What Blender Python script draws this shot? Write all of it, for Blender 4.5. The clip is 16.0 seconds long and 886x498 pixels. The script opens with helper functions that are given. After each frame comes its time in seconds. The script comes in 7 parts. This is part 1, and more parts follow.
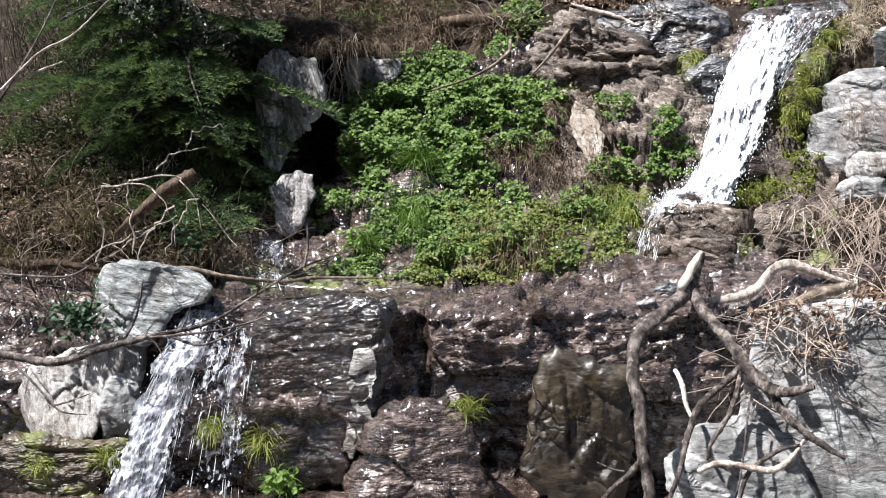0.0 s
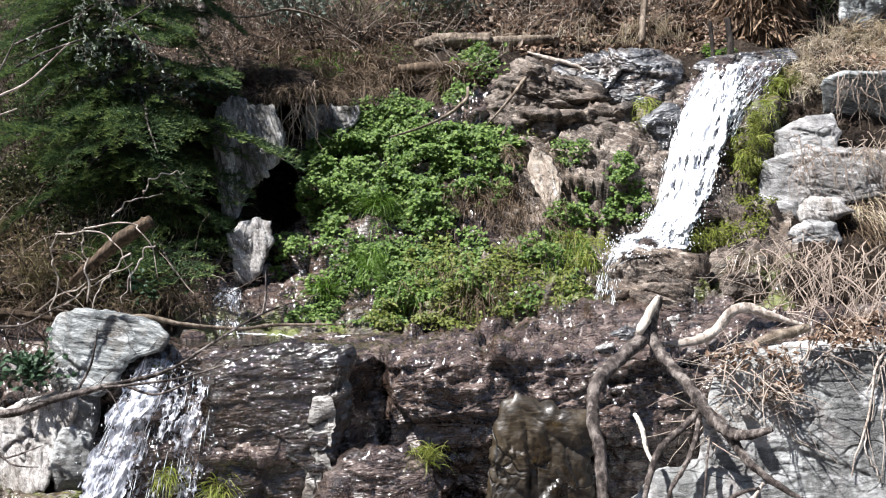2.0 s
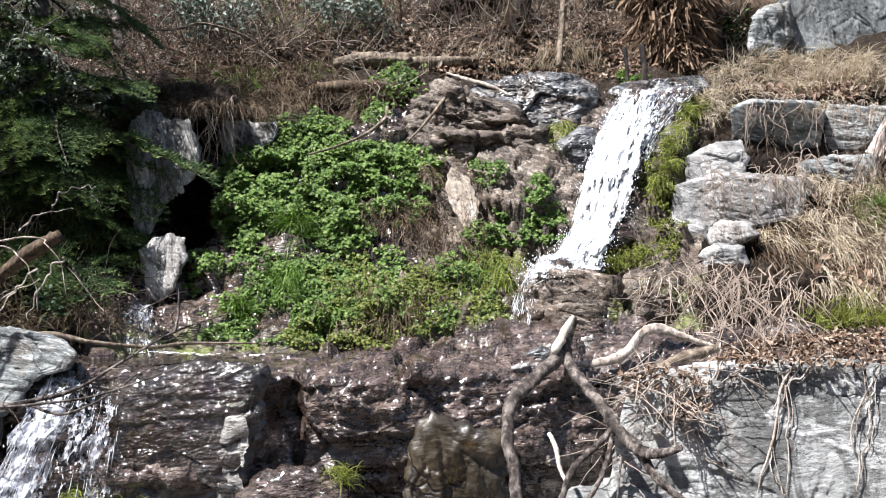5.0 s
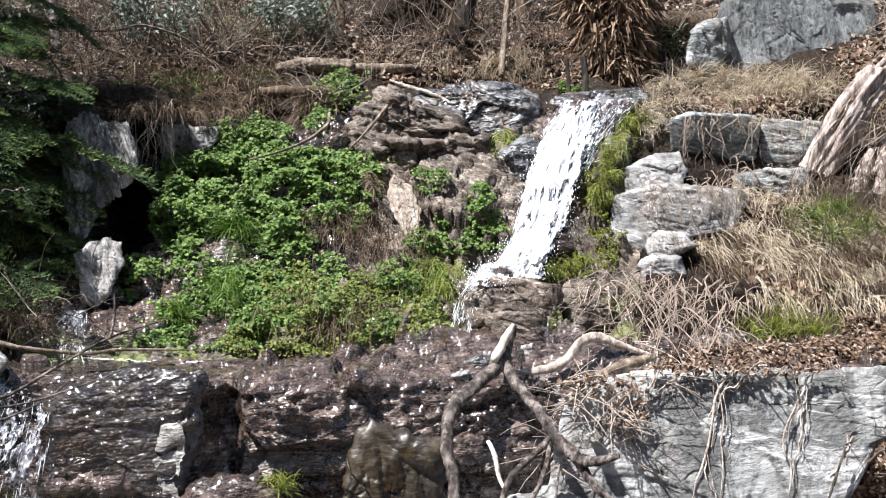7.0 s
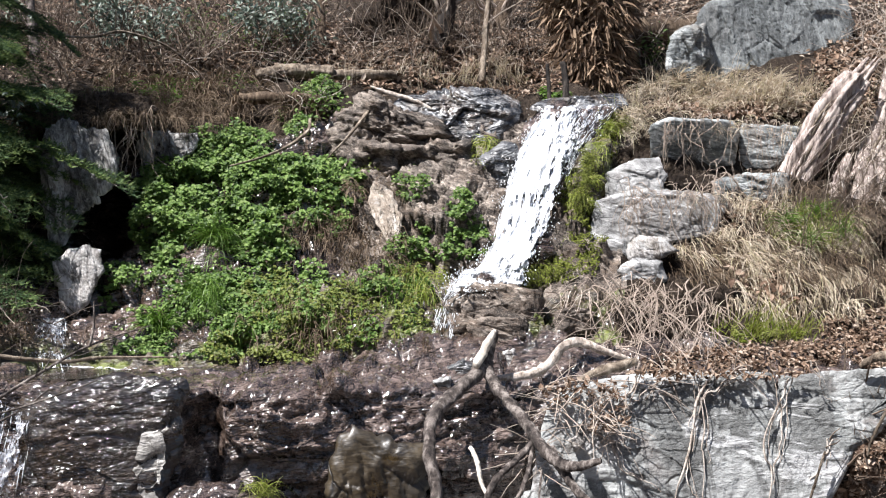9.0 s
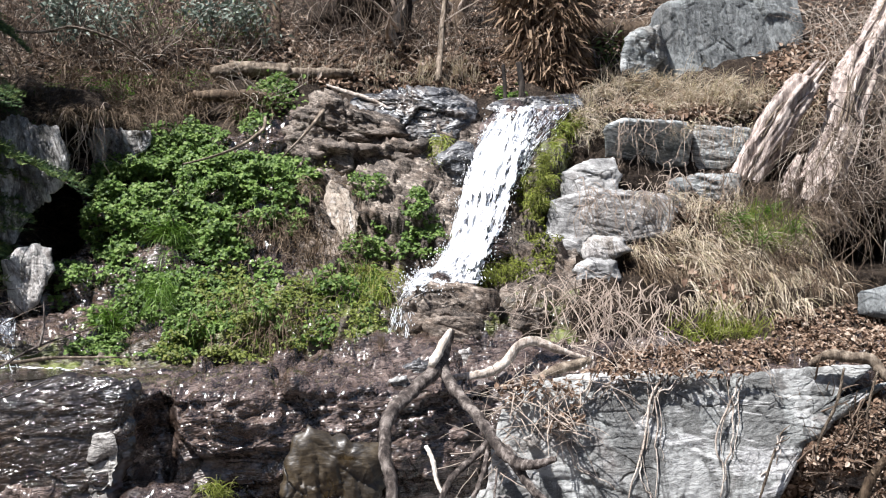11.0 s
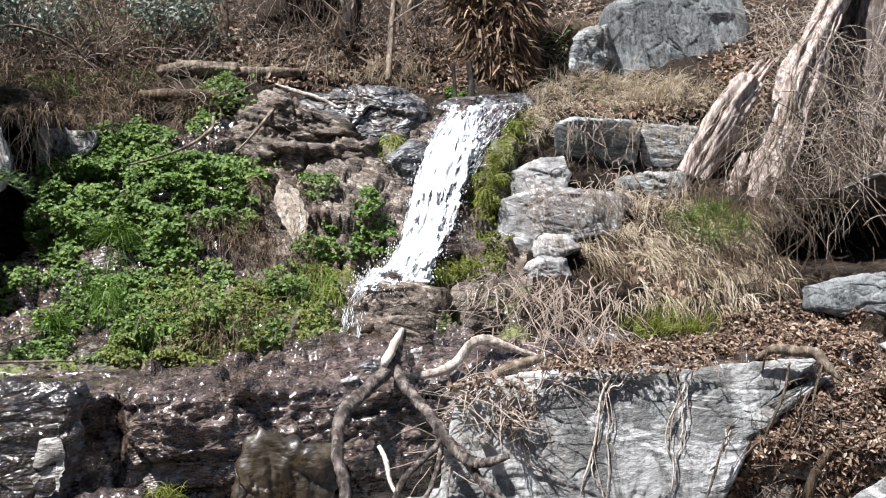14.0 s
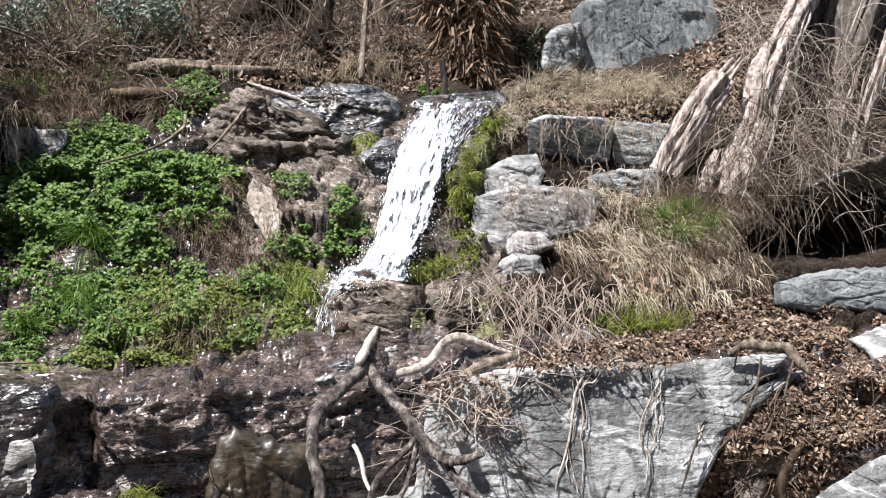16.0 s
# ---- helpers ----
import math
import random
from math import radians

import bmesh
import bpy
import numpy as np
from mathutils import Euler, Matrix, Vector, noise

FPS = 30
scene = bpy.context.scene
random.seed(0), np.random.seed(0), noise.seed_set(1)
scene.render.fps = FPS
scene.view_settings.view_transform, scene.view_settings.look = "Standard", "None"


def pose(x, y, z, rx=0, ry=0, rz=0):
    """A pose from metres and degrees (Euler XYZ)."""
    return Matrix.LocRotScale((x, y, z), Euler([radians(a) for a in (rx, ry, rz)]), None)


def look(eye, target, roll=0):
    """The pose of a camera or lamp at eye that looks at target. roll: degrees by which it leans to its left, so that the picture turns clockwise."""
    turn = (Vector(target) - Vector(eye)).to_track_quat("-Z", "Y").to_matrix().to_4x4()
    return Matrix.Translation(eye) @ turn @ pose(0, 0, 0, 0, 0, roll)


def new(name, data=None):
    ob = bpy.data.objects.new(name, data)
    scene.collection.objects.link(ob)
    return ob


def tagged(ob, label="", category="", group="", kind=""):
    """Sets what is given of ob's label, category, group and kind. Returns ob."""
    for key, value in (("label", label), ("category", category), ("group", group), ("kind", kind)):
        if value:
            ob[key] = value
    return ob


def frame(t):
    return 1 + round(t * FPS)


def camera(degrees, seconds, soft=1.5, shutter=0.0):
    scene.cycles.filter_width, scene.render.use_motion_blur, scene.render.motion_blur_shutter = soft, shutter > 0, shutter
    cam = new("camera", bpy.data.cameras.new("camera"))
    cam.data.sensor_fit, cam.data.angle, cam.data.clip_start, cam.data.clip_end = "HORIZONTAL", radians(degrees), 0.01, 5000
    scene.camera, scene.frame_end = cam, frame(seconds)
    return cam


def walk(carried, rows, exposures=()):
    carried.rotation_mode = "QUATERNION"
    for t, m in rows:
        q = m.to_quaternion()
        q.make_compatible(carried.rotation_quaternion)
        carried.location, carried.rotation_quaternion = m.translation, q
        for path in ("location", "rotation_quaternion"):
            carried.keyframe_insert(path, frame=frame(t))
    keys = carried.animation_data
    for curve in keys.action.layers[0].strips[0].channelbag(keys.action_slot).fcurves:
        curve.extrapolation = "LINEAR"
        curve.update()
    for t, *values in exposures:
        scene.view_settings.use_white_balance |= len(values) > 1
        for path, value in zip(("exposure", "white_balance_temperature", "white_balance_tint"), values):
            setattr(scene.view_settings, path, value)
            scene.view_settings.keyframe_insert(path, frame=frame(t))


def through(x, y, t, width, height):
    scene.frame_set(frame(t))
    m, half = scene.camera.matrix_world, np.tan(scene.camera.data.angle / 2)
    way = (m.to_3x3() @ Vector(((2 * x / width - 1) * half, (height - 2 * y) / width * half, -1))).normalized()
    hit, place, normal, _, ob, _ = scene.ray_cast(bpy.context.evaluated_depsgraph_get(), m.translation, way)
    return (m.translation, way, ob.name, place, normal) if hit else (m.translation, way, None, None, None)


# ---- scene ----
# camera: stands on the creek bed and turns, a little up and then steadily to its right
cam = camera(46.78, 16.0, soft=1.1)
PATH = [  # seconds, turn to the left, tilt up, lean
    (0, 10.257, -3.920, -1.050),
    (0.5, 9.958, -3.717, -1.128),
    (1, 9.437, -3.063, -1.171),
    (1.5, 8.352, -2.069, -1.393),
    (2, 7.922, -1.403, -1.305),
    (2.5, 7.271, -1.205, -1.161),
    (3, 6.304, -1.054, -1.003),
    (3.5, 5.532, -0.923, -0.952),
    (4, 4.828, -0.754, -0.777),
    (6.5, 0.913, -0.089, -0.227),
    (7, 0.000, 0.000, 0.000),
    (7.5, -1.049, 0.198, -0.092),
    (8, -0.590, 0.216, -0.453),
    (8.5, -0.531, 0.239, -0.348),
    (9, -1.043, 0.326, -0.240),
    (9.5, -1.613, 0.287, -0.159),
    (12, -4.497, 0.260, -0.138),
    (12.5, -4.901, 0.145, -0.124),
    (13, -5.645, 0.192, -0.377),
    (13.5, -5.997, 0.221, -0.640),
    (14, -6.225, 0.209, -0.645),
    (14.5, -6.440, 0.232, -0.810),
    (15, -6.893, 0.244, -0.842),
    (15.5, -7.210, 0.133, -0.811),
    (16, -7.679, 0.086, -0.944),
]
walk(cam, [(t, pose(0, 0, 1.6) @ pose(0, 0, 0, 0, 0, turn) @ pose(0, 0, 0, 90 + tilt, 0, 0) @ pose(0, 0, 0, 0, 0, lean))
           for t, turn, tilt, lean in PATH], exposures=[(0.0, 1.2), (4.0, 1.28), (7.0, 1.28), (9.5, 1.18), (12.0, 1.14), (16.0, 1.08)])

# ---- world and sun ----
SUN_FROM = Vector((-0.40, -0.27, 0.87)).normalized()
world = bpy.data.worlds.new("sky")
scene.world = world
world.use_nodes = True
sky = world.node_tree.nodes.new("ShaderNodeTexSky")
sky.sky_type = "NISHITA"
sky.sun_disc = False
sky.sun_elevation = math.asin(SUN_FROM.z)
sky.sun_rotation = math.atan2(SUN_FROM.x, SUN_FROM.y)
world.node_tree.links.new(sky.outputs[0], world.node_tree.nodes["Background"].inputs[0])
world.node_tree.nodes["Background"].inputs[1].default_value = 0.05
sun = new("sun", bpy.data.lights.new("sun", "SUN"))
sun.data.energy = 5.0
sun.data.angle = radians(0.6)
sun.data.color = (1.0, 0.975, 0.975)
sun.matrix_world = look(SUN_FROM * 30, (0, 0, 0))


# ---- materials ----
class Mat:
    """A small builder of node materials."""

    def __init__(self, name, rough=0.8, spec=0.4):
        self.m = bpy.data.materials.new(name)
        self.m.use_nodes = True
        self.t = self.m.node_tree
        self.b = self.t.nodes["Principled BSDF"]
        self.b.inputs["Roughness"].default_value = rough
        self.b.inputs["Specular IOR Level"].default_value = spec
        self.co = self.t.nodes.new("ShaderNodeTexCoord").outputs["Object"]

    def node(self, kind, **values):
        n = self.t.nodes.new(kind)
        for k, v in values.items():
            n.inputs[k.replace("_", " ")].default_value = v
        return n

    def link(self, a, b):
        self.t.links.new(a, b)
        return self

    def place(self, scale=(1, 1, 1), rot=(0, 0, 0)):
        n = self.t.nodes.new("ShaderNodeMapping")
        n.vector_type = "TEXTURE"
        n.inputs["Scale"].default_value = [1 / v for v in scale]
        n.inputs["Rotation"].default_value = [radians(a) for a in rot]
        self.link(self.co, n.inputs[0])
        return n.outputs[0]

    def noise(self, scale, detail=6.0, rough=0.6, at=None, warp=0.0):
        n = self.node("ShaderNodeTexNoise", Scale=scale, Detail=detail, Roughness=rough, Distortion=warp)
        self.link(at or self.co, n.inputs["Vector"])
        return n.outputs[0]

    def ramp(self, fac, *stops):
        n = self.t.nodes.new("ShaderNodeValToRGB")
        while len(n.color_ramp.elements) < len(stops):
            n.color_ramp.elements.new(0.5)
        for e, (p, c) in zip(n.color_ramp.elements, stops):
            e.position = p
            e.color = (*c, 1) if len(c) == 3 else c
        self.link(fac, n.inputs[0])
        return n.outputs[0]

    def grey(self, fac, lo, hi, a=0.0, b=1.0):
        n = self.node("ShaderNodeMapRange", From_Min=lo, From_Max=hi, To_Min=a, To_Max=b)
        self.link(fac, n.inputs[0])
        return n.outputs[0]

    def mix(self, fac, a, b, kind="MIX"):
        n = self.t.nodes.new("ShaderNodeMix")
        n.data_type, n.blend_type = "RGBA", kind
        for v, s in ((fac, n.inputs[0]), (a, n.inputs[6]), (b, n.inputs[7])):
            if isinstance(v, (int, float)):
                s.default_value = v
            elif isinstance(v, tuple):
                s.default_value = (*v, 1)
            else:
                self.link(v, s)
        return n.outputs[2]

    def island(self):
        return self.t.nodes.new("ShaderNodeNewGeometry").outputs["Random Per Island"]

    def thing(self):
        return self.t.nodes.new("ShaderNodeObjectInfo").outputs["Random"]

    def up(self):
        """How far the surface looks up."""
        n = self.t.nodes.new("ShaderNodeSeparateXYZ")
        self.link(self.t.nodes.new("ShaderNodeNewGeometry").outputs["Normal"], n.inputs[0])
        return n.outputs[2]

    def color(self, c):
        if isinstance(c, tuple):
            self.b.inputs["Base Color"].default_value = (*c, 1)
        else:
            self.link(c, self.b.inputs["Base Color"])
        return self

    def roughness(self, r):
        self.link(r, self.b.inputs["Roughness"])
        return self

    def bump(self, height, dist, strength=1.0):
        n = self.node("ShaderNodeBump", Distance=dist, Strength=strength)
        old = self.b.inputs["Normal"].links
        if old:
            self.link(old[0].from_socket, n.inputs["Normal"])
        self.link(height, n.inputs["Height"])
        self.link(n.outputs[0], self.b.inputs["Normal"])
        return self


def rock_material(name, dark, mid, light, wet=0.0, moss=0.0, stain=(0.16, 0.10, 0.05), stained=0.3, veins=0.3, tilt=8, dirt=0.6, patch=3.2, stretch=5.0, ripple=1.0, even=0.0, relief=1.0, cracks=1.0, specks=0.5):
    """Layered schist: bands along the bedding, blotches, pale veins, cracks, stains; wet gives gloss in patches, moss grows in others."""
    m = Mat(name, 0.75, 0.45)
    bed = m.place((1.0, 1.0, stretch), (0, tilt, 0))
    big = m.noise(1.9, 6, 0.65, warp=0.8)
    band = m.noise(3.6, 9, 0.70, bed, 1.0)
    fine = m.noise(26, 7, 0.72, m.place((1, 1, 2.2), (0, tilt, 0)))
    grain = m.noise(130, 3, 0.7)
    c = m.ramp(band, (0.40 - 0.08 * even, dark), (0.49, mid), (0.60 + 0.08 * even, light))
    c = m.mix(m.grey(big, 0.50, 0.58, 0, stained), c, stain)
    streak = m.noise(5.0, 7, 0.65, m.place((1.8, 1.8, 0.28)), 0.6)
    c = m.mix(m.grey(streak, 0.52, 0.60, 0, 0.6 if patch > 3 else 0.8), c, dark)
    if even:
        panel = m.noise(1.7, 5, 0.55, m.place((2.6, 1.0, 0.6)), 0.9)
        c = m.mix(m.grey(panel, 0.46, 0.53, 0, 0.85 * even), c, tuple(0.7 * u + 0.3 * v for u, v in zip(dark, mid)))
        crust = m.noise(1.5, 8, 0.62, m.place((1.0, 1.0, 1.2)), 1.2)
        c = m.mix(m.grey(crust, 0.53, 0.57, 0, 0.55 * even), c, m.ramp(fine, (0.35, light), (0.62, tuple(min(0.7, v * 1.5) for v in light))))
    vein = m.noise(patch, 9, 0.72, m.place((1, 1, 2.6), (0, tilt + 10, 0)), 1.6)
    c = m.mix(m.grey(vein, 0.55, 0.60, 0, veins), c, tuple(min(0.8, v * 1.7 + 0.06) for v in light))
    c = m.mix(m.grey(fine, 0.48, 0.58, 0.0, dirt), c, tuple(v * 0.5 for v in dark))
    c = m.mix(m.grey(grain, 0.50, 0.66, 0.0, specks), c, light)
    crack = m.node("ShaderNodeTexVoronoi", Scale=1.3)
    crack.feature = "DISTANCE_TO_EDGE"
    bent = m.t.nodes.new("ShaderNodeVectorMath")
    bent.operation = "MULTIPLY_ADD"
    warp = m.t.nodes.new("ShaderNodeTexNoise")
    warp.inputs["Scale"].default_value = 4.0
    m.link(m.co, warp.inputs["Vector"])
    bent.inputs[1].default_value = (0.22, 0.22, 0.22)
    m.link(warp.outputs["Color"], bent.inputs[0]).link(m.place((1, 1, 2.0), (0, tilt + 12, 0)), bent.inputs[2])
    m.link(bent.outputs[0], crack.inputs["Vector"])
    line = m.grey(crack.outputs["Distance"], 0.0, 0.012, 1.0, 0.0)
    line = m.mix(m.grey(m.noise(3.0, 3, 0.5), 0.46, 0.56, 0.0, cracks), (0.0, 0.0, 0.0), line)
    c = m.mix(line, c, tuple(v * 0.5 for v in dark))
    if moss:
        mo = m.noise(5.0, 6, 0.7)
        c = m.mix(m.grey(mo, 0.62 - moss * 0.25, 0.70 - moss * 0.2, 0, 0.85), c, m.ramp(fine, (0.3, (0.04, 0.055, 0.008)), (0.7, (0.17, 0.20, 0.03))))
    m.color(c)
    if wet:
        film = m.noise(2.6, 5, 0.65, warp=0.4)
        m.roughness(m.grey(film, 0.22 + 0.34 * wet, 0.36 + 0.34 * wet, 0.07, 0.55))
        m.b.inputs["Specular IOR Level"].default_value = 0.5 + 0.4 * wet
        m.b.inputs["Coat Weight"].default_value = 0.6 * wet
        m.b.inputs["Coat Roughness"].default_value = 0.11
        m.bump(m.noise(26, 2, 0.5, m.place((0.5, 1, 1.8), (0, -5, 0))), 0.024 * ripple).bump(m.noise(70, 1, 0.5, m.place((0.45, 1, 1.4), (0, -5, 0))), 0.011 * ripple)
    else:
        m.roughness(m.grey(fine, 0.3, 0.7, 0.62, 0.9))
        m.bump(m.noise(5, 4, 0.6, bed, 0.8), 0.02 * relief).bump(m.noise(14, 6, 0.7, m.place((0.8, 1, 2.0), (0, tilt, 0)), 0.6), 0.012 * relief).bump(m.noise(42, 5, 0.7), 0.010).bump(grain, 0.0015)
    m.bump(line, 0.008)
    m.b.inputs["Normal"].links[0].from_node.invert = True
    return m.m


MAT = {}
MAT["wet"] = rock_material("wet_brown_rock", (0.011, 0.0075, 0.006), (0.060, 0.041, 0.033), (0.185, 0.14, 0.12), wet=1.0, stained=0.4, stain=(0.06, 0.035, 0.02), veins=0.22, tilt=-4, stretch=3.5)
MAT["black"] = rock_material("wet_black_rock", (0.006, 0.0045, 0.0035), (0.018, 0.013, 0.009), (0.055, 0.041, 0.031), wet=1.0, stained=0.6, stain=(0.045, 0.026, 0.011), veins=0.12, tilt=-4, stretch=2.5)
MAT["umber"] = rock_material("umber_stained_rock", (0.007, 0.005, 0.003), (0.023, 0.016, 0.0075), (0.055, 0.039, 0.019), wet=0.35, stained=0.6, veins=0.12, stain=(0.038, 0.024, 0.008), stretch=0.5, ripple=0.15, dirt=0.5)
MAT["pale"] = rock_material("pale_schist", (0.10, 0.10, 0.10), (0.32, 0.318, 0.31), (0.53, 0.525, 0.51), stained=0.35, veins=0.6, stain=(0.21, 0.18, 0.16), dirt=0.3, cracks=0.6, specks=0.3, stretch=2.6, tilt=12, even=0.5)
MAT["slab"] = rock_material("streaked_grey_schist", (0.075, 0.073, 0.070), (0.245, 0.256, 0.248), (0.45, 0.46, 0.45), stained=0.55, veins=0.5, stain=(0.20, 0.162, 0.145), dirt=0.35, patch=1.1, tilt=-7, stretch=4.2, even=1.0, relief=0.7, specks=0.2)
MAT["great"] = rock_material("dark_blue_grey_rock", (0.07, 0.075, 0.077), (0.18, 0.195, 0.195), (0.30, 0.32, 0.318), stained=0.4, veins=0.25, stain=(0.13, 0.12, 0.11), dirt=0.5, patch=1.3, tilt=78, stretch=3.0, even=1.0, relief=0.8, cracks=0.15)
MAT["mineral"] = rock_material("pale_mineral_crust", (0.07, 0.063, 0.056), (0.18, 0.168, 0.155), (0.36, 0.345, 0.32), wet=0.25, stained=0.3, veins=0.4, stretch=0.5, dirt=0.6, ripple=0.4)
MAT["cream"] = rock_material("cream_bare_rock", (0.26, 0.21, 0.165), (0.50, 0.43, 0.355), (0.68, 0.62, 0.54), stained=0.25, veins=0.4, tilt=60, dirt=0.35, stretch=2.5)
MAT["blue"] = rock_material("blue_grey_schist", (0.058, 0.066, 0.068), (0.22, 0.24, 0.238), (0.42, 0.44, 0.435), stained=0.35, veins=0.6, dirt=0.4, cracks=0.6, specks=0.3)
MAT["white"] = rock_material("white_weathered_rock", (0.12, 0.105, 0.095), (0.37, 0.35, 0.33), (0.58, 0.56, 0.535), stained=0.35, veins=0.4, stain=(0.22, 0.18, 0.13), tilt=66, dirt=0.5, cracks=0.6, stretch=2.2)
# darker version of the white rock, its grey toned for shade
MAT["upright"] = rock_material("shaded_grey_schist", (0.05, 0.047, 0.044), (0.20, 0.195, 0.185), (0.46, 0.45, 0.43), stained=0.5, veins=0.6, stain=(0.11, 0.10, 0.085), tilt=72, dirt=0.5, cracks=0.15, patch=1.6)
MAT["tan"] = rock_material("tan_weathered_rock", (0.020, 0.015, 0.012), (0.115, 0.087, 0.068), (0.31, 0.262, 0.218), stained=0.4, stain=(0.11, 0.068, 0.038), veins=0.6, dirt=0.75, stretch=3.0, tilt=14, cracks=0.6)
MAT["dark"] = rock_material("dark_wet_schist", (0.012, 0.012, 0.014), (0.06, 0.062, 0.067), (0.20, 0.205, 0.21), wet=0.6, stained=0.4, veins=0.8, patch=1.9)
MAT["mossy"] = rock_material("mossy_rock", (0.02, 0.014, 0.008), (0.055, 0.04, 0.024), (0.11, 0.082, 0.05), wet=0.25, moss=0.5, stained=0.5, stain=(0.07, 0.04, 0.015), veins=0.08, stretch=2.0)


def soil_material():
    m = Mat("forest_soil", 0.95, 0.2)
    a, b, c = m.noise(2.2, 6, 0.65), m.noise(18, 6, 0.7), m.noise(90, 4, 0.7)
    k = m.ramp(a, (0.35, (0.028, 0.02, 0.015)), (0.52, (0.07, 0.051, 0.038)), (0.68, (0.14, 0.108, 0.082)))
    k = m.mix(m.grey(b, 0.52, 0.66, 0, 0.7), k, (0.24, 0.185, 0.135))
    k = m.mix(m.grey(c, 0.35, 0.62, 0.7, 0.0), k, (0.012, 0.009, 0.007))
    m.color(k).bump(b, 0.10).bump(c, 0.03)
    return m.m


def wood_material(name, dark, mid, light, rough=0.85, stretch=0.12):
    m = Mat(name, rough, 0.3)
    bark = m.noise(22, 6, 0.7, m.place((1, 1, stretch)))
    rings = m.noise(16, 5, 0.65)
    k = m.ramp(bark, (0.37, dark), (0.50, mid), (0.64, light))
    k = m.mix(m.grey(rings, 0.5, 0.7, 0, 0.3), k, light)
    m.color(k).bump(bark, 0.02).bump(rings, 0.01).bump(m.noise(120, 3), 0.003)
    return m.m


def blade_material(name, *colours, rough=0.6, spec=0.3, through=0.25):
    """Leaves and blades: each island its own tint, with light coming through."""
    m = Mat(name, rough, spec)
    r = m.island()
    k = m.ramp(r, *[(i / max(1, len(colours) - 1), c) for i, c in enumerate(colours)])
    k = m.mix(m.grey(m.noise(45, 3), 0.35, 0.7, 0, 0.35), k, tuple(v * 0.45 for v in colours[0]))
    m.color(k)
    if through:
        tr = m.node("ShaderNodeBsdfTranslucent")
        m.link(k, tr.inputs[0])
        mx = m.node("ShaderNodeMixShader", Fac=through)
        m.link(m.b.outputs[0], mx.inputs[1]).link(tr.outputs[0], mx.inputs[2])
        m.link(mx.outputs[0], m.t.nodes["Material Output"].inputs[0])
    return m.m


MAT["soil"] = soil_material()
MAT["bark"] = wood_material("dark_bark", (0.012, 0.009, 0.008), (0.07, 0.056, 0.049), (0.27, 0.235, 0.21), stretch=0.5)
MAT["driftwood"] = wood_material("bleached_wood", (0.16, 0.125, 0.10), (0.43, 0.365, 0.31), (0.66, 0.60, 0.54), stretch=0.4)
MAT["trunk"] = wood_material("pale_peeling_trunk", (0.10, 0.075, 0.066), (0.36, 0.295, 0.262), (0.62, 0.55, 0.50), stretch=0.1)
# grey bark with its tone lowered to carry the trunk's shaded right face
MAT["furrowed"] = wood_material("shaded_grey_bark", (0.022, 0.017, 0.015), (0.095, 0.077, 0.067), (0.22, 0.19, 0.17), stretch=0.12)
MAT["rotten"] = wood_material("rotten_brown_wood", (0.03, 0.02, 0.013), (0.085, 0.058, 0.038), (0.19, 0.14, 0.095))
MAT["char"] = wood_material("black_rotten_wood", (0.008, 0.006, 0.005), (0.022, 0.017, 0.014), (0.055, 0.045, 0.037))
MAT["log"] = wood_material("weathered_log", (0.05, 0.036, 0.026), (0.16, 0.125, 0.092), (0.33, 0.275, 0.215), stretch=0.3)
MAT["fresh"] = wood_material("broken_pale_wood", (0.40, 0.34, 0.28), (0.62, 0.56, 0.48), (0.75, 0.70, 0.63))
MAT["twig"] = blade_material("dry_twig", (0.10, 0.075, 0.06), (0.26, 0.205, 0.165), (0.44, 0.37, 0.31), (0.60, 0.54, 0.47), rough=0.8, through=0)
MAT["root"] = blade_material("dry_root", (0.15, 0.11, 0.085), (0.34, 0.27, 0.22), (0.55, 0.47, 0.40), rough=0.8, through=0)
MAT["brush"] = blade_material("brown_brush", (0.05, 0.037, 0.028), (0.13, 0.095, 0.07), (0.26, 0.20, 0.15), rough=0.85, through=0)
# darker copy of the brush colours, holding the shade of the left bank
MAT["damp"] = blade_material("shade_toned_brush", (0.022, 0.016, 0.012), (0.065, 0.048, 0.037), (0.15, 0.115, 0.09), rough=0.8, through=0)
MAT["straw"] = blade_material("dry_grass", (0.30, 0.225, 0.16), (0.55, 0.46, 0.345), (0.72, 0.64, 0.52), (0.40, 0.36, 0.19), rough=0.6, through=0.3)
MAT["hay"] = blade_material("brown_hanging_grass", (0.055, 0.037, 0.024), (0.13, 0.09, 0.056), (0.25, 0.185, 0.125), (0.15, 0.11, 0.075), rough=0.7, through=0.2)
MAT["grass"] = blade_material("fresh_grass", (0.06, 0.12, 0.015), (0.10, 0.20, 0.025), (0.17, 0.27, 0.05), rough=0.45, through=0.35)
MAT["lime"] = blade_material("lime_grass", (0.13, 0.17, 0.02), (0.24, 0.30, 0.04), (0.33, 0.36, 0.09), (0.30, 0.27, 0.12), rough=0.5, through=0.35)
MAT["cress"] = blade_material("wet_green_leaf", (0.042, 0.08, 0.019), (0.108, 0.195, 0.038), (0.18, 0.29, 0.062), (0.27, 0.365, 0.115), rough=0.55, spec=0.35, through=0.38)
MAT["ivy"] = blade_material("yellow_green_leaf", (0.075, 0.095, 0.016), (0.15, 0.185, 0.035), (0.25, 0.27, 0.07), rough=0.5, through=0.3)
MAT["moss"] = blade_material("moss_tuft", (0.05, 0.06, 0.01), (0.12, 0.14, 0.022), (0.22, 0.25, 0.04), rough=0.85, through=0.2)
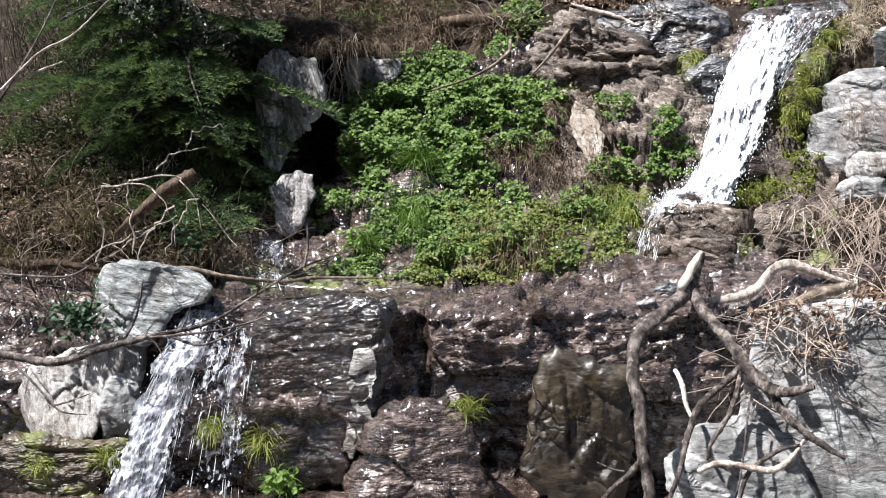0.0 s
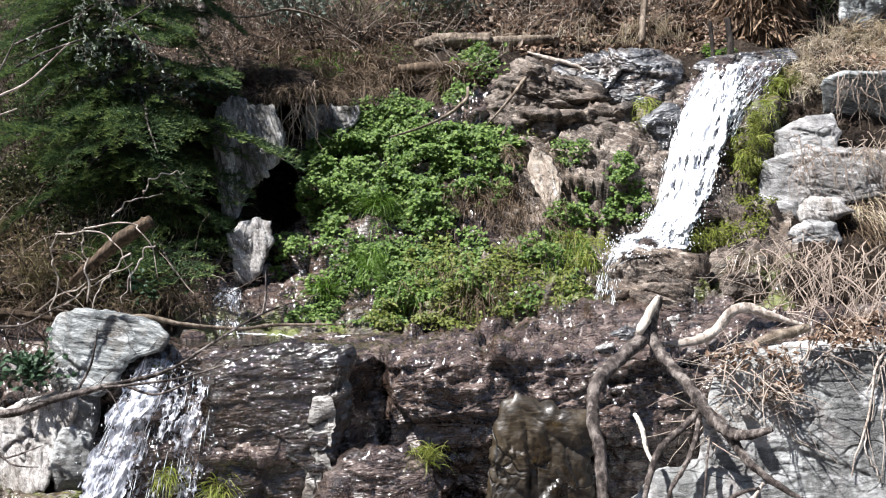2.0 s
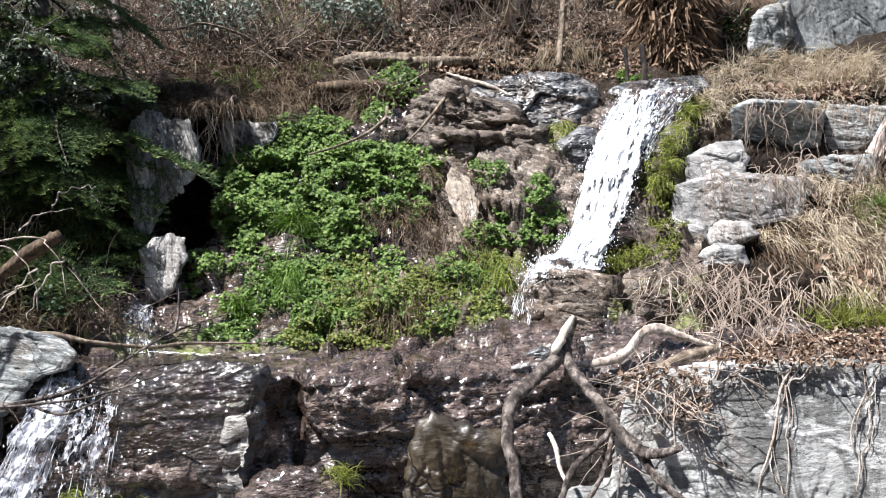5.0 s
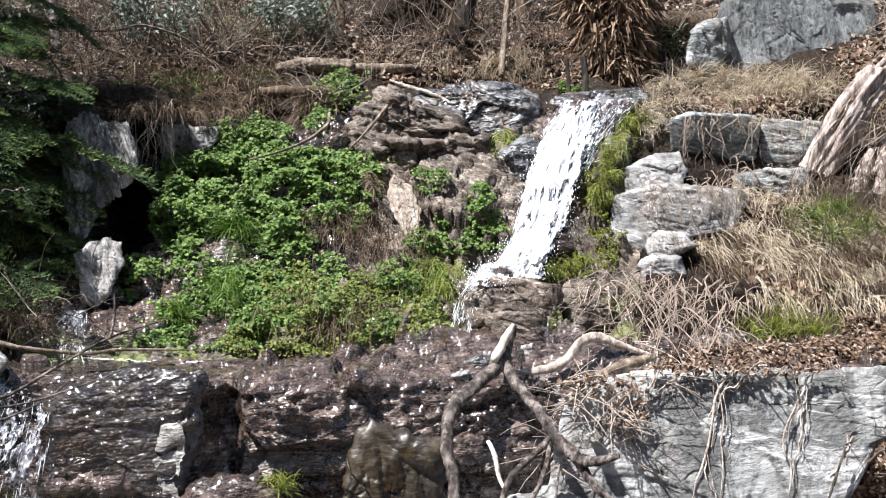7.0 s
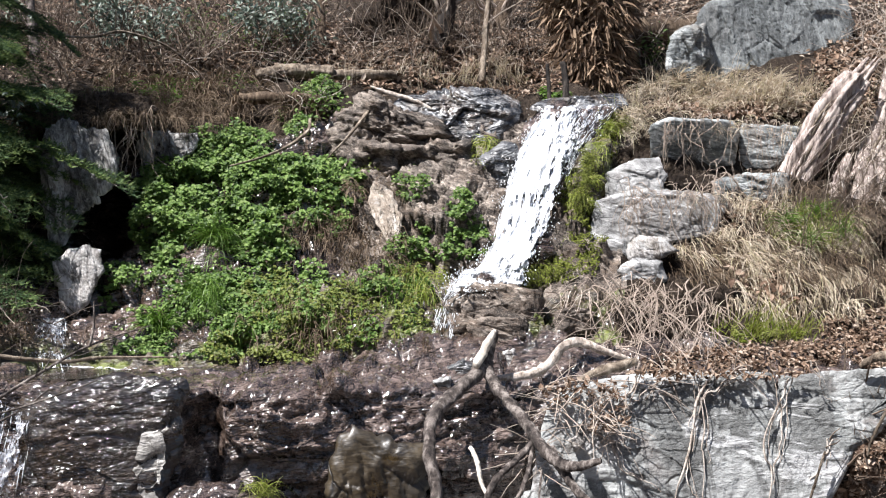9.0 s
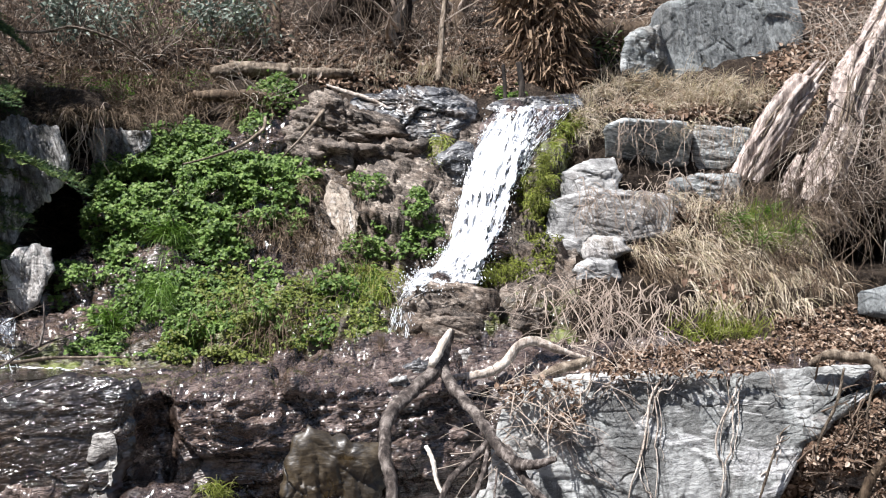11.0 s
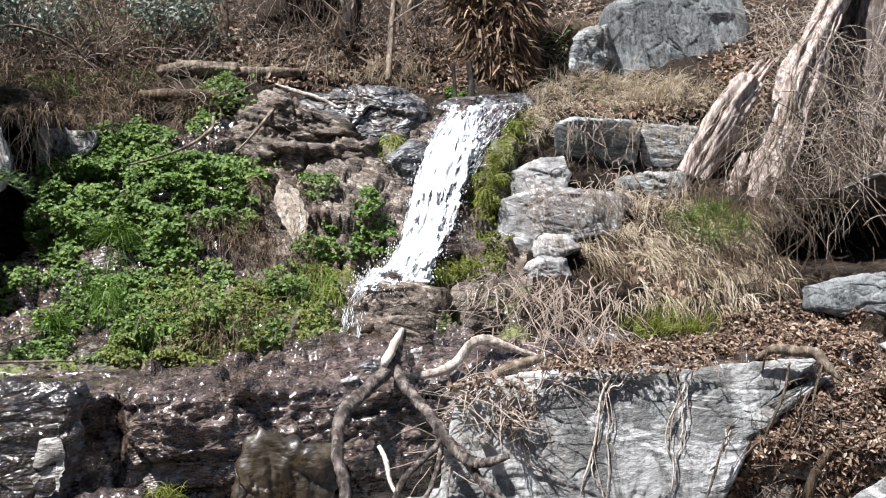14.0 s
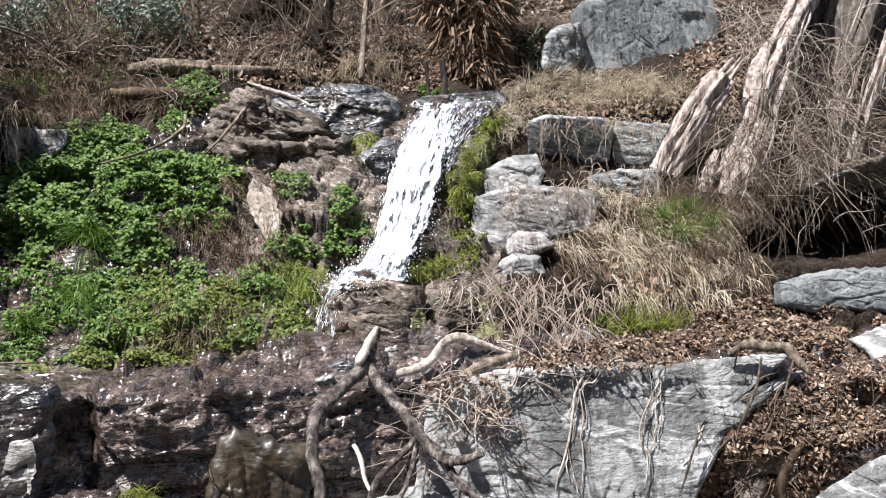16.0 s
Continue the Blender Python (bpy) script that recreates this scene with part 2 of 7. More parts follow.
MAT["olive"] = blade_material("olive_dead_grass", (0.05, 0.043, 0.018), (0.11, 0.095, 0.038), (0.19, 0.16, 0.075), (0.14, 0.10, 0.06), rough=0.7, through=0.25)
MAT["needle"] = blade_material("conifer_needle", (0.035, 0.065, 0.032), (0.065, 0.11, 0.05), (0.11, 0.16, 0.07), rough=0.75, spec=0.15, through=0.3)
MAT["needle_tip"] = blade_material("young_conifer_needle", (0.085, 0.135, 0.045), (0.135, 0.195, 0.065), (0.19, 0.235, 0.085), rough=0.7, spec=0.2, through=0.3)
MAT["herb"] = blade_material("dark_herb_leaf", (0.02, 0.045, 0.02), (0.045, 0.09, 0.045), (0.08, 0.14, 0.075), rough=0.55, through=0.25)
MAT["sage"] = blade_material("small_olive_leaf", (0.045, 0.052, 0.022), (0.11, 0.12, 0.05), (0.20, 0.20, 0.09), (0.15, 0.13, 0.08), rough=0.65, through=0.3)
MAT["laurel"] = blade_material("glossy_grey_leaf", (0.06, 0.085, 0.06), (0.12, 0.155, 0.12), (0.22, 0.26, 0.21), rough=0.5, spec=0.4, through=0.15)
MAT["silver"] = blade_material("pale_glossy_leaf", (0.08, 0.11, 0.07), (0.17, 0.21, 0.15), (0.29, 0.33, 0.26), rough=0.5, spec=0.4, through=0.2)
MAT["litter"] = blade_material("dead_leaf", (0.075, 0.045, 0.03), (0.19, 0.122, 0.082), (0.32, 0.225, 0.16), (0.50, 0.41, 0.33), rough=0.8, through=0.15)
MAT["frond"] = blade_material("dead_frond", (0.045, 0.027, 0.017), (0.21, 0.138, 0.088), (0.44, 0.32, 0.215), rough=0.8, through=0.15)


def foam_material():
    m = Mat("white_water", 0.35, 0.5)
    n = m.noise(16, 5, 0.65, m.place((1.5, 1.5, 0.75)), 0.4)
    f = m.noise(70, 4, 0.7, m.place((1.5, 1.5, 0.7)), 0.3)
    k = m.ramp(n, (0.25, (0.60, 0.64, 0.69)), (0.5, (0.76, 0.78, 0.80)))
    m.color(m.mix(m.grey(f, 0.52, 0.75, 0, 0.35), k, (0.5, 0.55, 0.62))).bump(n, 0.015).bump(f, 0.005)
    m.b.inputs["Subsurface Weight"].default_value = 0.15
    m.b.inputs["Subsurface Radius"].default_value = (0.03, 0.03, 0.03)
    m.b.inputs["Transmission Weight"].default_value = 0.1
    m.b.inputs["IOR"].default_value = 1.2
    return m.m


def water_material():
    m = Mat("dark_clear_water", 0.06, 0.5)
    m.color((0.02, 0.018, 0.014))
    m.b.inputs["IOR"].default_value = 1.33
    m.bump(m.noise(9, 4, 0.6, m.place((1, 2.2, 1)), 0.5), 0.03).bump(m.noise(40, 3), 0.006)
    return m.m


def veil_material(name, slant, lo, hi, fleck=0.5, dull=(0.55, 0.58, 0.66), relief=0.02):
    """Thin falling water: streaks of foam along the fall, clear between them."""
    m = Mat(name, 0.3, 0.5)
    st = m.noise(9, 6, 0.7, m.place((2.2, 0.4, 0.32), (0, slant, 0)), 0.5)
    sp = m.noise(34, 4, 0.7, m.place((1.6, 0.4, 0.45), (0, slant, 0)), 0.3)
    m.color(m.ramp(st, (0.35, dull), (0.6, (0.74, 0.76, 0.81))))
    both = m.mix(fleck, st, sp)
    m.link(m.grey(both, lo, hi, 0.02, 1.0), m.b.inputs["Alpha"])
    m.bump(both, relief)
    return m.m


MAT["foam"] = foam_material()
MAT["veil"] = veil_material("streaky_water_veil", 12, 0.44, 0.66, 0.5, (0.36, 0.40, 0.50))
MAT["rush"] = veil_material("rushing_white_water", 20, 0.41, 0.50, 0.75, (0.68, 0.71, 0.76), 0.006)
MAT["mist"] = veil_material("white_falling_mist", 12, 0.41, 0.60, 0.6, (0.36, 0.40, 0.50), 0.008)
MAT["water"] = water_material()


# ---- geometry helpers ----
class Geo:
    """Collects vertices and faces of one mesh."""

    def __init__(self):
        self.v, self.f, self.mi = [], [], []

    def add(self, verts, faces, slot=0):
        n = len(self.v)
        self.v += verts
        self.f += [tuple(i + n for i in f) for f in faces]
        self.mi += [slot] * len(faces)

    def mesh(self, name, mats, smooth=True):
        me = bpy.data.meshes.new(name)
        me.from_pydata([tuple(v) for v in self.v], [], self.f)
        for m in mats if isinstance(mats, (list, tuple)) else [mats]:
            me.materials.append(MAT[m])
        me.polygons.foreach_set("material_index", self.mi)
        me.polygons.foreach_set("use_smooth", [smooth] * len(self.f))
        me.update()
        return me

    def tube(self, pts, radii, sides=6, rough=0.0, slot=0, smooth=3, caps=True, flute=0.0, grain=0.10):
        """A limb through the points, its radius running through radii, with uneven bark."""
        pts = [Vector(p) for p in pts]
        line = []
        for i in range(len(pts) - 1):
            a, b, c, d = pts[max(i - 1, 0)], pts[i], pts[i + 1], pts[min(i + 2, len(pts) - 1)]
            for k in range(smooth):
                t = k / smooth
                line.append(0.5 * (2 * b + (c - a) * t + (2 * a - 5 * b + 4 * c - d) * t * t + (3 * b - a - 3 * c + d) * t ** 3))
        line.append(pts[-1])
        n = len(line)
        verts, faces = [], []
        side = None
        for i, p in enumerate(line):
            way = (line[min(i + 1, n - 1)] - line[max(i - 1, 0)]).normalized()
            if side is None:
                side = way.orthogonal().normalized()
            side = (side - way * side.dot(way)).normalized()
            other = way.cross(side)
            g = i / (n - 1) * (len(radii) - 1)
            j = min(int(g), len(radii) - 2)
            r = radii[j] + (radii[j + 1] - radii[j]) * (g - j)
            for k in range(sides):
                a = 2 * math.pi * k / sides
                q = math.cos(a) * side + math.sin(a) * other
                rr = r * (1 + rough * noise.noise((p + q * r) * (0.5 / max(r, 0.004)))) if rough else r
                if flute:
                    rr *= 1 + flute * (noise.noise((2.6 * math.cos(a), 2.6 * math.sin(a), i * grain)) + 0.5 * noise.noise((6 * math.cos(a), 6 * math.sin(a), i * grain * 2.2)))
                verts.append(p + q * rr)
        for i in range(n - 1):
            for k in range(sides):
                a, b = i * sides + k, i * sides + (k + 1) % sides
                faces.append((a, b, b + sides, a + sides))
        if caps:
            faces += [tuple(range(sides - 1, -1, -1)), tuple(range((n - 1) * sides, n * sides))]
        self.add(verts, faces, slot)

    def blade(self, base, way, up, length, width, droop=0.6, parts=3, slot=0):
        """A blade of grass: a folded strip that leaves along way and sinks."""
        way = Vector(way).normalized()
        side = way.cross(Vector(up))
        side = (side if side.length > 1e-3 else way.orthogonal()).normalized() * width / 2
        verts = []
        p, step = Vector(base), length / parts
        for i in range(parts):
            w = 1 - 0.75 * (i / parts) ** 2
            verts += [p - side * w, p + side * w]
            p = p + way * step
            way = (way + Vector((0, 0, -droop / parts))).normalized()
        verts.append(p)
        faces = [(2 * i, 2 * i + 1, 2 * i + 3, 2 * i + 2) for i in range(parts - 1)]
        faces.append((2 * parts - 2, 2 * parts - 1, 2 * parts))
        self.add(verts, faces, slot)

    def leaf(self, base, way, normal, size, wide=0.8, fold=0.25, curl=0.2, slot=0):
        """A leaf of eight corners, folded along its rib."""
        way = Vector(way).normalized()
        side = Vector(normal).cross(way)
        side = (side if side.length > 1e-3 else way.orthogonal()).normalized()
        nor = way.cross(side)
        b, h = Vector(base), size * wide / 2
        rib = [b, b + way * size * 0.5 - nor * 0, b + way * size - nor * size * curl]
        up = nor * size * fold * 0.5
        verts = [rib[0], b + way * size * 0.25 + side * h * 0.85 + up, b + way * size * 0.62 + side * h + up - nor * size * curl * 0.3,
                 rib[2], b + way * size * 0.62 - side * h + up - nor * size * curl * 0.3, b + way * size * 0.25 - side * h * 0.85 + up, rib[1]]
        self.add(verts, [(0, 1, 2, 6), (6, 2, 3), (0, 6, 4, 5), (6, 3, 4)], slot)

    def twig(self, base, way, length, r, bends=4, wild=0.5, sag=0.0, sides=4, slot=0):
        p, way = Vector(base), Vector(way).normalized()
        pts = [p.copy()]
        for _ in range(bends):
            way = (way + wild * rand_dir() * 0.6 + Vector((0, 0, -sag))).normalized()
            p = p + way * length / bends
            pts.append(p.copy())
        self.tube(pts, [r, r * 0.75, r * 0.35], sides, smooth=2, slot=slot, caps=False)
        return pts


rng = random.Random(11)


def rand_dir():
    while True:
        v = Vector((rng.uniform(-1, 1), rng.uniform(-1, 1), rng.uniform(-1, 1)))
        if 0.01 < v.length < 1:
            return v.normalized()


def thing(name, geo, mats, label, category, group="", kind="", smooth=True):
    """A thing of one mesh."""
    return tagged(new(name, geo.mesh(name, mats, smooth)), label, category, group, kind)


def holder(name, at, label, category, group=""):
    ob = new(name)
    ob.location = at
    ob.empty_display_size = 0.1
    return tagged(ob, label, category, group)


def part(name, geo, mats, parent, label="", smooth=True, kind=""):
    ob = new(name, geo.mesh(name, mats, smooth))
    ob.parent = parent
    ob.matrix_parent_inverse = Matrix.Translation(-parent.location) if parent.parent is None else Matrix()
    return tagged(ob, label, kind=kind)


def layers(p, amount, seed=0.0, tilt=0.12, upright=False):
    """Relief of broken bedded rock: tilted facets in two sizes, stepping in and out along the bedding, with cracks and fine roughness."""
    q = Vector((p.x + seed, p.y + seed * 0.7, p.z + tilt * p.x + seed * 0.3))
    if upright:
        q = Vector((q.z, q.y, q.x + 0.25 * q.z))
    h = noise.noise((q.x * 0.8, q.y * 0.8, q.z * 1.1)) * 0.6
    w = 0.2 * noise.noise(q * 2.3)
    for sx, sz, big, slant, gap in ((1.5, 3.2, 0.75, 1.5, 0.30), (4.6, 11.0, 0.34, 0.85, 0.14), (12.0, 25.0, 0.15, 0.42, 0.05)):
        k = Vector((q.x * sx + w, q.y * sx, q.z * sz + w))
        d, c = noise.voronoi(k)
        o, r = c[0], c[0] * 5.17
        h += big * noise.noise(r) + slant * (noise.noise((r.x + 7, r.y, r.z)) * (k.x - o.x) + noise.noise((r.x, r.y + 7, r.z)) * (k.z - o.z))
        h -= gap * max(0.0, 1 - (d[1] - d[0]) * 16)
    h += 0.14 * (0.4 - abs(noise.noise((q.x * 7, q.y * 7, q.z * 11)))) + 0.12 * (0.3 - abs(noise.noise(q * 17.0))) + 0.10 * noise.noise(q * 36.0)
    return amount * h


# ---- the ground: creek bed, lower ledge, wall, bank and wooded slope, one sheet ----
# stations by bearing (tangent, to the right); each gives (depth, height) of five lines along the slope:
# below the lip of the lower ledge, the lip, the foot of the wall, the middle of the wall, the top of the wall and of the bank
def bearing(p):
    return p[0] / p[1]


STATIONS = [
    [(-3.61, 5.30, 0.49), (-3.81, 5.60, 0.80), (-4.09, 6.00, 1.07), (-4.36, 6.40, 1.57), (-5.04, 7.40, 2.18), (-5.86, 8.60, 3.12)],
    [(-2.93, 5.40, 0.35), (-3.07, 5.65, 0.73), (-3.31, 6.10, 1.03), (-3.58, 6.60, 1.39), (-4.07, 7.50, 2.06), (-4.78, 8.80, 3.06)],
    [(-2.44, 5.25, 0.39), (-2.56, 5.50, 0.87), (-2.93, 6.30, 0.91), (-3.21, 6.90, 1.22), (-3.59, 7.70, 2.07), (-4.19, 9.00, 3.04)],
    [(-1.77, 5.30, 0.37), (-1.83, 5.50, 0.89), (-2.13, 6.40, 0.90), (-2.60, 7.80, 1.65), (-2.83, 8.50, 2.54), (-3.07, 9.20, 3.13)],
    [(-1.01, 5.50, 0.51), (-1.03, 5.60, 0.83), (-1.20, 6.50, 0.92), (-1.38, 7.50, 1.65), (-1.57, 8.50, 2.54), (-1.73, 9.40, 3.16)],
    [(-0.25, 5.50, 0.51), (-0.26, 5.65, 0.85), (-0.30, 6.50, 0.99), (-0.36, 7.70, 1.77), (-0.41, 8.90, 2.91), (-0.44, 9.60, 3.19)],
    [(0.36, 5.58, 0.49), (0.36, 5.70, 0.85), (0.42, 6.60, 1.08), (0.47, 7.35, 1.44), (0.57, 8.90, 2.81), (0.61, 9.60, 3.06)],
    [(1.02, 5.85, 0.44), (1.05, 6.00, 0.88), (1.13, 6.50, 1.07), (1.31, 7.50, 1.65), (1.53, 8.80, 2.75), (1.66, 9.50, 3.13)],
    [(1.83, 5.85, 0.38), (1.87, 6.00, 0.88), (2.03, 6.50, 1.01), (2.31, 7.40, 1.64), (2.78, 8.90, 2.66), (3.06, 9.80, 3.39)],
    [(2.48, 5.50, 0.45), (2.61, 5.80, 0.84), (2.97, 6.60, 1.06), (3.38, 7.50, 1.65), (3.92, 8.70, 2.61), (4.41, 9.80, 3.44)],
    [(3.22, 5.00, 0.44), (3.47, 5.40, 0.71), (4.18, 6.50, 1.07), (4.82, 7.50, 1.69), (5.53, 8.60, 2.65), (6.24, 9.70, 3.53)],
]
BEAR = [-3.0] + [bearing(s[0]) for s in STATIONS] + [3.0]
LINES = []  # at each station, (y, z) of all lines from behind the camera to the far slope
for s in [STATIONS[0]] + STATIONS + [STATIONS[-1]]:
    top = s[-1]
    # the rise behind the camera is unseen, added to block low sky light
    LINES.append([(-40.0, 22.0), (-2.5, 0.0), (3.4, -0.05), (s[0][1] + 0.12, -0.1)] + [(p[1], p[2]) for p in s]
                 + [(13.5, top[2] + 2.0), (30.0, top[2] + 11.0), (110.0, top[2] + 48.0)])
LINES = np.array(LINES)
STEPS = [3, 6, 8, 30, 30, 44, 60, 60, 24, 30, 16, 8]  # rows between the lines
KIND = ["soil", "soil", "wet", "wet", "wet", "wet", "mossy", "mossy", "soil", "soil", "soil", "soil"]


def rough_at(p, g):
    """How the slope leaves its smooth shape."""
    if g < 2.5 or g > 11:
        return 0.08 * noise.noise(p * 0.7)
    if g < 8:
        if 6.2 < g < 8 and -0.12 < p.x / p.y < 0.18:
            return layers(p, 0.20, tilt=0.1)
        calm = 0.35 if 5.1 < g < 6.1 and p.x < -1.2 else 1.0
        return layers(p, (0.15 if g > 4.6 else 0.12 if g > 3 else 0.05) * calm, tilt=0.05)
    return 0.22 * noise.noise(p * 0.6) + 0.10 * noise.noise(p * 2.1) + 0.05 * noise.noise(p * 6.0)


US = np.concatenate([np.linspace(-3, -0.75, 16)[:-1], np.linspace(-0.75, 0.72, 600), np.linspace(0.72, 3, 16)[1:]])
GS = np.array([i + k / n for i, n in enumerate(STEPS) for k in range(n)] + [float(len(STEPS))])


# dark hollows under overhanging rock: middle, half width, half height, depth
HOLLOWS = [((-2.42, 7.70, 1.84), 0.26, 0.28, 0.9), ((3.90, 7.40, 1.69), 0.75, 0.26, 1.3), ((-1.18, 5.40, 0.63), 0.13, 0.36, 0.22)]


def build_grid():
    k = np.clip(np.searchsorted(BEAR, US) - 1, 0, len(BEAR) - 2)
    b = np.array(BEAR)
    t = np.clip((US - b[k]) / (b[k + 1] - b[k]), 0, 1)
    t = np.where((k > 0) & (k < len(BEAR) - 2), t * t * (3 - 2 * t), t)[:, None, None]
    cols = LINES[k] * (1 - t) + LINES[k + 1] * t
    i = np.minimum(GS.astype(int), LINES.shape[1] - 2)
    w = (GS - i)[None, :, None]
    yz = cols[:, i] * (1 - w) + cols[:, i + 1] * w
    grid = np.empty((len(GS), len(US), 3))
    grid[..., 1], grid[..., 2] = yz[..., 0].T, yz[..., 1].T
    grid[..., 0] = US[None] * np.maximum(grid[..., 1], 5.0)
    nor = np.cross(np.gradient(grid, axis=1), np.gradient(grid, axis=0))
    nor /= np.linalg.norm(nor, axis=2, keepdims=True) + 1e-12
    high = np.array([[rough_at(Vector(grid[r, c]), GS[r]) for c in range(len(US))] for r in range(len(GS))])
    grid += nor * high[..., None]
    for mid, rx, rz, deep in HOLLOWS:
        d = np.hypot((grid[..., 0] * mid[1] / np.maximum(grid[..., 1], 1) - mid[0]) / rx, ((grid[..., 2] - 1.6) * mid[1] / np.maximum(grid[..., 1], 1) + 1.6 - mid[2]) / rz)
        grid[..., 1] += deep * np.clip(1.6 * (1 - d), 0, 1) ** 0.7 * (grid[..., 1] > 4)
    return grid, nor


GRID, NORMAL = build_grid()
EYE = Vector((0, 0, 1.6))


def build_ground():
    geo, w = Geo(), len(US)
    mats = ["soil", "wet", "mossy", "tan", "dark"]
    faces, slots = [], []
    for r in range(len(GS) - 1):
        kind = KIND[min(int(GS[r] + 1e-6), len(KIND) - 1)]
        for c in range(w - 1):
            a = r * w + c
            u = US[c] + 0.03 * noise.noise((GS[r] * 3, US[c] * 20, 0))
            s = mats.index(kind if kind != "mossy" else "soil" if u < -0.42 or u > 0.19 else "tan" if u > -0.09 and GS[r] > 6.4 else "wet" if u < -0.09 and GS[r] > 6.2 else "mossy")
            faces.append((a, a + 1, a + w + 1, a + w))
            slots.append(s)
    geo.v, geo.f, geo.mi = GRID.reshape(-1, 3).tolist(), faces, slots
    return thing("ground", geo, mats, "wet brown rock ledges under a bare wooded slope", "ground", kind="structure")


ground = build_ground()
LOW = int(np.searchsorted(GS, 3.0))
RISE = (GRID[LOW:, :, 2] - EYE.z) / np.maximum(GRID[LOW:, :, 1], 1)


def slope_at(p):
    """The slope's point on the camera's sight line through p, fitted to its view, and the way the slope faces there."""
    c = int(np.clip(np.searchsorted(US, p[0] / p[1]), 1, len(US) - 1))
    r = LOW + int(np.argmin(np.abs(RISE[:, c] - (p[2] - EYE.z) / p[1])))
    return Vector(GRID[r, c]), Vector(NORMAL[r, c])


# ---- rocks ----
def rock(label, mat, outline, thick=0.5, bulge=0.12, lean=0.0, turn=0.0, rough=0.05, seed=0.0, power=8.0, name="rock", group="", tilt=0.12, fine=1.0, jag=1.0, upright=False):
    """A rock whose face has the given outline (points round it, in order), with a bulging face, broken edges and a body
    that goes back into the slope. lean: how far the face falls back per metre of height; turn: per metre to the right."""
    pts = [Vector(p) for p in outline]
    c = sum(pts, Vector()) / len(pts)
    ang = sorted((math.atan2(p.z - c.z, p.x - c.x), math.hypot(p.x - c.x, p.z - c.z)) for p in pts)
    size = max(r for _, r in ang)
    n_a = int(np.clip(size * 200 * fine, 56, 230))
    n_r = int(np.clip(size * 75 * fine, 18, 80))
    aa = np.array([a for a, _ in ang])
    rr = np.array([r for _, r in ang])
    aa = np.concatenate([aa - 2 * math.pi, aa, aa + 2 * math.pi])
    rr = np.concatenate([rr, rr, rr])
    # the straight sides of the outline, point to point
    px, pz = rr * np.cos(aa), rr * np.sin(aa)
    geo = Geo()
    rings = [(k / n_r, 0.0) for k in range(1, n_r + 1)] + [(1.0 + 0.03 * math.sin(2 * k), k / 7) for k in range(1, 8)]
    verts = [None]
    mid = None
    for fr, back in [(0.0, 0.0)] + rings:
        for k in range(n_a if fr else 1):
            a = -math.pi + 2 * math.pi * k / n_a
            j = int(np.searchsorted(aa, a)) - 1
            ex, ez = px[j + 1] - px[j], pz[j + 1] - pz[j]
            ca, sa = math.cos(a), math.sin(a)
            den = ca * ez - sa * ex
            r = (px[j] * ez - pz[j] * ex) / den if abs(den) > 1e-6 else rr[j]
            r = min(max(r, 0.2 * size), 1.6 * size) * fr
            r *= 1 - 0.25 * back
            r *= 1 + jag * 0.10 * noise.noise((3 * ca + seed, 3 * sa, seed)) + jag * 0.06 * noise.noise((9 * ca, 9 * sa, seed))
            x, z = r * ca, r * sa
            y = 0.03 - 0.7 * bulge * (1 - fr ** power) + lean * z + turn * x + back * thick
            k = (c.y + y) / c.y
            p = Vector(((c.x + x) * k, c.y + y, EYE.z + (c.z + z - EYE.z) * k))
            way = Vector((ca * fr ** 3, -(1 - fr ** 3) - 0.25, sa * fr ** 3)).normalized()
            if back:
                way = Vector((ca, 0, sa))
            p += way * layers(p, rough, seed, tilt, upright)
            if fr:
                verts.append(p)
            else:
                verts[0] = p
    faces = [(0, 1 + k, 1 + (k + 1) % n_a) for k in range(n_a)]
    for i in range(len(rings) - 1):
        o = 1 + i * n_a
        for k in range(n_a):
            b = (k + 1) % n_a
            faces.append((o + k, o + n_a + k, o + n_a + b, o + b))
    faces.append(tuple(1 + (len(rings) - 1) * n_a + k for k in range(n_a)))
    geo.add(verts, faces)
    return thing(name, geo, mat, label, "rock", group)


# beside the lower fall
rock("grey flat-topped boulder beside the lower waterfall", "blue", [(-2.95, 5.30, 1.05), (-2.90, 5.30, 1.15), (-2.79, 5.30, 1.18), (-2.62, 5.30, 1.18), (-2.40, 5.30, 1.14), (-2.28, 5.30, 1.09), (-2.23, 5.30, 1.02), (-2.28, 5.30, 0.94), (-2.41, 5.30, 0.91), (-2.51, 5.30, 0.86), (-2.56, 5.30, 0.77), (-2.65, 5.30, 0.70), (-2.83, 5.30, 0.66), (-2.95, 5.30, 0.75)], 0.8, 0.05, lean=0.25, turn=-0.1, seed=3.9, rough=0.03, jag=0.25, power=16, tilt=0.2, name="boulder")
rock("dark grey pillar of rock under the boulder", "slab", [(-2.84, 5.28, 0.80), (-2.63, 5.28, 0.78), (-2.64, 5.28, 0.61), (-2.69, 5.28, 0.42), (-2.72, 5.28, 0.18), (-2.92, 5.28, 0.16), (-2.97, 5.28, 0.29), (-2.91, 5.28, 0.45), (-2.86, 5.28, 0.61)], 0.6, 0.16, lean=0.1, turn=0.2, seed=4.1, rough=0.05, jag=0.4, power=12, upright=True)
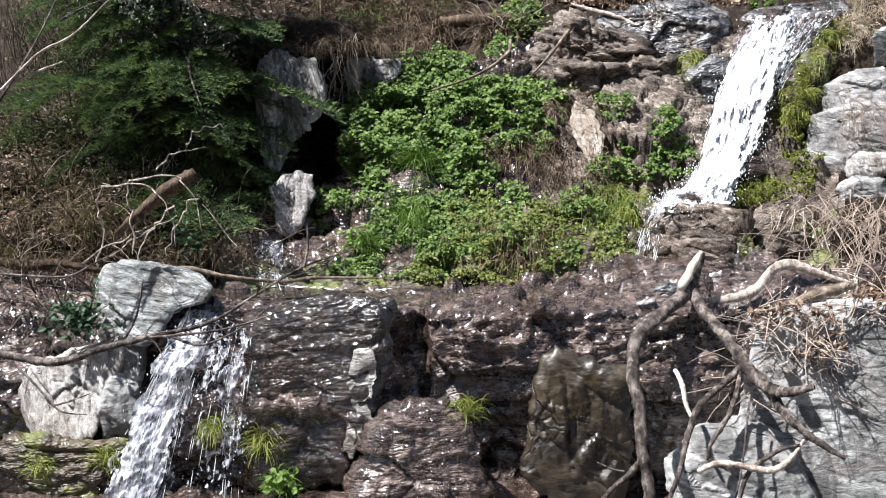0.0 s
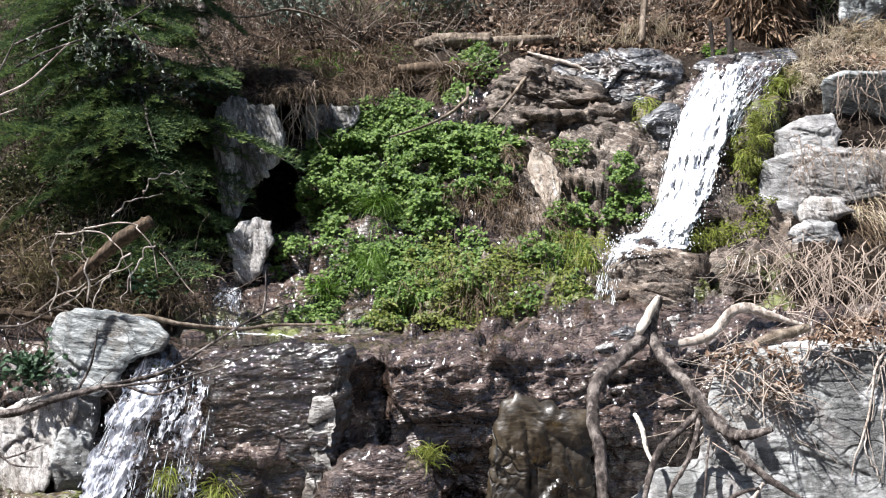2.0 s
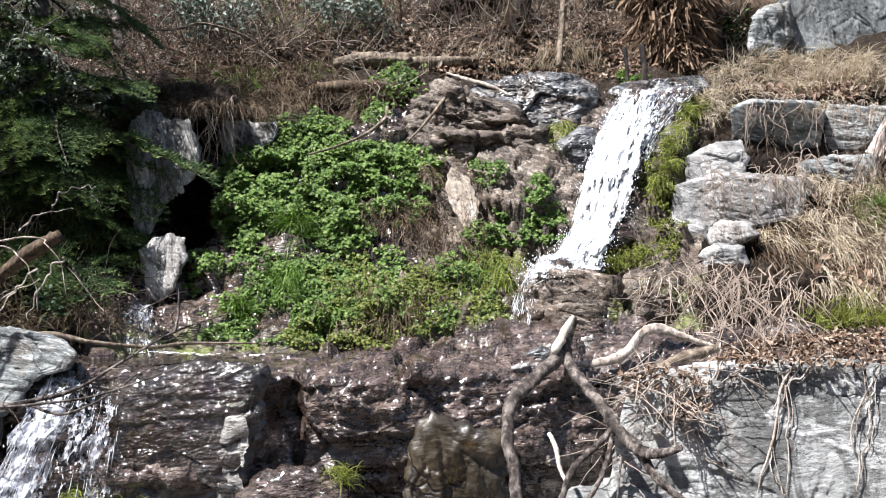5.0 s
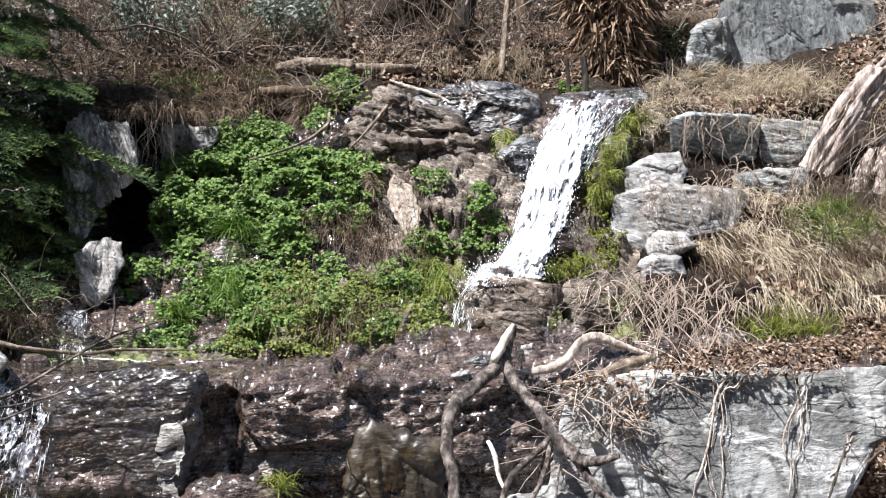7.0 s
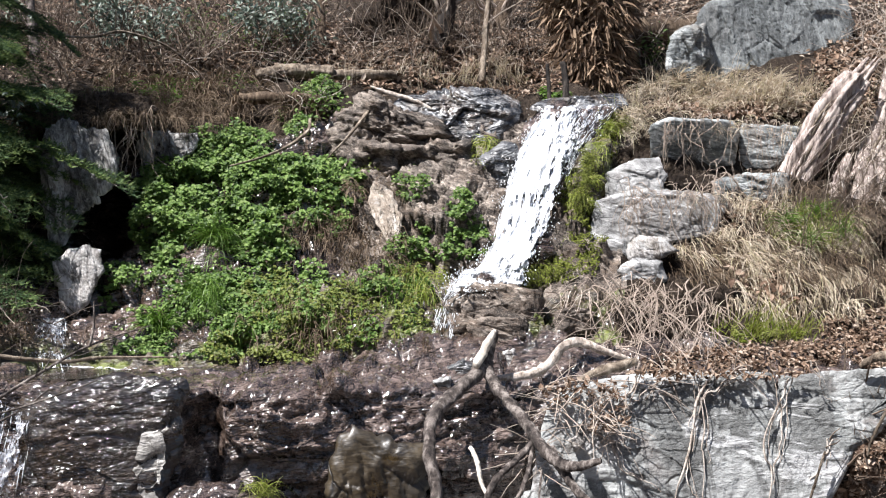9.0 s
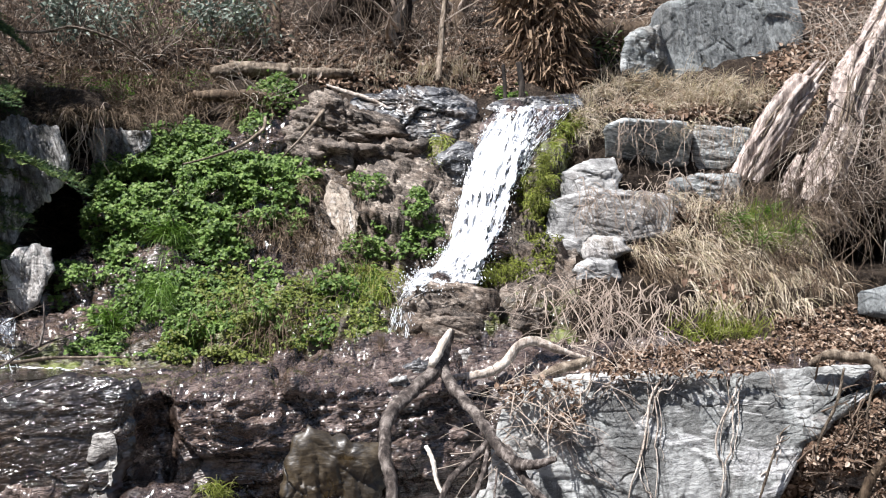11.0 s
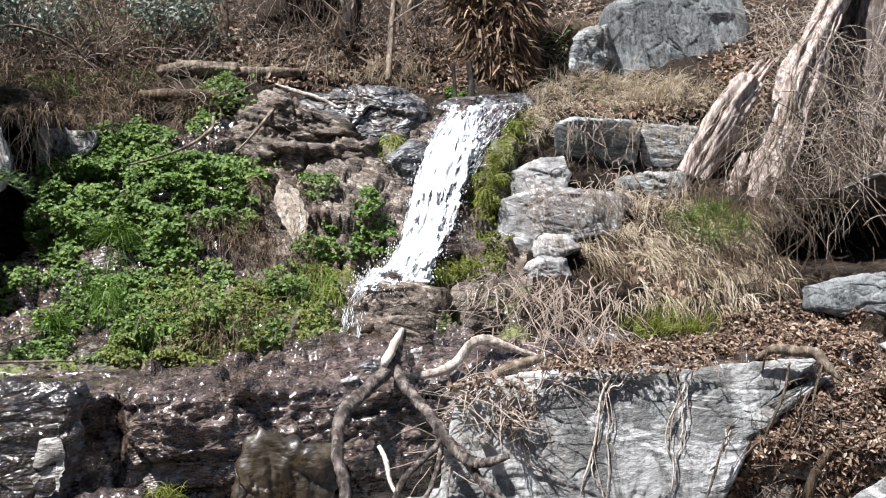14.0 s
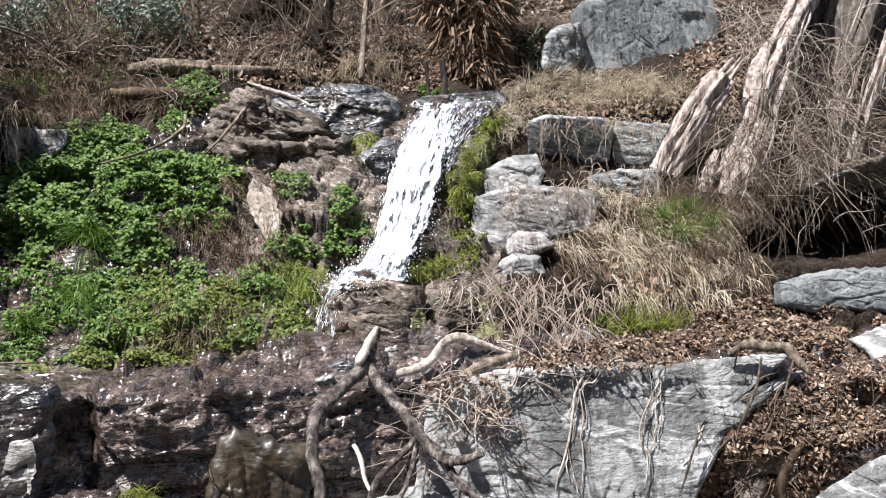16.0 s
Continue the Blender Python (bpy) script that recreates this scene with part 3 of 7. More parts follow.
rock("pale sunlit rock split by cracks beside the fall", "white", [(-3.41, 5.20, 0.46), (-3.34, 5.20, 0.59), (-3.25, 5.20, 0.62), (-3.04, 5.20, 0.70), (-2.74, 5.20, 0.79), (-2.75, 5.20, 0.63), (-2.84, 5.20, 0.43), (-2.89, 5.20, 0.29), (-2.95, 5.20, 0.18), (-3.17, 5.20, 0.14), (-3.31, 5.20, 0.19), (-3.39, 5.20, 0.32)], 0.7, 0.03, lean=0.3, turn=-0.15, seed=5, rough=0.035, jag=0.5, power=16, upright=True)
rock("mossy stained rock at the foot of the ledge", "mossy", [(-3.73, 5.10, 0.12), (-3.35, 5.10, 0.23), (-2.97, 5.10, 0.19), (-2.69, 5.10, 0.21), (-2.74, 5.10, -0.16), (-2.97, 5.10, -0.49), (-3.70, 5.10, -0.53)], 0.6, 0.1, seed=9)
# the lower ledge
rock("wet dark rock face of the lower ledge", "black", [(-2.08, 5.32, 0.87), (-1.80, 5.32, 0.96), (-1.42, 5.32, 0.98), (-1.22, 5.32, 0.92), (-1.24, 5.32, 0.69), (-1.34, 5.32, 0.35), (-1.50, 5.32, 0.03), (-1.83, 5.32, -0.14), (-2.12, 5.32, -0.15), (-2.12, 5.32, 0.43)], 0.7, 0.10, lean=0.10, seed=13, rough=0.045)
rock("low wet rock block with a grass clump on it", "wet", [(-1.36, 5.15, 0.27), (-1.23, 5.15, 0.41), (-0.93, 5.15, 0.49), (-0.77, 5.15, 0.28), (-0.71, 5.15, 0.05), (-0.74, 5.15, -0.28), (-1.10, 5.15, -0.42), (-1.53, 5.15, -0.32), (-1.46, 5.15, 0.08)], 0.7, 0.10, lean=0.2, seed=17, rough=0.05)
rock("umber-stained upright rock panel", "umber", [(-0.46, 5.34, 0.66), (-0.38, 5.34, 0.71), (-0.16, 5.34, 0.62), (0.01, 5.34, 0.60), (0.03, 5.34, 0.24), (-0.02, 5.34, -0.12), (-0.38, 5.34, -0.16), (-0.58, 5.34, -0.02), (-0.52, 5.34, 0.30)], 0.5, 0.06, turn=0.12, lean=0.12, seed=21, rough=0.045, power=9, jag=0.9, upright=True)
rock("grey lower rock under the fallen branch", "slab", [(0.18, 5.25, 0.17), (0.28, 5.25, 0.30), (0.57, 5.25, 0.40), (0.79, 5.25, 0.30), (0.93, 5.25, -0.07), (0.79, 5.25, -0.31), (0.24, 5.25, -0.33)], 0.7, 0.12, lean=0.25, seed=27, rough=0.035)
rock("big pale layered slab with a broad sunlit face", "slab", [(0.61, 5.50, 0.63), (0.66, 5.50, 0.81), (0.81, 5.50, 0.90), (1.02, 5.50, 0.94), (1.26, 5.50, 0.96), (1.57, 5.50, 0.97), (1.89, 5.50, 0.96), (1.92, 5.50, 0.81), (1.94, 5.50, 0.51), (1.95, 5.50, -0.10), (1.26, 5.50, -0.13), (0.58, 5.50, -0.10), (0.56, 5.50, 0.33)], 0.9, 0.03, lean=0.2, seed=31, rough=0.024, tilt=0.25, jag=0.15, power=16, name="rock_slab")
rock("blue-grey slab at the edge of the leafy ledge", "slab", [(1.91, 5.52, 0.95), (2.18, 5.52, 0.97), (2.44, 5.52, 0.98), (2.78, 5.52, 0.99), (2.88, 5.52, 0.92), (2.64, 5.52, 0.84), (2.45, 5.52, 0.76), (2.35, 5.52, 0.57), (2.25, 5.52, 0.35), (2.13, 5.52, 0.14), (1.92, 5.52, 0.16), (1.91, 5.52, 0.60)], 0.8, 0.03, lean=0.25, seed=33, rough=0.024, jag=0.3, power=14, name="rock_slab")
rock("grey rock showing through the leaf heap", "tan", [(2.36, 5.45, 0.42), (2.52, 5.45, 0.52), (2.79, 5.45, 0.47), (2.85, 5.45, 0.11), (2.68, 5.45, -0.07), (2.38, 5.45, 0.01)], 0.4, 0.05, lean=0.3, seed=38, rough=0.03)
rock("smooth pale rock standing close to the camera", "pale", [(1.60, 3.40, 0.42), (1.70, 3.40, 0.62), (1.76, 3.40, 0.70), (1.85, 3.40, 0.76), (1.96, 3.40, 0.82), (2.04, 3.40, 0.85), (2.25, 3.40, 0.93), (2.50, 3.40, 0.90), (2.62, 3.40, 0.40), (2.55, 3.40, -0.12), (1.75, 3.40, -0.12), (1.56, 3.40, 0.15)], 0.45, 0.02, lean=0.3, seed=37, rough=0.012, jag=0.15)
rock("grey ledge rock under the dark overhang", "great", [(3.19, 6.72, 1.34), (3.55, 6.72, 1.42), (4.10, 6.72, 1.44), (4.61, 6.72, 1.44), (4.65, 6.72, 1.07), (4.09, 6.72, 1.11), (3.50, 6.72, 1.13), (3.23, 6.72, 1.19)], 0.7, 0.06, lean=0.15, seed=41, rough=0.028)
rock("pale flat stone lying in leaf litter", "pale", [(3.35, 6.00, 1.01), (3.61, 6.00, 1.11), (3.88, 6.00, 1.07), (3.87, 6.00, 0.85), (3.57, 6.00, 0.83)], 0.5, 0.06, lean=0.8, seed=43, rough=0.03)
# the wall beside the green mat
rock("tall grey rock standing under the bank", "upright", [(-2.79, 7.50, 2.52), (-2.63, 7.50, 2.58), (-2.48, 7.50, 2.55), (-2.30, 7.50, 2.50), (-2.24, 7.50, 2.32), (-2.25, 7.50, 2.13), (-2.33, 7.50, 2.05), (-2.47, 7.50, 1.95), (-2.56, 7.50, 1.80), (-2.62, 7.50, 1.66), (-2.73, 7.50, 1.68), (-2.76, 7.50, 2.00), (-2.79, 7.50, 2.26)], 0.5, 0.02, lean=0.22, turn=0.1, seed=47, rough=0.06, jag=0.5, tilt=0.3, power=16, upright=True)
rock("white weathered rock standing upright", "white", [(-2.55, 7.10, 1.56), (-2.45, 7.10, 1.66), (-2.32, 7.10, 1.69), (-2.23, 7.10, 1.66), (-2.20, 7.10, 1.50), (-2.26, 7.10, 1.38), (-2.32, 7.10, 1.25), (-2.42, 7.10, 1.18), (-2.51, 7.10, 1.24), (-2.55, 7.10, 1.43)], 0.5, 0.05, lean=0.15, seed=49, rough=0.025, tilt=0.3, upright=True, jag=0.7)
rock("grey rock under hanging dry grass", "upright", [(-2.27, 8.20, 2.57), (-2.13, 8.20, 2.60), (-1.99, 8.20, 2.57), (-1.79, 8.20, 2.60), (-1.78, 8.20, 2.48), (-1.88, 8.20, 2.37), (-2.03, 8.20, 2.27), (-2.23, 8.20, 2.25), (-2.27, 8.20, 2.43)], 0.6, 0.03, lean=0.25, seed=51, rough=0.07, tilt=0.3, power=14, upright=True)
# rocks above the wall and beside the upper fall
rock("dark blue-grey rock shelf above the wall", "dark", [(-0.40, 8.67, 2.75), (-0.21, 8.67, 2.92), (0.08, 8.67, 2.98), (0.55, 8.67, 2.97), (0.84, 8.67, 2.90), (0.79, 8.67, 2.68), (0.55, 8.67, 2.51), (-0.02, 8.67, 2.56)], 0.8, 0.10, lean=0.6, seed=53, rough=0.075)
rock("dark layered overhanging rock", "tan", [(-0.68, 8.52, 2.80), (-0.44, 8.52, 2.92), (-0.18, 8.52, 2.85), (0.15, 8.52, 2.73), (0.19, 8.52, 2.57), (-0.21, 8.52, 2.54), (-0.44, 8.52, 2.50), (-0.68, 8.52, 2.31), (-0.78, 8.52, 2.59)], 0.7, 0.14, lean=0.2, seed=57, rough=0.11, jag=1.4)
rock("brown layered rock step in the wall", "tan", [(-0.18, 8.27, 2.43), (0.07, 8.27, 2.49), (0.39, 8.27, 2.52), (0.36, 8.27, 2.29), (0.26, 8.27, 2.04), (-0.02, 8.27, 2.02), (-0.20, 8.27, 2.15)], 0.6, 0.12, seed=59, rough=0.11, jag=1.4)
rock("grey broken rock with small plants in its cracks", "tan", [(-0.62, 8.12, 2.41), (-0.42, 8.12, 2.50), (-0.20, 8.12, 2.46), (-0.17, 8.12, 2.19), (-0.38, 8.12, 2.10), (-0.60, 8.12, 2.10)], 0.6, 0.10, seed=61, rough=0.11, jag=1.4)
rock("bare cream-coloured rock patch in the wall", "cream", [(-0.45, 7.62, 2.02), (-0.37, 7.62, 2.16), (-0.22, 7.62, 2.08), (-0.15, 7.62, 1.90), (-0.17, 7.62, 1.70), (-0.27, 7.62, 1.68), (-0.38, 7.62, 1.84)], 0.4, 0.02, lean=0.35, seed=63, rough=0.05, jag=1.2, power=12, upright=True)
rock("wet dark rock beside the upper waterfall", "dark", [(0.34, 8.12, 2.28), (0.61, 8.12, 2.50), (0.79, 8.12, 2.41), (0.65, 8.12, 2.05), (0.54, 8.12, 1.69), (0.30, 8.12, 1.78), (0.23, 8.12, 2.05)], 0.6, 0.08, seed=65, rough=0.05)
rock("black wet rock behind the falling water", "wet", [(0.62, 8.22, 2.10), (0.80, 8.22, 2.69), (1.02, 8.22, 2.79), (1.39, 8.22, 2.81), (1.52, 8.22, 2.74), (1.25, 8.22, 2.10), (1.02, 8.22, 1.47), (0.71, 8.22, 1.33), (0.44, 8.22, 1.42)], 0.8, 0.10, lean=0.42, seed=67, rough=0.05)
rock("dark wet rock lip at the crest of the fall", "dark", [(0.90, 8.75, 2.85), (1.04, 8.75, 2.94), (1.33, 8.75, 2.96), (1.72, 8.75, 2.98), (1.78, 8.75, 2.87), (1.53, 8.75, 2.78), (1.14, 8.75, 2.76)], 0.7, 0.05, lean=0.8, seed=68, rough=0.04)
rock("small black wet stone at the foot of the fall", "wet", [(0.74, 7.27, 1.64), (0.81, 7.27, 1.73), (0.91, 7.27, 1.72), (0.94, 7.27, 1.60), (0.83, 7.27, 1.53)], 0.3, 0.06, seed=69, rough=0.03, name="stone")
rock("mossy rock edge along the upper waterfall", "mossy", [(1.10, 7.92, 2.22), (1.27, 7.92, 2.48), (1.47, 7.92, 2.52), (1.42, 7.92, 2.09), (1.34, 7.92, 1.52), (1.16, 7.92, 1.39), (0.77, 7.92, 1.39), (0.94, 7.92, 1.65)], 0.7, 0.12, lean=0.35, seed=71, rough=0.06)
rock("brown rock below the pool of the upper fall", "tan", [(0.18, 6.67, 1.31), (0.28, 6.67, 1.40), (0.54, 6.67, 1.42), (0.79, 6.67, 1.35), (0.74, 6.67, 1.16), (0.50, 6.67, 1.05), (0.22, 6.67, 1.06), (0.15, 6.67, 1.16)], 0.6, 0.10, lean=0.2, seed=73, rough=0.06)
rock("small brown stone in the stream", "wet", [(0.32, 6.82, 1.42), (0.38, 6.82, 1.48), (0.47, 6.82, 1.45), (0.48, 6.82, 1.38), (0.36, 6.82, 1.36)], 0.25, 0.06, seed=75, rough=0.02, name="stone")
# stepped blocks to the right of the upper fall
STEP = dict(name="rock_block", group="stepped rock blocks", power=18, jag=0.35, rough=0.034)
rock("grey block with a dark undercut face", "blue", [(1.84, 8.30, 2.64), (1.97, 8.30, 2.71), (2.16, 8.30, 2.70), (2.50, 8.30, 2.69), (2.57, 8.30, 2.60), (2.55, 8.30, 2.33), (2.30, 8.30, 2.28), (1.96, 8.30, 2.30), (1.85, 8.30, 2.36)], 0.9, 0.05, lean=-0.6, seed=77, **STEP)
rock("grey squared block on the rock step", "blue", [(2.60, 8.42, 2.69), (2.83, 8.42, 2.68), (3.12, 8.42, 2.65), (3.15, 8.42, 2.42), (2.85, 8.42, 2.28), (2.60, 8.42, 2.29)], 0.8, 0.03, lean=0.1, seed=79, **STEP)
rock("pale slab stepping down beside the moss", "pale", [(1.42, 7.90, 2.23), (1.62, 7.90, 2.30), (1.83, 7.90, 2.36), (1.87, 7.90, 2.21), (1.83, 7.90, 2.05), (1.61, 7.90, 2.01), (1.41, 7.90, 1.98)], 0.9, 0.03, lean=0.4, turn=-0.1, seed=81, **STEP)
rock("long grey block veiled by hanging roots", "blue", [(2.22, 7.85, 2.16), (2.50, 7.85, 2.22), (2.82, 7.85, 2.23), (2.85, 7.85, 2.00), (2.49, 7.85, 1.90), (2.22, 7.85, 1.92)], 0.9, 0.03, lean=0.15, seed=83, **STEP)
rock("pale rock face behind a veil of dry roots", "pale", [(1.26, 7.65, 2.00), (1.50, 7.65, 2.07), (1.81, 7.65, 2.10), (2.19, 7.65, 2.06), (2.28, 7.65, 1.89), (2.18, 7.65, 1.73), (1.80, 7.65, 1.66), (1.45, 7.65, 1.64), (1.32, 7.65, 1.52), (1.25, 7.65, 1.70)], 0.9, 0.03, lean=0.2, seed=85, **STEP)
rock("grey foot of the rock steps above the roots", "pale", [(1.25, 7.50, 1.69), (1.47, 7.50, 1.71), (1.51, 7.50, 1.48), (1.43, 7.50, 1.36), (1.25, 7.50, 1.40)], 0.7, 0.04, seed=86, **STEP)
rock("rounded white stone on the bank", "white", [(1.43, 7.23, 1.66), (1.52, 7.23, 1.73), (1.72, 7.23, 1.72), (1.80, 7.23, 1.62), (1.66, 7.23, 1.56), (1.46, 7.23, 1.57)], 0.35, 0.07, lean=0.3, seed=87, rough=0.025, name="stone")
rock("pinkish grey stone above the root tangle", "pale", [(1.34, 7.03, 1.49), (1.44, 7.03, 1.57), (1.63, 7.03, 1.55), (1.67, 7.03, 1.41), (1.50, 7.03, 1.33), (1.36, 7.03, 1.37)], 0.4, 0.08, seed=89, rough=0.03, name="stone")
# on the slope above
rock("great blue-grey boulder on the slope above the fall", "great", [(2.56, 9.80, 3.62), (2.58, 9.80, 3.80), (2.68, 9.80, 3.98), (2.80, 9.80, 4.06), (3.23, 9.80, 4.15), (3.70, 9.80, 4.15), (4.07, 9.80, 4.12), (4.16, 9.80, 3.82), (4.10, 9.80, 3.50), (3.94, 9.80, 3.22), (3.13, 9.80, 3.16), (2.62, 9.80, 3.20)], 1.4, 0.03, lean=0.10, turn=0.05, seed=91, rough=0.03, name="boulder", power=16, jag=0.3, tilt=0.2, upright=True)
rock("pale rounded rock against the great boulder", "blue", [(2.28, 9.55, 3.30), (2.27, 9.55, 3.50), (2.33, 9.55, 3.64), (2.47, 9.55, 3.74), (2.66, 9.55, 3.78), (2.72, 9.55, 3.45), (2.50, 9.55, 3.22)], 0.6, 0.08, turn=0.2, seed=93, rough=0.045, name="boulder", jag=0.5, upright=True)
rock("overhanging earth bank above the grey rocks", "soil", [(-3.24, 8.00, 2.73), (-2.93, 8.00, 2.84), (-2.49, 8.00, 2.88), (-2.18, 8.00, 2.84), (-2.09, 8.00, 2.71), (-2.27, 8.00, 2.60), (-2.62, 8.00, 2.60), (-2.97, 8.00, 2.57), (-3.20, 8.00, 2.60)], 1.2, 0.10, lean=0.6, seed=94, rough=0.08, name="earth_bank")
rock("dark brown earthy mound on the slope", "soil", [(-0.93, 11.00, 3.60), (-0.88, 11.00, 3.92), (-0.67, 11.00, 4.16), (-0.37, 11.00, 4.35), (0.17, 11.00, 4.42), (0.31, 11.00, 4.06), (0.33, 11.00, 3.60), (-0.30, 11.00, 3.50)], 1.2, 0.35, seed=95, rough=0.22, name="earth_mound")
rock("dark overhanging rock on the bank", "umber", [(3.74, 7.50, 2.01), (4.11, 7.50, 2.18), (4.68, 7.50, 2.36), (5.16, 7.50, 2.36), (5.16, 7.50, 2.04), (4.49, 7.50, 2.05), (3.92, 7.50, 1.87)], 1.0, 0.15, lean=-0.6, seed=97, rough=0.05)


# ---- falling and standing water ----
def spread(pts, n):
    """n points along a broken line, evenly."""
    pts = [Vector(p) for p in pts]
    out = []
    for i in range(n):
        g = i / (n - 1) * (len(pts) - 1)
        j = min(int(g), len(pts) - 2)
        a, b, c, d = pts[max(j - 1, 0)], pts[j], pts[j + 1], pts[min(j + 2, len(pts) - 1)]
        t = g - j
        out.append(0.5 * (2 * b + (c - a) * t + (2 * a - 5 * b + 4 * c - d) * t * t + (3 * b - a - 3 * c + d) * t ** 3))
    return out


def waterfall(label, left, right, dense, fill, streaks, drops, wide=0.03, seed=1, sheet="veil", front="foam", grain=(8, 24, 60, 5, 15, 42)):
    """Water between a left and a right edge line: torn sheets, streaks and drops. dense spreads the streaks across; fill tells how much of the sheet is gone."""
    r = random.Random(seed)
    N = 40
    le, ri = spread(left, N), spread(right, N)

    def at(s, t):
        g = min(max(t, 0), 1) * (N - 1)
        j = min(int(g), N - 2)
        a = le[j].lerp(le[j + 1], g - j)
        b = ri[j].lerp(ri[j + 1], g - j)
        return a.lerp(b, s)

    def across():
        return dense(r.random())

    fall = holder("waterfall", at(0.5, 1.0), label, "waterfall")
    for layer in range(2):
        geo = Geo()
        across_n, down_n = 100, 230
        ids, verts, faces = {}, [], []
        k0 = seed * 7.3 + layer * 31.7

        def keep(s, t):
            edge = min(s, 1 - s) * 2
            h = 0.7 * noise.noise((s * grain[0] + k0, t * grain[3], k0)) + 0.75 * noise.noise((s * grain[1] + k0, t * grain[4], 3)) + 0.65 * noise.noise((s * grain[2], t * grain[5] + k0, 9))
            if layer == 0:
                return h > fill(s, t) - 0.45 - 0.35 * min(1, edge * 5)
            return h > fill(s, t) - 0.55 * min(1, edge * 4) + 0.2

        for i in range(down_n):
            t = i / (down_n - 1)
            for j in range(across_n):
                s = j / (across_n - 1)
                if keep(s, t):
                    for q in ((i, j), (i, j + 1), (i + 1, j), (i + 1, j + 1)):
                        if q not in ids:
                            tt, ss = q[0] / (down_n - 1), q[1] / (across_n - 1)
                            ss += 0.13 * noise.noise((ss * 2, tt * 7 + k0, 8)) + 0.03 * noise.noise((ss * 9, tt * 14 + k0, 2)) + 0.012 * noise.noise((ss * 40, tt * 50, k0))
                            p = at(ss, tt)
                            p.y -= 0.05 + 0.07 * layer * (0.4 + tt) + 0.06 * noise.noise((ss * 0.6 * grain[0] + k0, tt * 1.2 * grain[3], 1)) + 0.035 * noise.noise((ss * 0.7 * grain[1], tt * grain[4], k0)) + 0.014 * noise.noise((ss * grain[2], tt * grain[5], k0))
                            p.z += 0.012 * noise.noise((ss * 50 + 9, tt * 50, k0))
                            ids[q] = len(verts)
                            verts.append(p)
                    faces.append((ids[(i, j)], ids[(i + 1, j)], ids[(i + 1, j + 1)], ids[(i, j + 1)]))
        geo.add(verts, faces)
        part("torn_sheet", geo, front if layer else sheet, fall, "white torn sheet of falling water", kind="stuff")
    geo = Geo()
    for _ in range(streaks):
        s, t = across(), r.uniform(0, 0.97) ** 0.9
        ln = r.uniform(0.04, 0.18)
        w = r.uniform(0.004, 0.013) * wide / 0.03
        p = at(s, t) + Vector((r.gauss(0, 0.008), -r.uniform(0.0, 0.13) * (0.4 + t), 0))
        e = at(s, min(1, t + 0.06)) - at(s, t - 0.02)
        e = e.normalized() * ln
        sd = Vector((w, 0, 0))
        bk = Vector((0, -w, 0))
        m = p + e * 0.6
        geo.add([p, m - sd, m + bk, m + sd, p + e * 1.0, m - bk], [(0, 1, 2), (0, 2, 3), (1, 4, 2), (2, 4, 3), (0, 5, 1), (0, 3, 5), (1, 5, 4), (5, 3, 4)])
    part("spray_streak", geo, "foam", fall, kind="stuff")
    geo = Geo()
    for _ in range(drops):
        s, t = r.choice((r.gauss(-0.04, 0.07), r.uniform(-0.1, 1.1), r.gauss(1.0, 0.06))), r.uniform(0.05, 1)
        p = at(s, t) + Vector((r.gauss(0, 0.03), -r.uniform(0, 0.2), r.gauss(0, 0.03)))
        w = r.uniform(0.002, 0.0055)
        geo.add([p + Vector(v) * w for v in ((1, 0, 0), (-1, 0, 0), (0, 1, 0), (0, -1, 0), (0, 0, 1.6), (0, 0, -1.6))],
                [(0, 2, 4), (2, 1, 4), (1, 3, 4), (3, 0, 4), (2, 0, 5), (1, 2, 5), (3, 1, 5), (0, 3, 5)])
    part("spray_drop", geo, "foam", fall, kind="stuff")
    return fall


waterfall("white upper waterfall tumbling over a dark rock step",
          [(1.02, 8.60, 2.84), (0.82, 8.30, 2.52), (0.63, 7.90, 2.08), (0.50, 7.50, 1.69), (0.38, 7.20, 1.52), (0.25, 7.00, 1.43)],
          [(1.28, 8.55, 2.82), (1.16, 8.20, 2.51), (1.01, 7.80, 2.12), (0.88, 7.50, 1.77), (0.73, 7.20, 1.56), (0.66, 7.00, 1.40)],
          lambda a: a ** 1.25 * 0.95, lambda s, t: 0.10 - 0.22 * (1 - s) + 0.5 * max(0, s - 0.6) * (1.4 - t), 900, 800, 0.009, 4, "rush", "foam", (5, 12, 27, 5, 15, 34))
waterfall("white splash where the fall strikes the stones",
          [(0.29, 7.00, 1.50), (0.21, 6.90, 1.44), (0.14, 6.80, 1.36)], [(0.54, 7.00, 1.49), (0.50, 6.90, 1.41), (0.36, 6.80, 1.36)],
          lambda a: a, lambda s, t: -0.05 + 0.6 * t, 60, 200, 0.012, 5, "rush", "foam", (4, 9, 18, 3, 8, 16))
waterfall("thin water veil spilling beside the fall's crest",
          [(1.21, 8.55, 2.84), (1.02, 8.20, 2.46), (0.88, 7.90, 2.08)], [(1.64, 8.60, 2.86), (1.36, 8.30, 2.54), (1.14, 8.10, 2.23)],
          lambda a: a, lambda s, t: 0.55 + 0.2 * s, 200, 60, 0.014, 6)
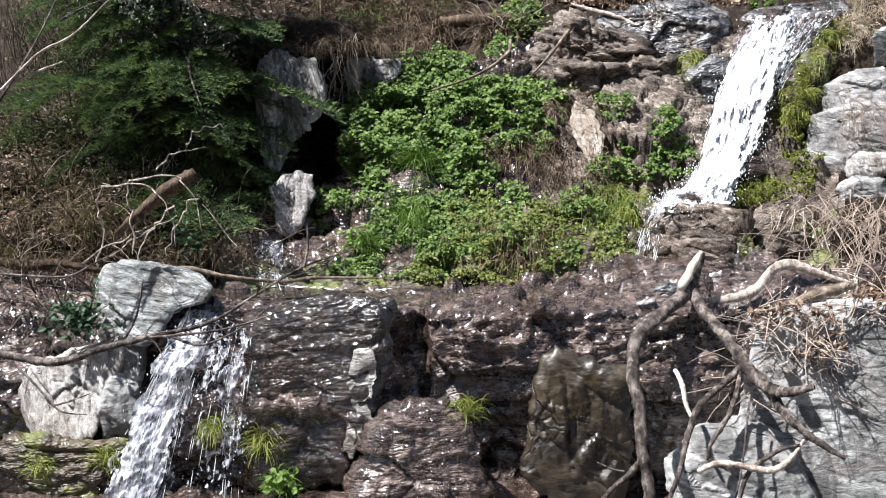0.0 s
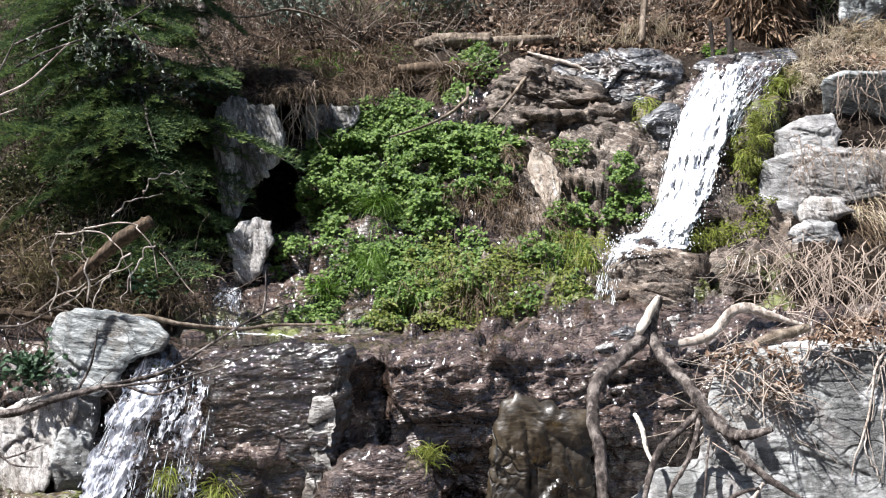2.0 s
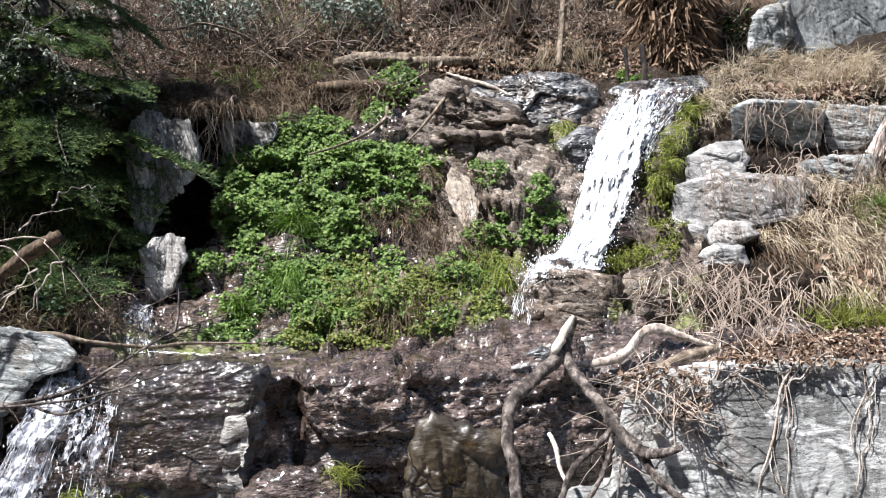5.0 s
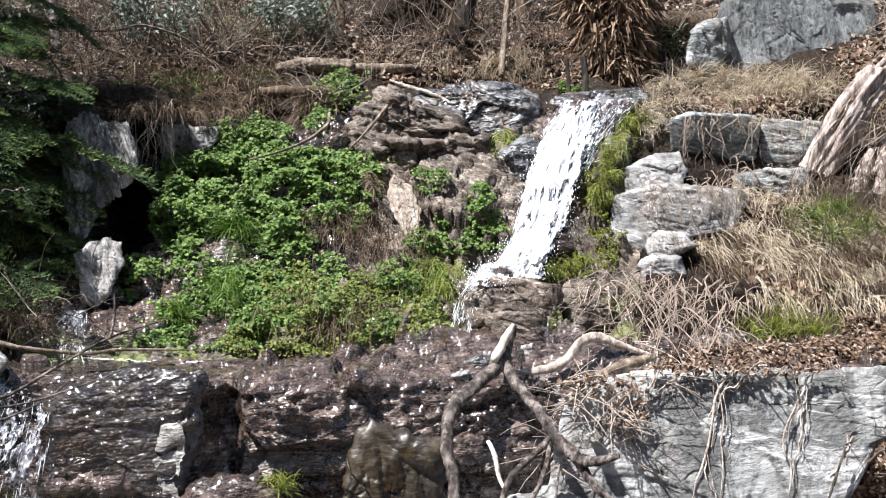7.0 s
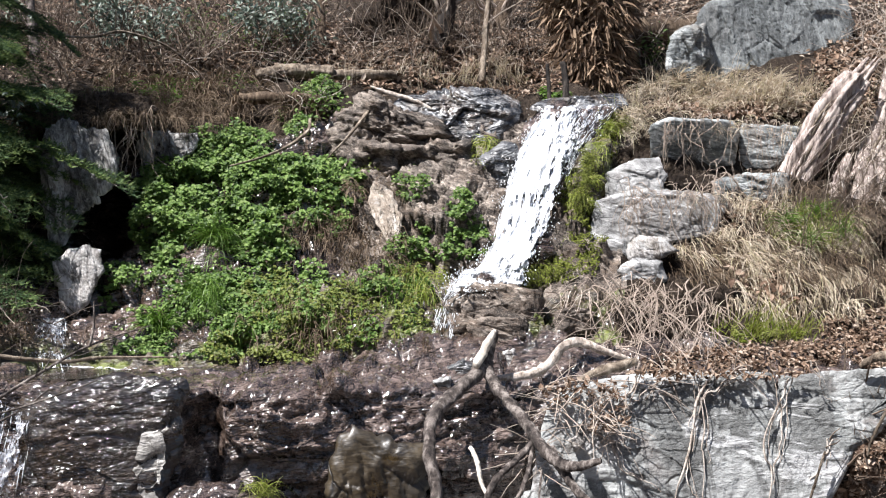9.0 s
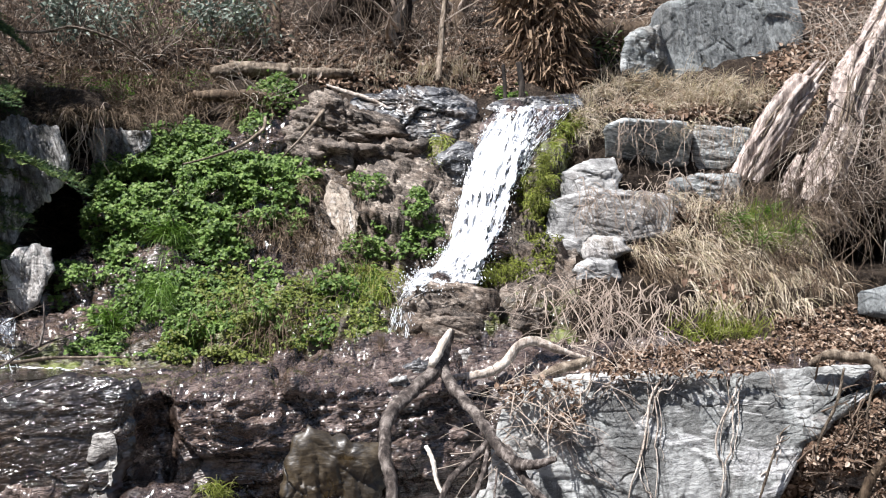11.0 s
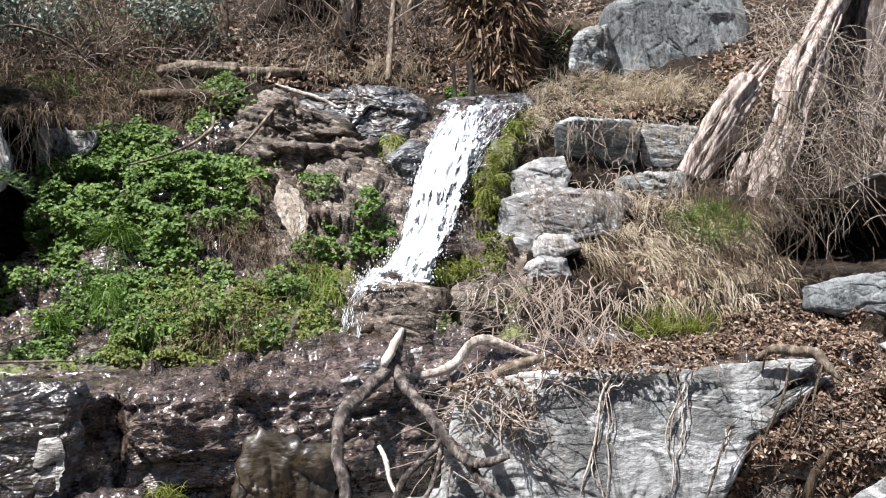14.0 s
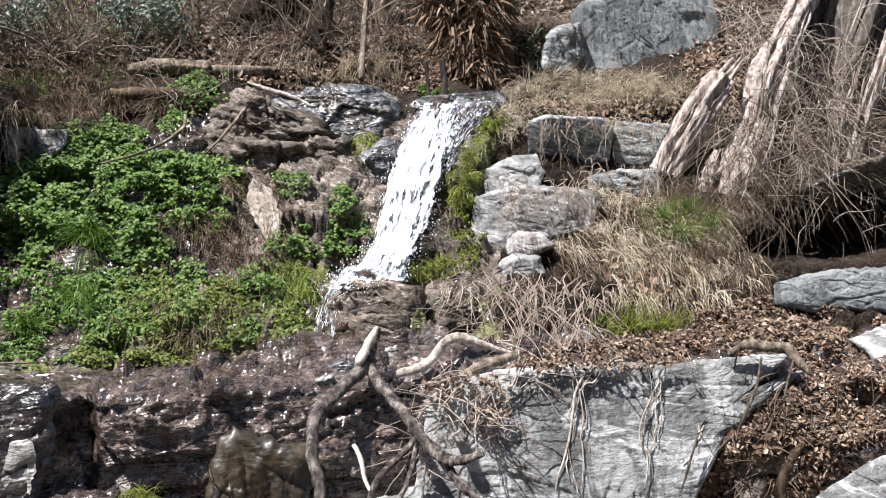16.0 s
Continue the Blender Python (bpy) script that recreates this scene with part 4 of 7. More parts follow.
waterfall("lower waterfall breaking into streaks over dark rock",
          [(-2.41, 5.42, 0.90), (-2.47, 5.33, 0.77), (-2.54, 5.24, 0.62), (-2.62, 5.15, 0.38), (-2.70, 5.08, 0.09), (-2.77, 5.00, -0.15)],
          [(-2.07, 5.45, 0.85), (-2.02, 5.34, 0.73), (-2.01, 5.24, 0.56), (-2.02, 5.18, 0.33), (-2.03, 5.14, 0.10), (-2.02, 5.08, -0.15)],
          lambda a: 0.62 * a ** 1.3 if a < 0.8 else 0.55 + 0.45 * (a - 0.8) / 0.2, lambda s, t: -0.42 + 1.32 * min(1, max(0, (s - 0.26) / 0.2)) - 0.16 * min(1, max(0, (s - 0.74) / 0.1)) + 0.1 * t, 260, 90, 0.007, 8, "veil", "mist", (6, 20, 44, 5, 16, 44))
waterfall("small trickle splashing down the end of the mossy wall",
          [(0.11, 6.85, 1.30), (0.06, 6.70, 1.16), (-0.01, 6.55, 1.03)], [(0.23, 6.85, 1.40), (0.19, 6.70, 1.20), (0.15, 6.55, 1.03)],
          lambda a: a, lambda s, t: 1.3, 70, 80, 0.010, 9)
waterfall("trickle running down beside the white rock",
          [(-2.53, 6.90, 1.19), (-2.53, 6.70, 1.07), (-2.49, 6.50, 0.96)], [(-2.38, 6.90, 1.19), (-2.31, 6.70, 1.05), (-2.20, 6.50, 0.95)],
          lambda a: a, lambda s, t: 0.65, 70, 60, 0.012, 10)


def pool(label, outline, z, depth=0.12):
    """A still pool: a thin body of water with an uneven rim."""
    geo = Geo()
    n = len(outline)
    top = [Vector((x, y, z)) for x, y in outline]
    geo.add(top + [p - Vector((0, 0, depth)) for p in top], [tuple(range(n)), tuple(range(2 * n - 1, n - 1, -1))]
            + [(i, n + i, n + (i + 1) % n, (i + 1) % n) for i in range(n)])
    return thing("water", geo, "water", label, "water", kind="structure", smooth=False)


pool("dark still pool behind the lip of the lower fall", [(-3.0, 5.62), (-2.4, 5.70), (-1.95, 5.98), (-1.65, 6.3), (-1.6, 6.7), (-2.2, 6.9), (-3.2, 6.6), (-3.3, 6.0)], 0.893)


def foam_line(pts, n, wide, seed):
    r = random.Random(seed)
    line = spread(pts, 60)
    geo = Geo()
    for _ in range(n):
        p = line[r.randrange(60)] + Vector((r.gauss(0, 0.02), r.gauss(0, wide), r.uniform(-0.012, 0.0)))
        w, h = r.uniform(0.006, 0.035), r.uniform(0.002, 0.007)
        geo.add([p + Vector(v) for v in ((-w, 0, 0), (0, -h * 1.4, 0), (w, 0, 0), (0, h * 1.4, 0), (0, 0, h))],
                [(0, 1, 4), (1, 2, 4), (2, 3, 4), (3, 0, 4)])
    return thing("foam", geo, "foam", "white foam floating on the pool", "foam", kind="stuff")


foam_line([(-3.14, 6.30, 0.91), (-2.56, 6.40, 0.92), (-2.08, 6.45, 0.91), (-1.51, 6.35, 0.90)], 170, 0.025, 3)


# ---- low plants on the wall ----
def patch_points(ovals, r, near=False):
    """Random places on the slope inside ovals given as (middle, half width, half height, how many); near: in the ovals' own depth."""
    for mid, rx, rz, n in ovals:
        mid = Vector(mid)
        for _ in range(n):
            a, d = r.uniform(0, 2 * math.pi), math.sqrt(r.random())
            d *= 1 + 0.25 * noise.noise((mid.x + 3 * math.cos(a), mid.z + 3 * math.sin(a), mid.y))
            p = mid + Vector((math.cos(a) * rx * d, 0, math.sin(a) * rz * d))
            p, nor = (p + Vector((0, 0.2 * (p.z - mid.z), 0)), Vector((0, -0.95, 0.3))) if near else slope_at(p)
            yield p, nor, d


def leaf_mat(name, label, mat, ovals, size, thick, seed, wide=0.9, upright=0.5, single=False, gap=-9):
    r = random.Random(seed)
    geo, leaves = Geo(), []
    for p, nor, d in patch_points([o[:3] + (int(o[3] * 1.45),) for o in ovals], r):
        out = (nor + Vector((0, -0.6, 0.3))).normalized()
        lump = 0.5 + 0.9 * noise.noise(p * 5.5 + Vector((seed, 0, 0)))
        if lump < 0.24 or noise.noise(p * 2.9 + Vector((0, seed, 4))) < gap:
            continue
        base = p + out * thick * max(0.05, lump) * r.uniform(0.5, 1.1) * (1.15 - d * 0.6)
        face = (out + Vector((0, 0, upright)) + 0.75 * Vector((r.gauss(0, 1), r.gauss(0, 1), r.gauss(0, 1))) * 0.6).normalized()
        way = Vector((r.gauss(0, 1), r.gauss(0, 0.5), r.gauss(-0.3, 0.8)))
        way = way - face * way.dot(face)
        one = Geo() if single and len(leaves) < 280 and d < 0.8 and r.random() < 0.2 else geo
        one.leaf(base, way, face, size * r.uniform(0.55, 1.25), wide * r.uniform(0.8, 1.1), 0.3, r.uniform(0.0, 0.35))
        if one is not geo:
            leaves.append(one)
    if not single:
        return thing(name, geo, mat, label, "plants", kind="stuff", smooth=False)
    t = holder(name, ovals[0][0], label, "plants")
    part("foliage", geo, mat, t, kind="stuff", smooth=False)
    for one in leaves:
        part("leaf", one, mat, t, smooth=False)
    return t


leaf_mat("leafy_mat", "thick bright green mat of round wet leaves", "cress", [
    ((-1.85, 7.90, 2.08), 0.36, 0.22, 3045), ((-1.37, 7.90, 2.11), 0.46, 0.24, 3856), ((-0.85, 7.90, 2.08), 0.38, 0.22, 2639), ((-1.65, 8.20, 2.35), 0.40, 0.14, 1624),
    ((-0.91, 7.70, 1.84), 0.36, 0.16, 1624), ((-1.97, 7.70, 1.77), 0.22, 0.26, 1421), ((-1.55, 7.70, 1.82), 0.34, 0.16, 1218), ((-1.59, 8.40, 2.53), 0.34, 0.09, 812),
    ((-1.18, 7.50, 1.65), 0.24, 0.16, 852), ((-0.90, 8.90, 2.98), 0.16, 0.12, 852), ((-1.08, 8.70, 2.73), 0.16, 0.16, 609)], 0.034, 0.22, 21, single=True, gap=-0.42)
leaf_mat("leafy_mat", "sparser green leaves over wet black rock", "cress", [
    ((-2.12, 7.20, 1.37), 0.20, 0.17, 771), ((-1.73, 6.90, 1.09), 0.30, 0.20, 1318), ((-1.39, 6.90, 1.15), 0.26, 0.26, 1318), ((-1.93, 6.80, 1.04), 0.20, 0.12, 609),
    ((0.19, 7.60, 1.75), 0.28, 0.20, 1421), ((-0.06, 7.50, 1.65), 0.22, 0.10, 609), ((-0.11, 8.20, 2.15), 0.14, 0.12, 324), ((-1.75, 7.30, 1.44), 0.2, 0.1, 324),
    ((0.27, 7.90, 1.97), 0.10, 0.10, 324)], 0.027, 0.14, 23, single=True, gap=-0.18)
leaf_mat("leafy_mat", "yellowish green leaves hanging low on the wall", "ivy", [
    ((-1.06, 7.00, 1.29), 0.34, 0.22, 1826), ((-0.92, 6.80, 1.04), 0.34, 0.16, 1421), ((-0.62, 6.90, 1.19), 0.26, 0.24, 1318), ((-1.16, 6.70, 0.98), 0.30, 0.10, 812),
    ((-0.17, 6.90, 1.26), 0.22, 0.22, 1014), ((-0.30, 8.40, 2.44), 0.10, 0.10, 182), ((-0.43, 8.30, 2.34), 0.14, 0.10, 182)], 0.023, 0.14, 25, single=True, gap=-0.2)
leaf_mat("leafy_mat", "mixed green leaves matted over the foot of the wall", "cress", [
    ((-1.72, 7.00, 1.28), 0.30, 0.22, 900), ((-1.32, 7.00, 1.25), 0.32, 0.26, 1300), ((-0.85, 7.00, 1.28), 0.36, 0.26, 1200), ((-0.20, 7.05, 1.36), 0.28, 0.18, 1100), ((-0.45, 6.95, 1.12), 0.40, 0.16, 700)], 0.030, 0.15, 24, gap=-0.25)
leaf_mat("leafy_mat", "bright young leaves along the top of the green mat", "cress", [
    ((-1.82, 8.05, 2.24), 0.36, 0.10, 1000), ((-1.30, 8.05, 2.27), 0.42, 0.12, 1200), ((-0.80, 8.00, 2.22), 0.36, 0.12, 900)], 0.036, 0.24, 26)
leaf_mat("moss", "yellow-green moss along the fall's edge", "moss", [
    ((1.20, 7.90, 2.08), 0.16, 0.30, 1500), ((1.20, 7.60, 1.69), 0.16, 0.24, 1100), ((1.40, 8.30, 2.47), 0.14, 0.18, 800), ((0.90, 7.20, 1.48), 0.24, 0.09, 800),
    ((-0.47, 6.90, 1.22), 0.2, 0.3, 700), ((0.46, 8.30, 2.36), 0.10, 0.08, 300), ((-2.20, 5.50, 0.81), 0.2, 0.05, 60)], 0.018, 0.10, 27, 0.7)
leaf_mat("moss", "green moss patches on the bank under the brush", "grass", [
    ((-2.25, 9.20, 3.08), 0.26, 0.12, 500), ((-2.73, 9.10, 3.06), 0.20, 0.10, 300), ((1.22, 9.60, 3.09), 0.14, 0.10, 300), ((-1.71, 9.30, 3.17), 0.2, 0.08, 120)], 0.03, 0.12, 28, 0.5)


def grass(name, label, mat, ovals, length, width, seed, droop=1.2, lift=0.5, out=0.05, group=""):
    """Blades rooted on the slope."""
    r = random.Random(seed)
    geo = Geo()
    for p, nor, d in patch_points(ovals, r):
        lump = noise.noise(p * 4.5 + Vector((seed, 0, 0)))
        if lump < -0.12:
            continue
        comb = noise.noise_vector(p * 2.2 + Vector((0, seed, 0)))
        way = nor * 0.7 + Vector((r.gauss(0, 0.4) + 0.6 * comb.x, r.gauss(-0.25, 0.35), lift + r.gauss(0, 0.35) + 0.5 * comb.z))
        ln = length * r.uniform(0.45, 1.2) * (0.8 + 1.3 * max(0, lump))
        geo.blade(p + nor * out * r.random(), way, (r.gauss(0, 1), r.gauss(0, 1), r.gauss(0, 1)), ln, width * r.uniform(0.6, 1.3), droop * r.uniform(0.5, 1.5), 4)
    return thing(name, geo, mat, label, "grass", group, "stuff", smooth=False)


def tuft(label, mat, at, n, length, width, seed, droop=1.3, lift=0.9, fan=0.7, off=0.05, group="grass clumps"):
    """One clump of grass, its blades fanning out from a root."""
    r = random.Random(seed)
    geo = Geo()
    p, nor = slope_at(at)
    p = Vector(at) if off is None else p + nor * off
    for _ in range(n):
        way = Vector((r.gauss(0, fan), r.gauss(-0.35, fan * 0.6), lift * r.uniform(0.3, 1.2)))
        geo.blade(p + Vector((r.gauss(0, 0.03), r.gauss(0, 0.015), r.gauss(0, 0.03))), way, (r.gauss(0, 1), r.gauss(0, 1), r.gauss(0, 1)),
                  length * r.uniform(0.5, 1.2), width * r.uniform(0.7, 1.3), droop * r.uniform(0.6, 1.5), 5)
    return thing("grass_clump", geo, mat, label, "grass", group, smooth=False)


tuft("long bright green grass clump hanging on the wall", "grass", (-1.51, 7.50, 1.69), 170, 0.30, 0.005, 31, 2.0, 0.7)
tuft("green grass clump low on the leafy wall", "grass", (-1.60, 7.10, 1.29), 110, 0.26, 0.005, 32, 2.2, 0.6)
tuft("green grass clump at the wall's wet foot", "grass", (-1.78, 6.80, 1.10), 110, 0.26, 0.008, 33, 1.8, 0.7)
tuft("hanging green grass at the end of the wall", "lime", (-0.09, 7.00, 1.41), 160, 0.30, 0.005, 34, 3.0, 0.2, fan=0.9)
tuft("small grass clump on a wet rock block", "lime", (-0.82, 5.20, 0.40), 130, 0.14, 0.0035, 35, 2.4, 0.8, off=None)
tuft("green leafy clump beside the lower fall", "lime", (-1.97, 5.25, 0.18), 190, 0.17, 0.006, 36, 2.4, 0.5, off=None)
tuft("green clump at the foot of the lower fall", "grass", (-1.85, 5.20, -0.04), 150, 0.15, 0.007, 37, 1.8, 0.8, off=None)
tuft("green clump growing between the streams of the fall", "lime", (-2.21, 5.15, 0.29), 110, 0.16, 0.004, 38, 3.0, 0.2, fan=0.3, off=None)
tuft("grass clump on the mossy rock", "lime", (-2.78, 5.05, 0.12), 130, 0.18, 0.004, 39, 2.0, 0.8, off=None)
tuft("small grass clump on the mossy rock", "lime", (-3.19, 5.05, 0.06), 90, 0.13, 0.004, 40, 1.8, 0.8, off=None)
tuft("bright lime grass beside the crest of the fall", "lime", (1.51, 8.50, 2.61), 220, 0.26, 0.007, 42, 2.2, 0.5)
tuft("lime grass overhanging the fall's mossy edge", "lime", (1.36, 8.20, 2.40), 160, 0.24, 0.007, 43, 2.4, 0.4)
tuft("yellow grass hanging on the rock step", "lime", (0.48, 8.20, 2.37), 110, 0.22, 0.006, 44, 2.8, 0.2, off=0.15)

for at in ((2.50, 7.15, 1.74), (2.70, 7.15, 1.80), (2.86, 7.15, 1.67), (2.61, 7.10, 1.60)):
    tuft("fresh green grass clump on the sunny bank", "grass", at, 70, 0.24, 0.005, int(at[0] * 100), 1.8, 0.8, off=0.10)
for at in ((2.19, 6.60, 1.06), (2.02, 6.60, 1.02), (2.40, 6.60, 1.05)):
    tuft("low yellow-green grass clump above the slab", "lime", at, 110, 0.10, 0.005, int(at[0] * 100), 1.6, 0.9, off=0.02)
tuft("pale dry grass clump on the upper ledge", "straw", (2.01, 9.20, 3.00), 110, 0.28, 0.005, 200, 1.8, 0.7)
tuft("pale dry grass clump on the upper ledge", "straw", (2.42, 9.40, 3.11), 110, 0.28, 0.005, 201, 1.8, 0.7)
tuft("pale dry grass clump on the upper ledge", "straw", (2.80, 9.30, 2.99), 110, 0.28, 0.005, 202, 1.8, 0.7)
tuft("pale dry grass clump on the upper ledge", "straw", (3.23, 9.50, 3.13), 110, 0.28, 0.005, 203, 1.8, 0.7)
tuft("pale dry grass clump on the upper ledge", "straw", (2.50, 8.95, 2.84), 110, 0.28, 0.005, 204, 1.8, 0.7)
tuft("pale dry grass clump on the upper ledge", "straw", (3.29, 9.10, 2.89), 110, 0.28, 0.005, 205, 1.8, 0.7)
tuft("pale dry grass clump on the upper ledge", "straw", (1.68, 8.80, 2.72), 110, 0.28, 0.005, 206, 1.8, 0.7)
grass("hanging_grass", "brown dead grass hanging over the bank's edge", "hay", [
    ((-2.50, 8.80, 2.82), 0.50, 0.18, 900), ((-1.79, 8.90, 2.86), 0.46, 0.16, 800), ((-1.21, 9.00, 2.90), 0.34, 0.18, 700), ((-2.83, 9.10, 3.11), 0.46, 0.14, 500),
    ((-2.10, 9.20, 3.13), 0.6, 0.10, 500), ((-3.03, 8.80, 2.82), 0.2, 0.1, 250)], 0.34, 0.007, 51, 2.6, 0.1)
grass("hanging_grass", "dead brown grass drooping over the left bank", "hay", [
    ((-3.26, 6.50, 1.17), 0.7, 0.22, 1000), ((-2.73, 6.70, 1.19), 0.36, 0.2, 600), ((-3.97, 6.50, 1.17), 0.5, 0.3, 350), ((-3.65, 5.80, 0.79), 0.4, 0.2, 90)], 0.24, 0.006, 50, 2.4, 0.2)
grass("hanging_grass", "dead stems hanging through the green mat", "hay", [
    ((-0.60, 7.50, 1.65), 0.42, 0.16, 900), ((-0.85, 6.90, 1.11), 0.5, 0.2, 300), ((-0.33, 7.20, 1.45), 0.3, 0.12, 300), ((-0.97, 7.50, 1.69), 0.12, 0.2, 160), ((-0.50, 6.70, 1.05), 0.3, 0.1, 150), ((-0.68, 6.70, 1.01), 0.5, 0.06, 200)], 0.2, 0.005, 52, 3.0, 0.1, out=0.12)
grass("hanging_grass", "green strands trailing through the leafy mat", "grass", [
    ((-1.39, 6.90, 1.15), 0.4, 0.25, 160), ((-0.85, 6.90, 1.15), 0.5, 0.2, 140), ((-0.24, 6.90, 1.22), 0.3, 0.25, 260), ((-1.33, 7.90, 2.08), 0.6, 0.3, 160)], 0.18, 0.005, 57, 3.0, 0.1, out=0.12)
grass("hanging_grass", "olive dead grass under the conifer's boughs", "olive", [
    ((-4.14, 6.80, 1.44), 0.5, 0.3, 900), ((-4.00, 6.40, 1.14), 0.45, 0.22, 600), ((-3.56, 6.60, 1.24), 0.4, 0.2, 350), ((-2.97, 6.30, 1.07), 0.35, 0.1, 200)], 0.22, 0.0045, 311, 2.2, 0.3, out=0.2)
grass("dry_grass", "pale dry grass on the ledge above the blocks", "straw", [
    ((2.13, 9.30, 2.99), 0.34, 0.14, 558), ((2.81, 9.50, 3.07), 0.50, 0.16, 806), ((3.37, 9.30, 2.96), 0.34, 0.14, 372), ((1.78, 8.80, 2.70), 0.16, 0.14, 248),
    ((2.44, 9.70, 3.26), 0.4, 0.08, 248)], 0.26, 0.0055, 53, 1.6, 0.15)

def bunches(label, mat, ovals, n, length, width, seed, droop=1.6, lean=(0.0, -0.8, -0.25), out=0.08):
    """Bunches of dead grass hanging down a bank, the blades of a bunch lying together."""
    r = random.Random(seed)
    geo = Geo()
    for p, nor, d in patch_points(ovals, r):
        comb = noise.noise_vector(p * 1.7 + Vector((0, seed, 0)))
        way = Vector(lean) + Vector((r.gauss(0, 0.28) + 0.7 * comb.x, r.gauss(0, 0.2), r.gauss(0, 0.22)))
        ln = length * r.uniform(0.45, 1.35)
        root = p + nor * out * r.uniform(0.2, 1.0)
        for _ in range(n):
            geo.blade(root + Vector((r.gauss(0, 0.035), r.gauss(0, 0.02), r.gauss(0, 0.02))), way + Vector((r.gauss(0, 0.22), r.gauss(0, 0.15), r.gauss(0, 0.18))),
                      (r.gauss(0, 1), r.gauss(0, 1), r.gauss(0, 1)), ln * r.uniform(0.5, 1.2), width * r.uniform(0.6, 1.3), droop * r.uniform(0.4, 1.3), 4)
    return thing("dry_grass", geo, mat, label, "grass", kind="stuff", smooth=False)


bunches("pale dry grass hanging in bunches down the sunny bank", "straw", [
    ((2.08, 7.30, 1.62), 0.34, 0.16, 40), ((2.56, 7.30, 1.66), 0.46, 0.24, 75), ((3.00, 7.30, 1.58), 0.40, 0.26, 50), ((2.27, 6.90, 1.30), 0.34, 0.18, 34),
    ((2.73, 6.90, 1.27), 0.36, 0.14, 30), ((2.18, 7.80, 1.93), 0.3, 0.06, 14)], 14, 0.24, 0.0042, 54)
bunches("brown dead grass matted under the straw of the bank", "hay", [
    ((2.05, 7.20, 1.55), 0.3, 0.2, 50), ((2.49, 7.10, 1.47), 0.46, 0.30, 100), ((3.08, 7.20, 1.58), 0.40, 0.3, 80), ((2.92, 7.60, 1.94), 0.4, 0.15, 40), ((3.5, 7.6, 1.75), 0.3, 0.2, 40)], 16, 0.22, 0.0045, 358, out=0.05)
grass("dry_grass", "greenish grass among the straw on the bank", "lime", [
    ((2.70, 7.40, 1.74), 0.30, 0.13, 520), ((2.95, 7.4, 1.62), 0.2, 0.1, 160), ((2.21, 6.50, 1.03), 0.34, 0.04, 260), ((1.99, 6.60, 1.06), 0.2, 0.04, 90)], 0.15, 0.0045, 55, 1.6, 0.5, out=0.12)
grass("dry_grass", "dry stalks over the leaf-strewn slope", "straw", [
    ((-0.02, 9.80, 3.28), 0.9, 0.12, 500), ((0.63, 9.80, 3.25), 0.5, 0.10, 300), ((4.01, 8.90, 2.78), 0.5, 0.3, 350), ((-3.31, 7.20, 1.68), 0.6, 0.3, 350)], 0.24, 0.006, 56, 1.2, 0.8)


def fringe(label, mat, line, tufts, n, length, width, seed, droop=3.0, lift=0.1):
    """Grass hanging in bunches over an edge."""
    r = random.Random(seed)
    geo = Geo()
    edge = spread(line, 80)
    for _ in range(tufts):
        p = edge[r.randrange(80)] + Vector((r.gauss(0, 0.03), r.gauss(0, 0.05), r.gauss(0, 0.035)))
        lean, ln = r.gauss(0, 0.8), length * r.uniform(0.35, 1.3)
        for _ in range(n):
            way = Vector((lean + r.gauss(0, 0.35), -0.7 + r.gauss(0, 0.2), lift + r.gauss(0, 0.25)))
            geo.blade(p + Vector((r.gauss(0, 0.02), r.gauss(0, 0.02), r.gauss(0, 0.02))), way, (r.gauss(0, 1), r.gauss(0, 1), r.gauss(0, 1)),
                      ln * r.uniform(0.5, 1.2), width * r.uniform(0.6, 1.3), droop * r.uniform(0.7, 1.4), 5)
    return thing("hanging_grass", geo, mat, label, "grass", kind="stuff", smooth=False)


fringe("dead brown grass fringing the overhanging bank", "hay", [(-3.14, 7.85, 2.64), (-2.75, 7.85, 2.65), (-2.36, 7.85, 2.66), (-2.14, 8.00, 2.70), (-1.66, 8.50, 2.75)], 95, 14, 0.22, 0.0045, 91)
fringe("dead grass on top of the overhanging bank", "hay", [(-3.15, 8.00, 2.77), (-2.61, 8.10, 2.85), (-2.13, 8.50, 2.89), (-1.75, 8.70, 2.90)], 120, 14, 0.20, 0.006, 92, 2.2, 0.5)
fringe("green grass on the overhanging bank", "grass", [(-2.69, 8.20, 2.89), (-2.43, 8.40, 2.93), (-2.08, 8.70, 2.97)], 22, 14, 0.14, 0.006, 93, 2.0, 0.5)
fringe("lime moss and grass along the fall's edge", "lime", [(1.51, 8.35, 2.64), (1.38, 8.12, 2.43), (1.26, 7.90, 2.21), (1.17, 7.72, 1.99), (1.14, 7.60, 1.77)], 40, 18, 0.13, 0.006, 94, 2.8, 0.3)
fringe("olive moss hanging beside the falling water", "moss", [(1.31, 8.00, 2.40), (1.19, 7.75, 2.07), (1.12, 7.55, 1.77), (1.16, 7.45, 1.54), (0.89, 7.15, 1.48), (0.68, 7.05, 1.46)], 110, 20, 0.09, 0.006, 95, 3.0, 0.2)
fringe("long bright green grass draping down the wall", "grass", [(-1.48, 7.50, 1.82), (-1.47, 7.30, 1.61), (-1.46, 7.00, 1.38), (-1.46, 6.80, 1.14)], 18, 14, 0.24, 0.005, 301, 3.0, 0.1)
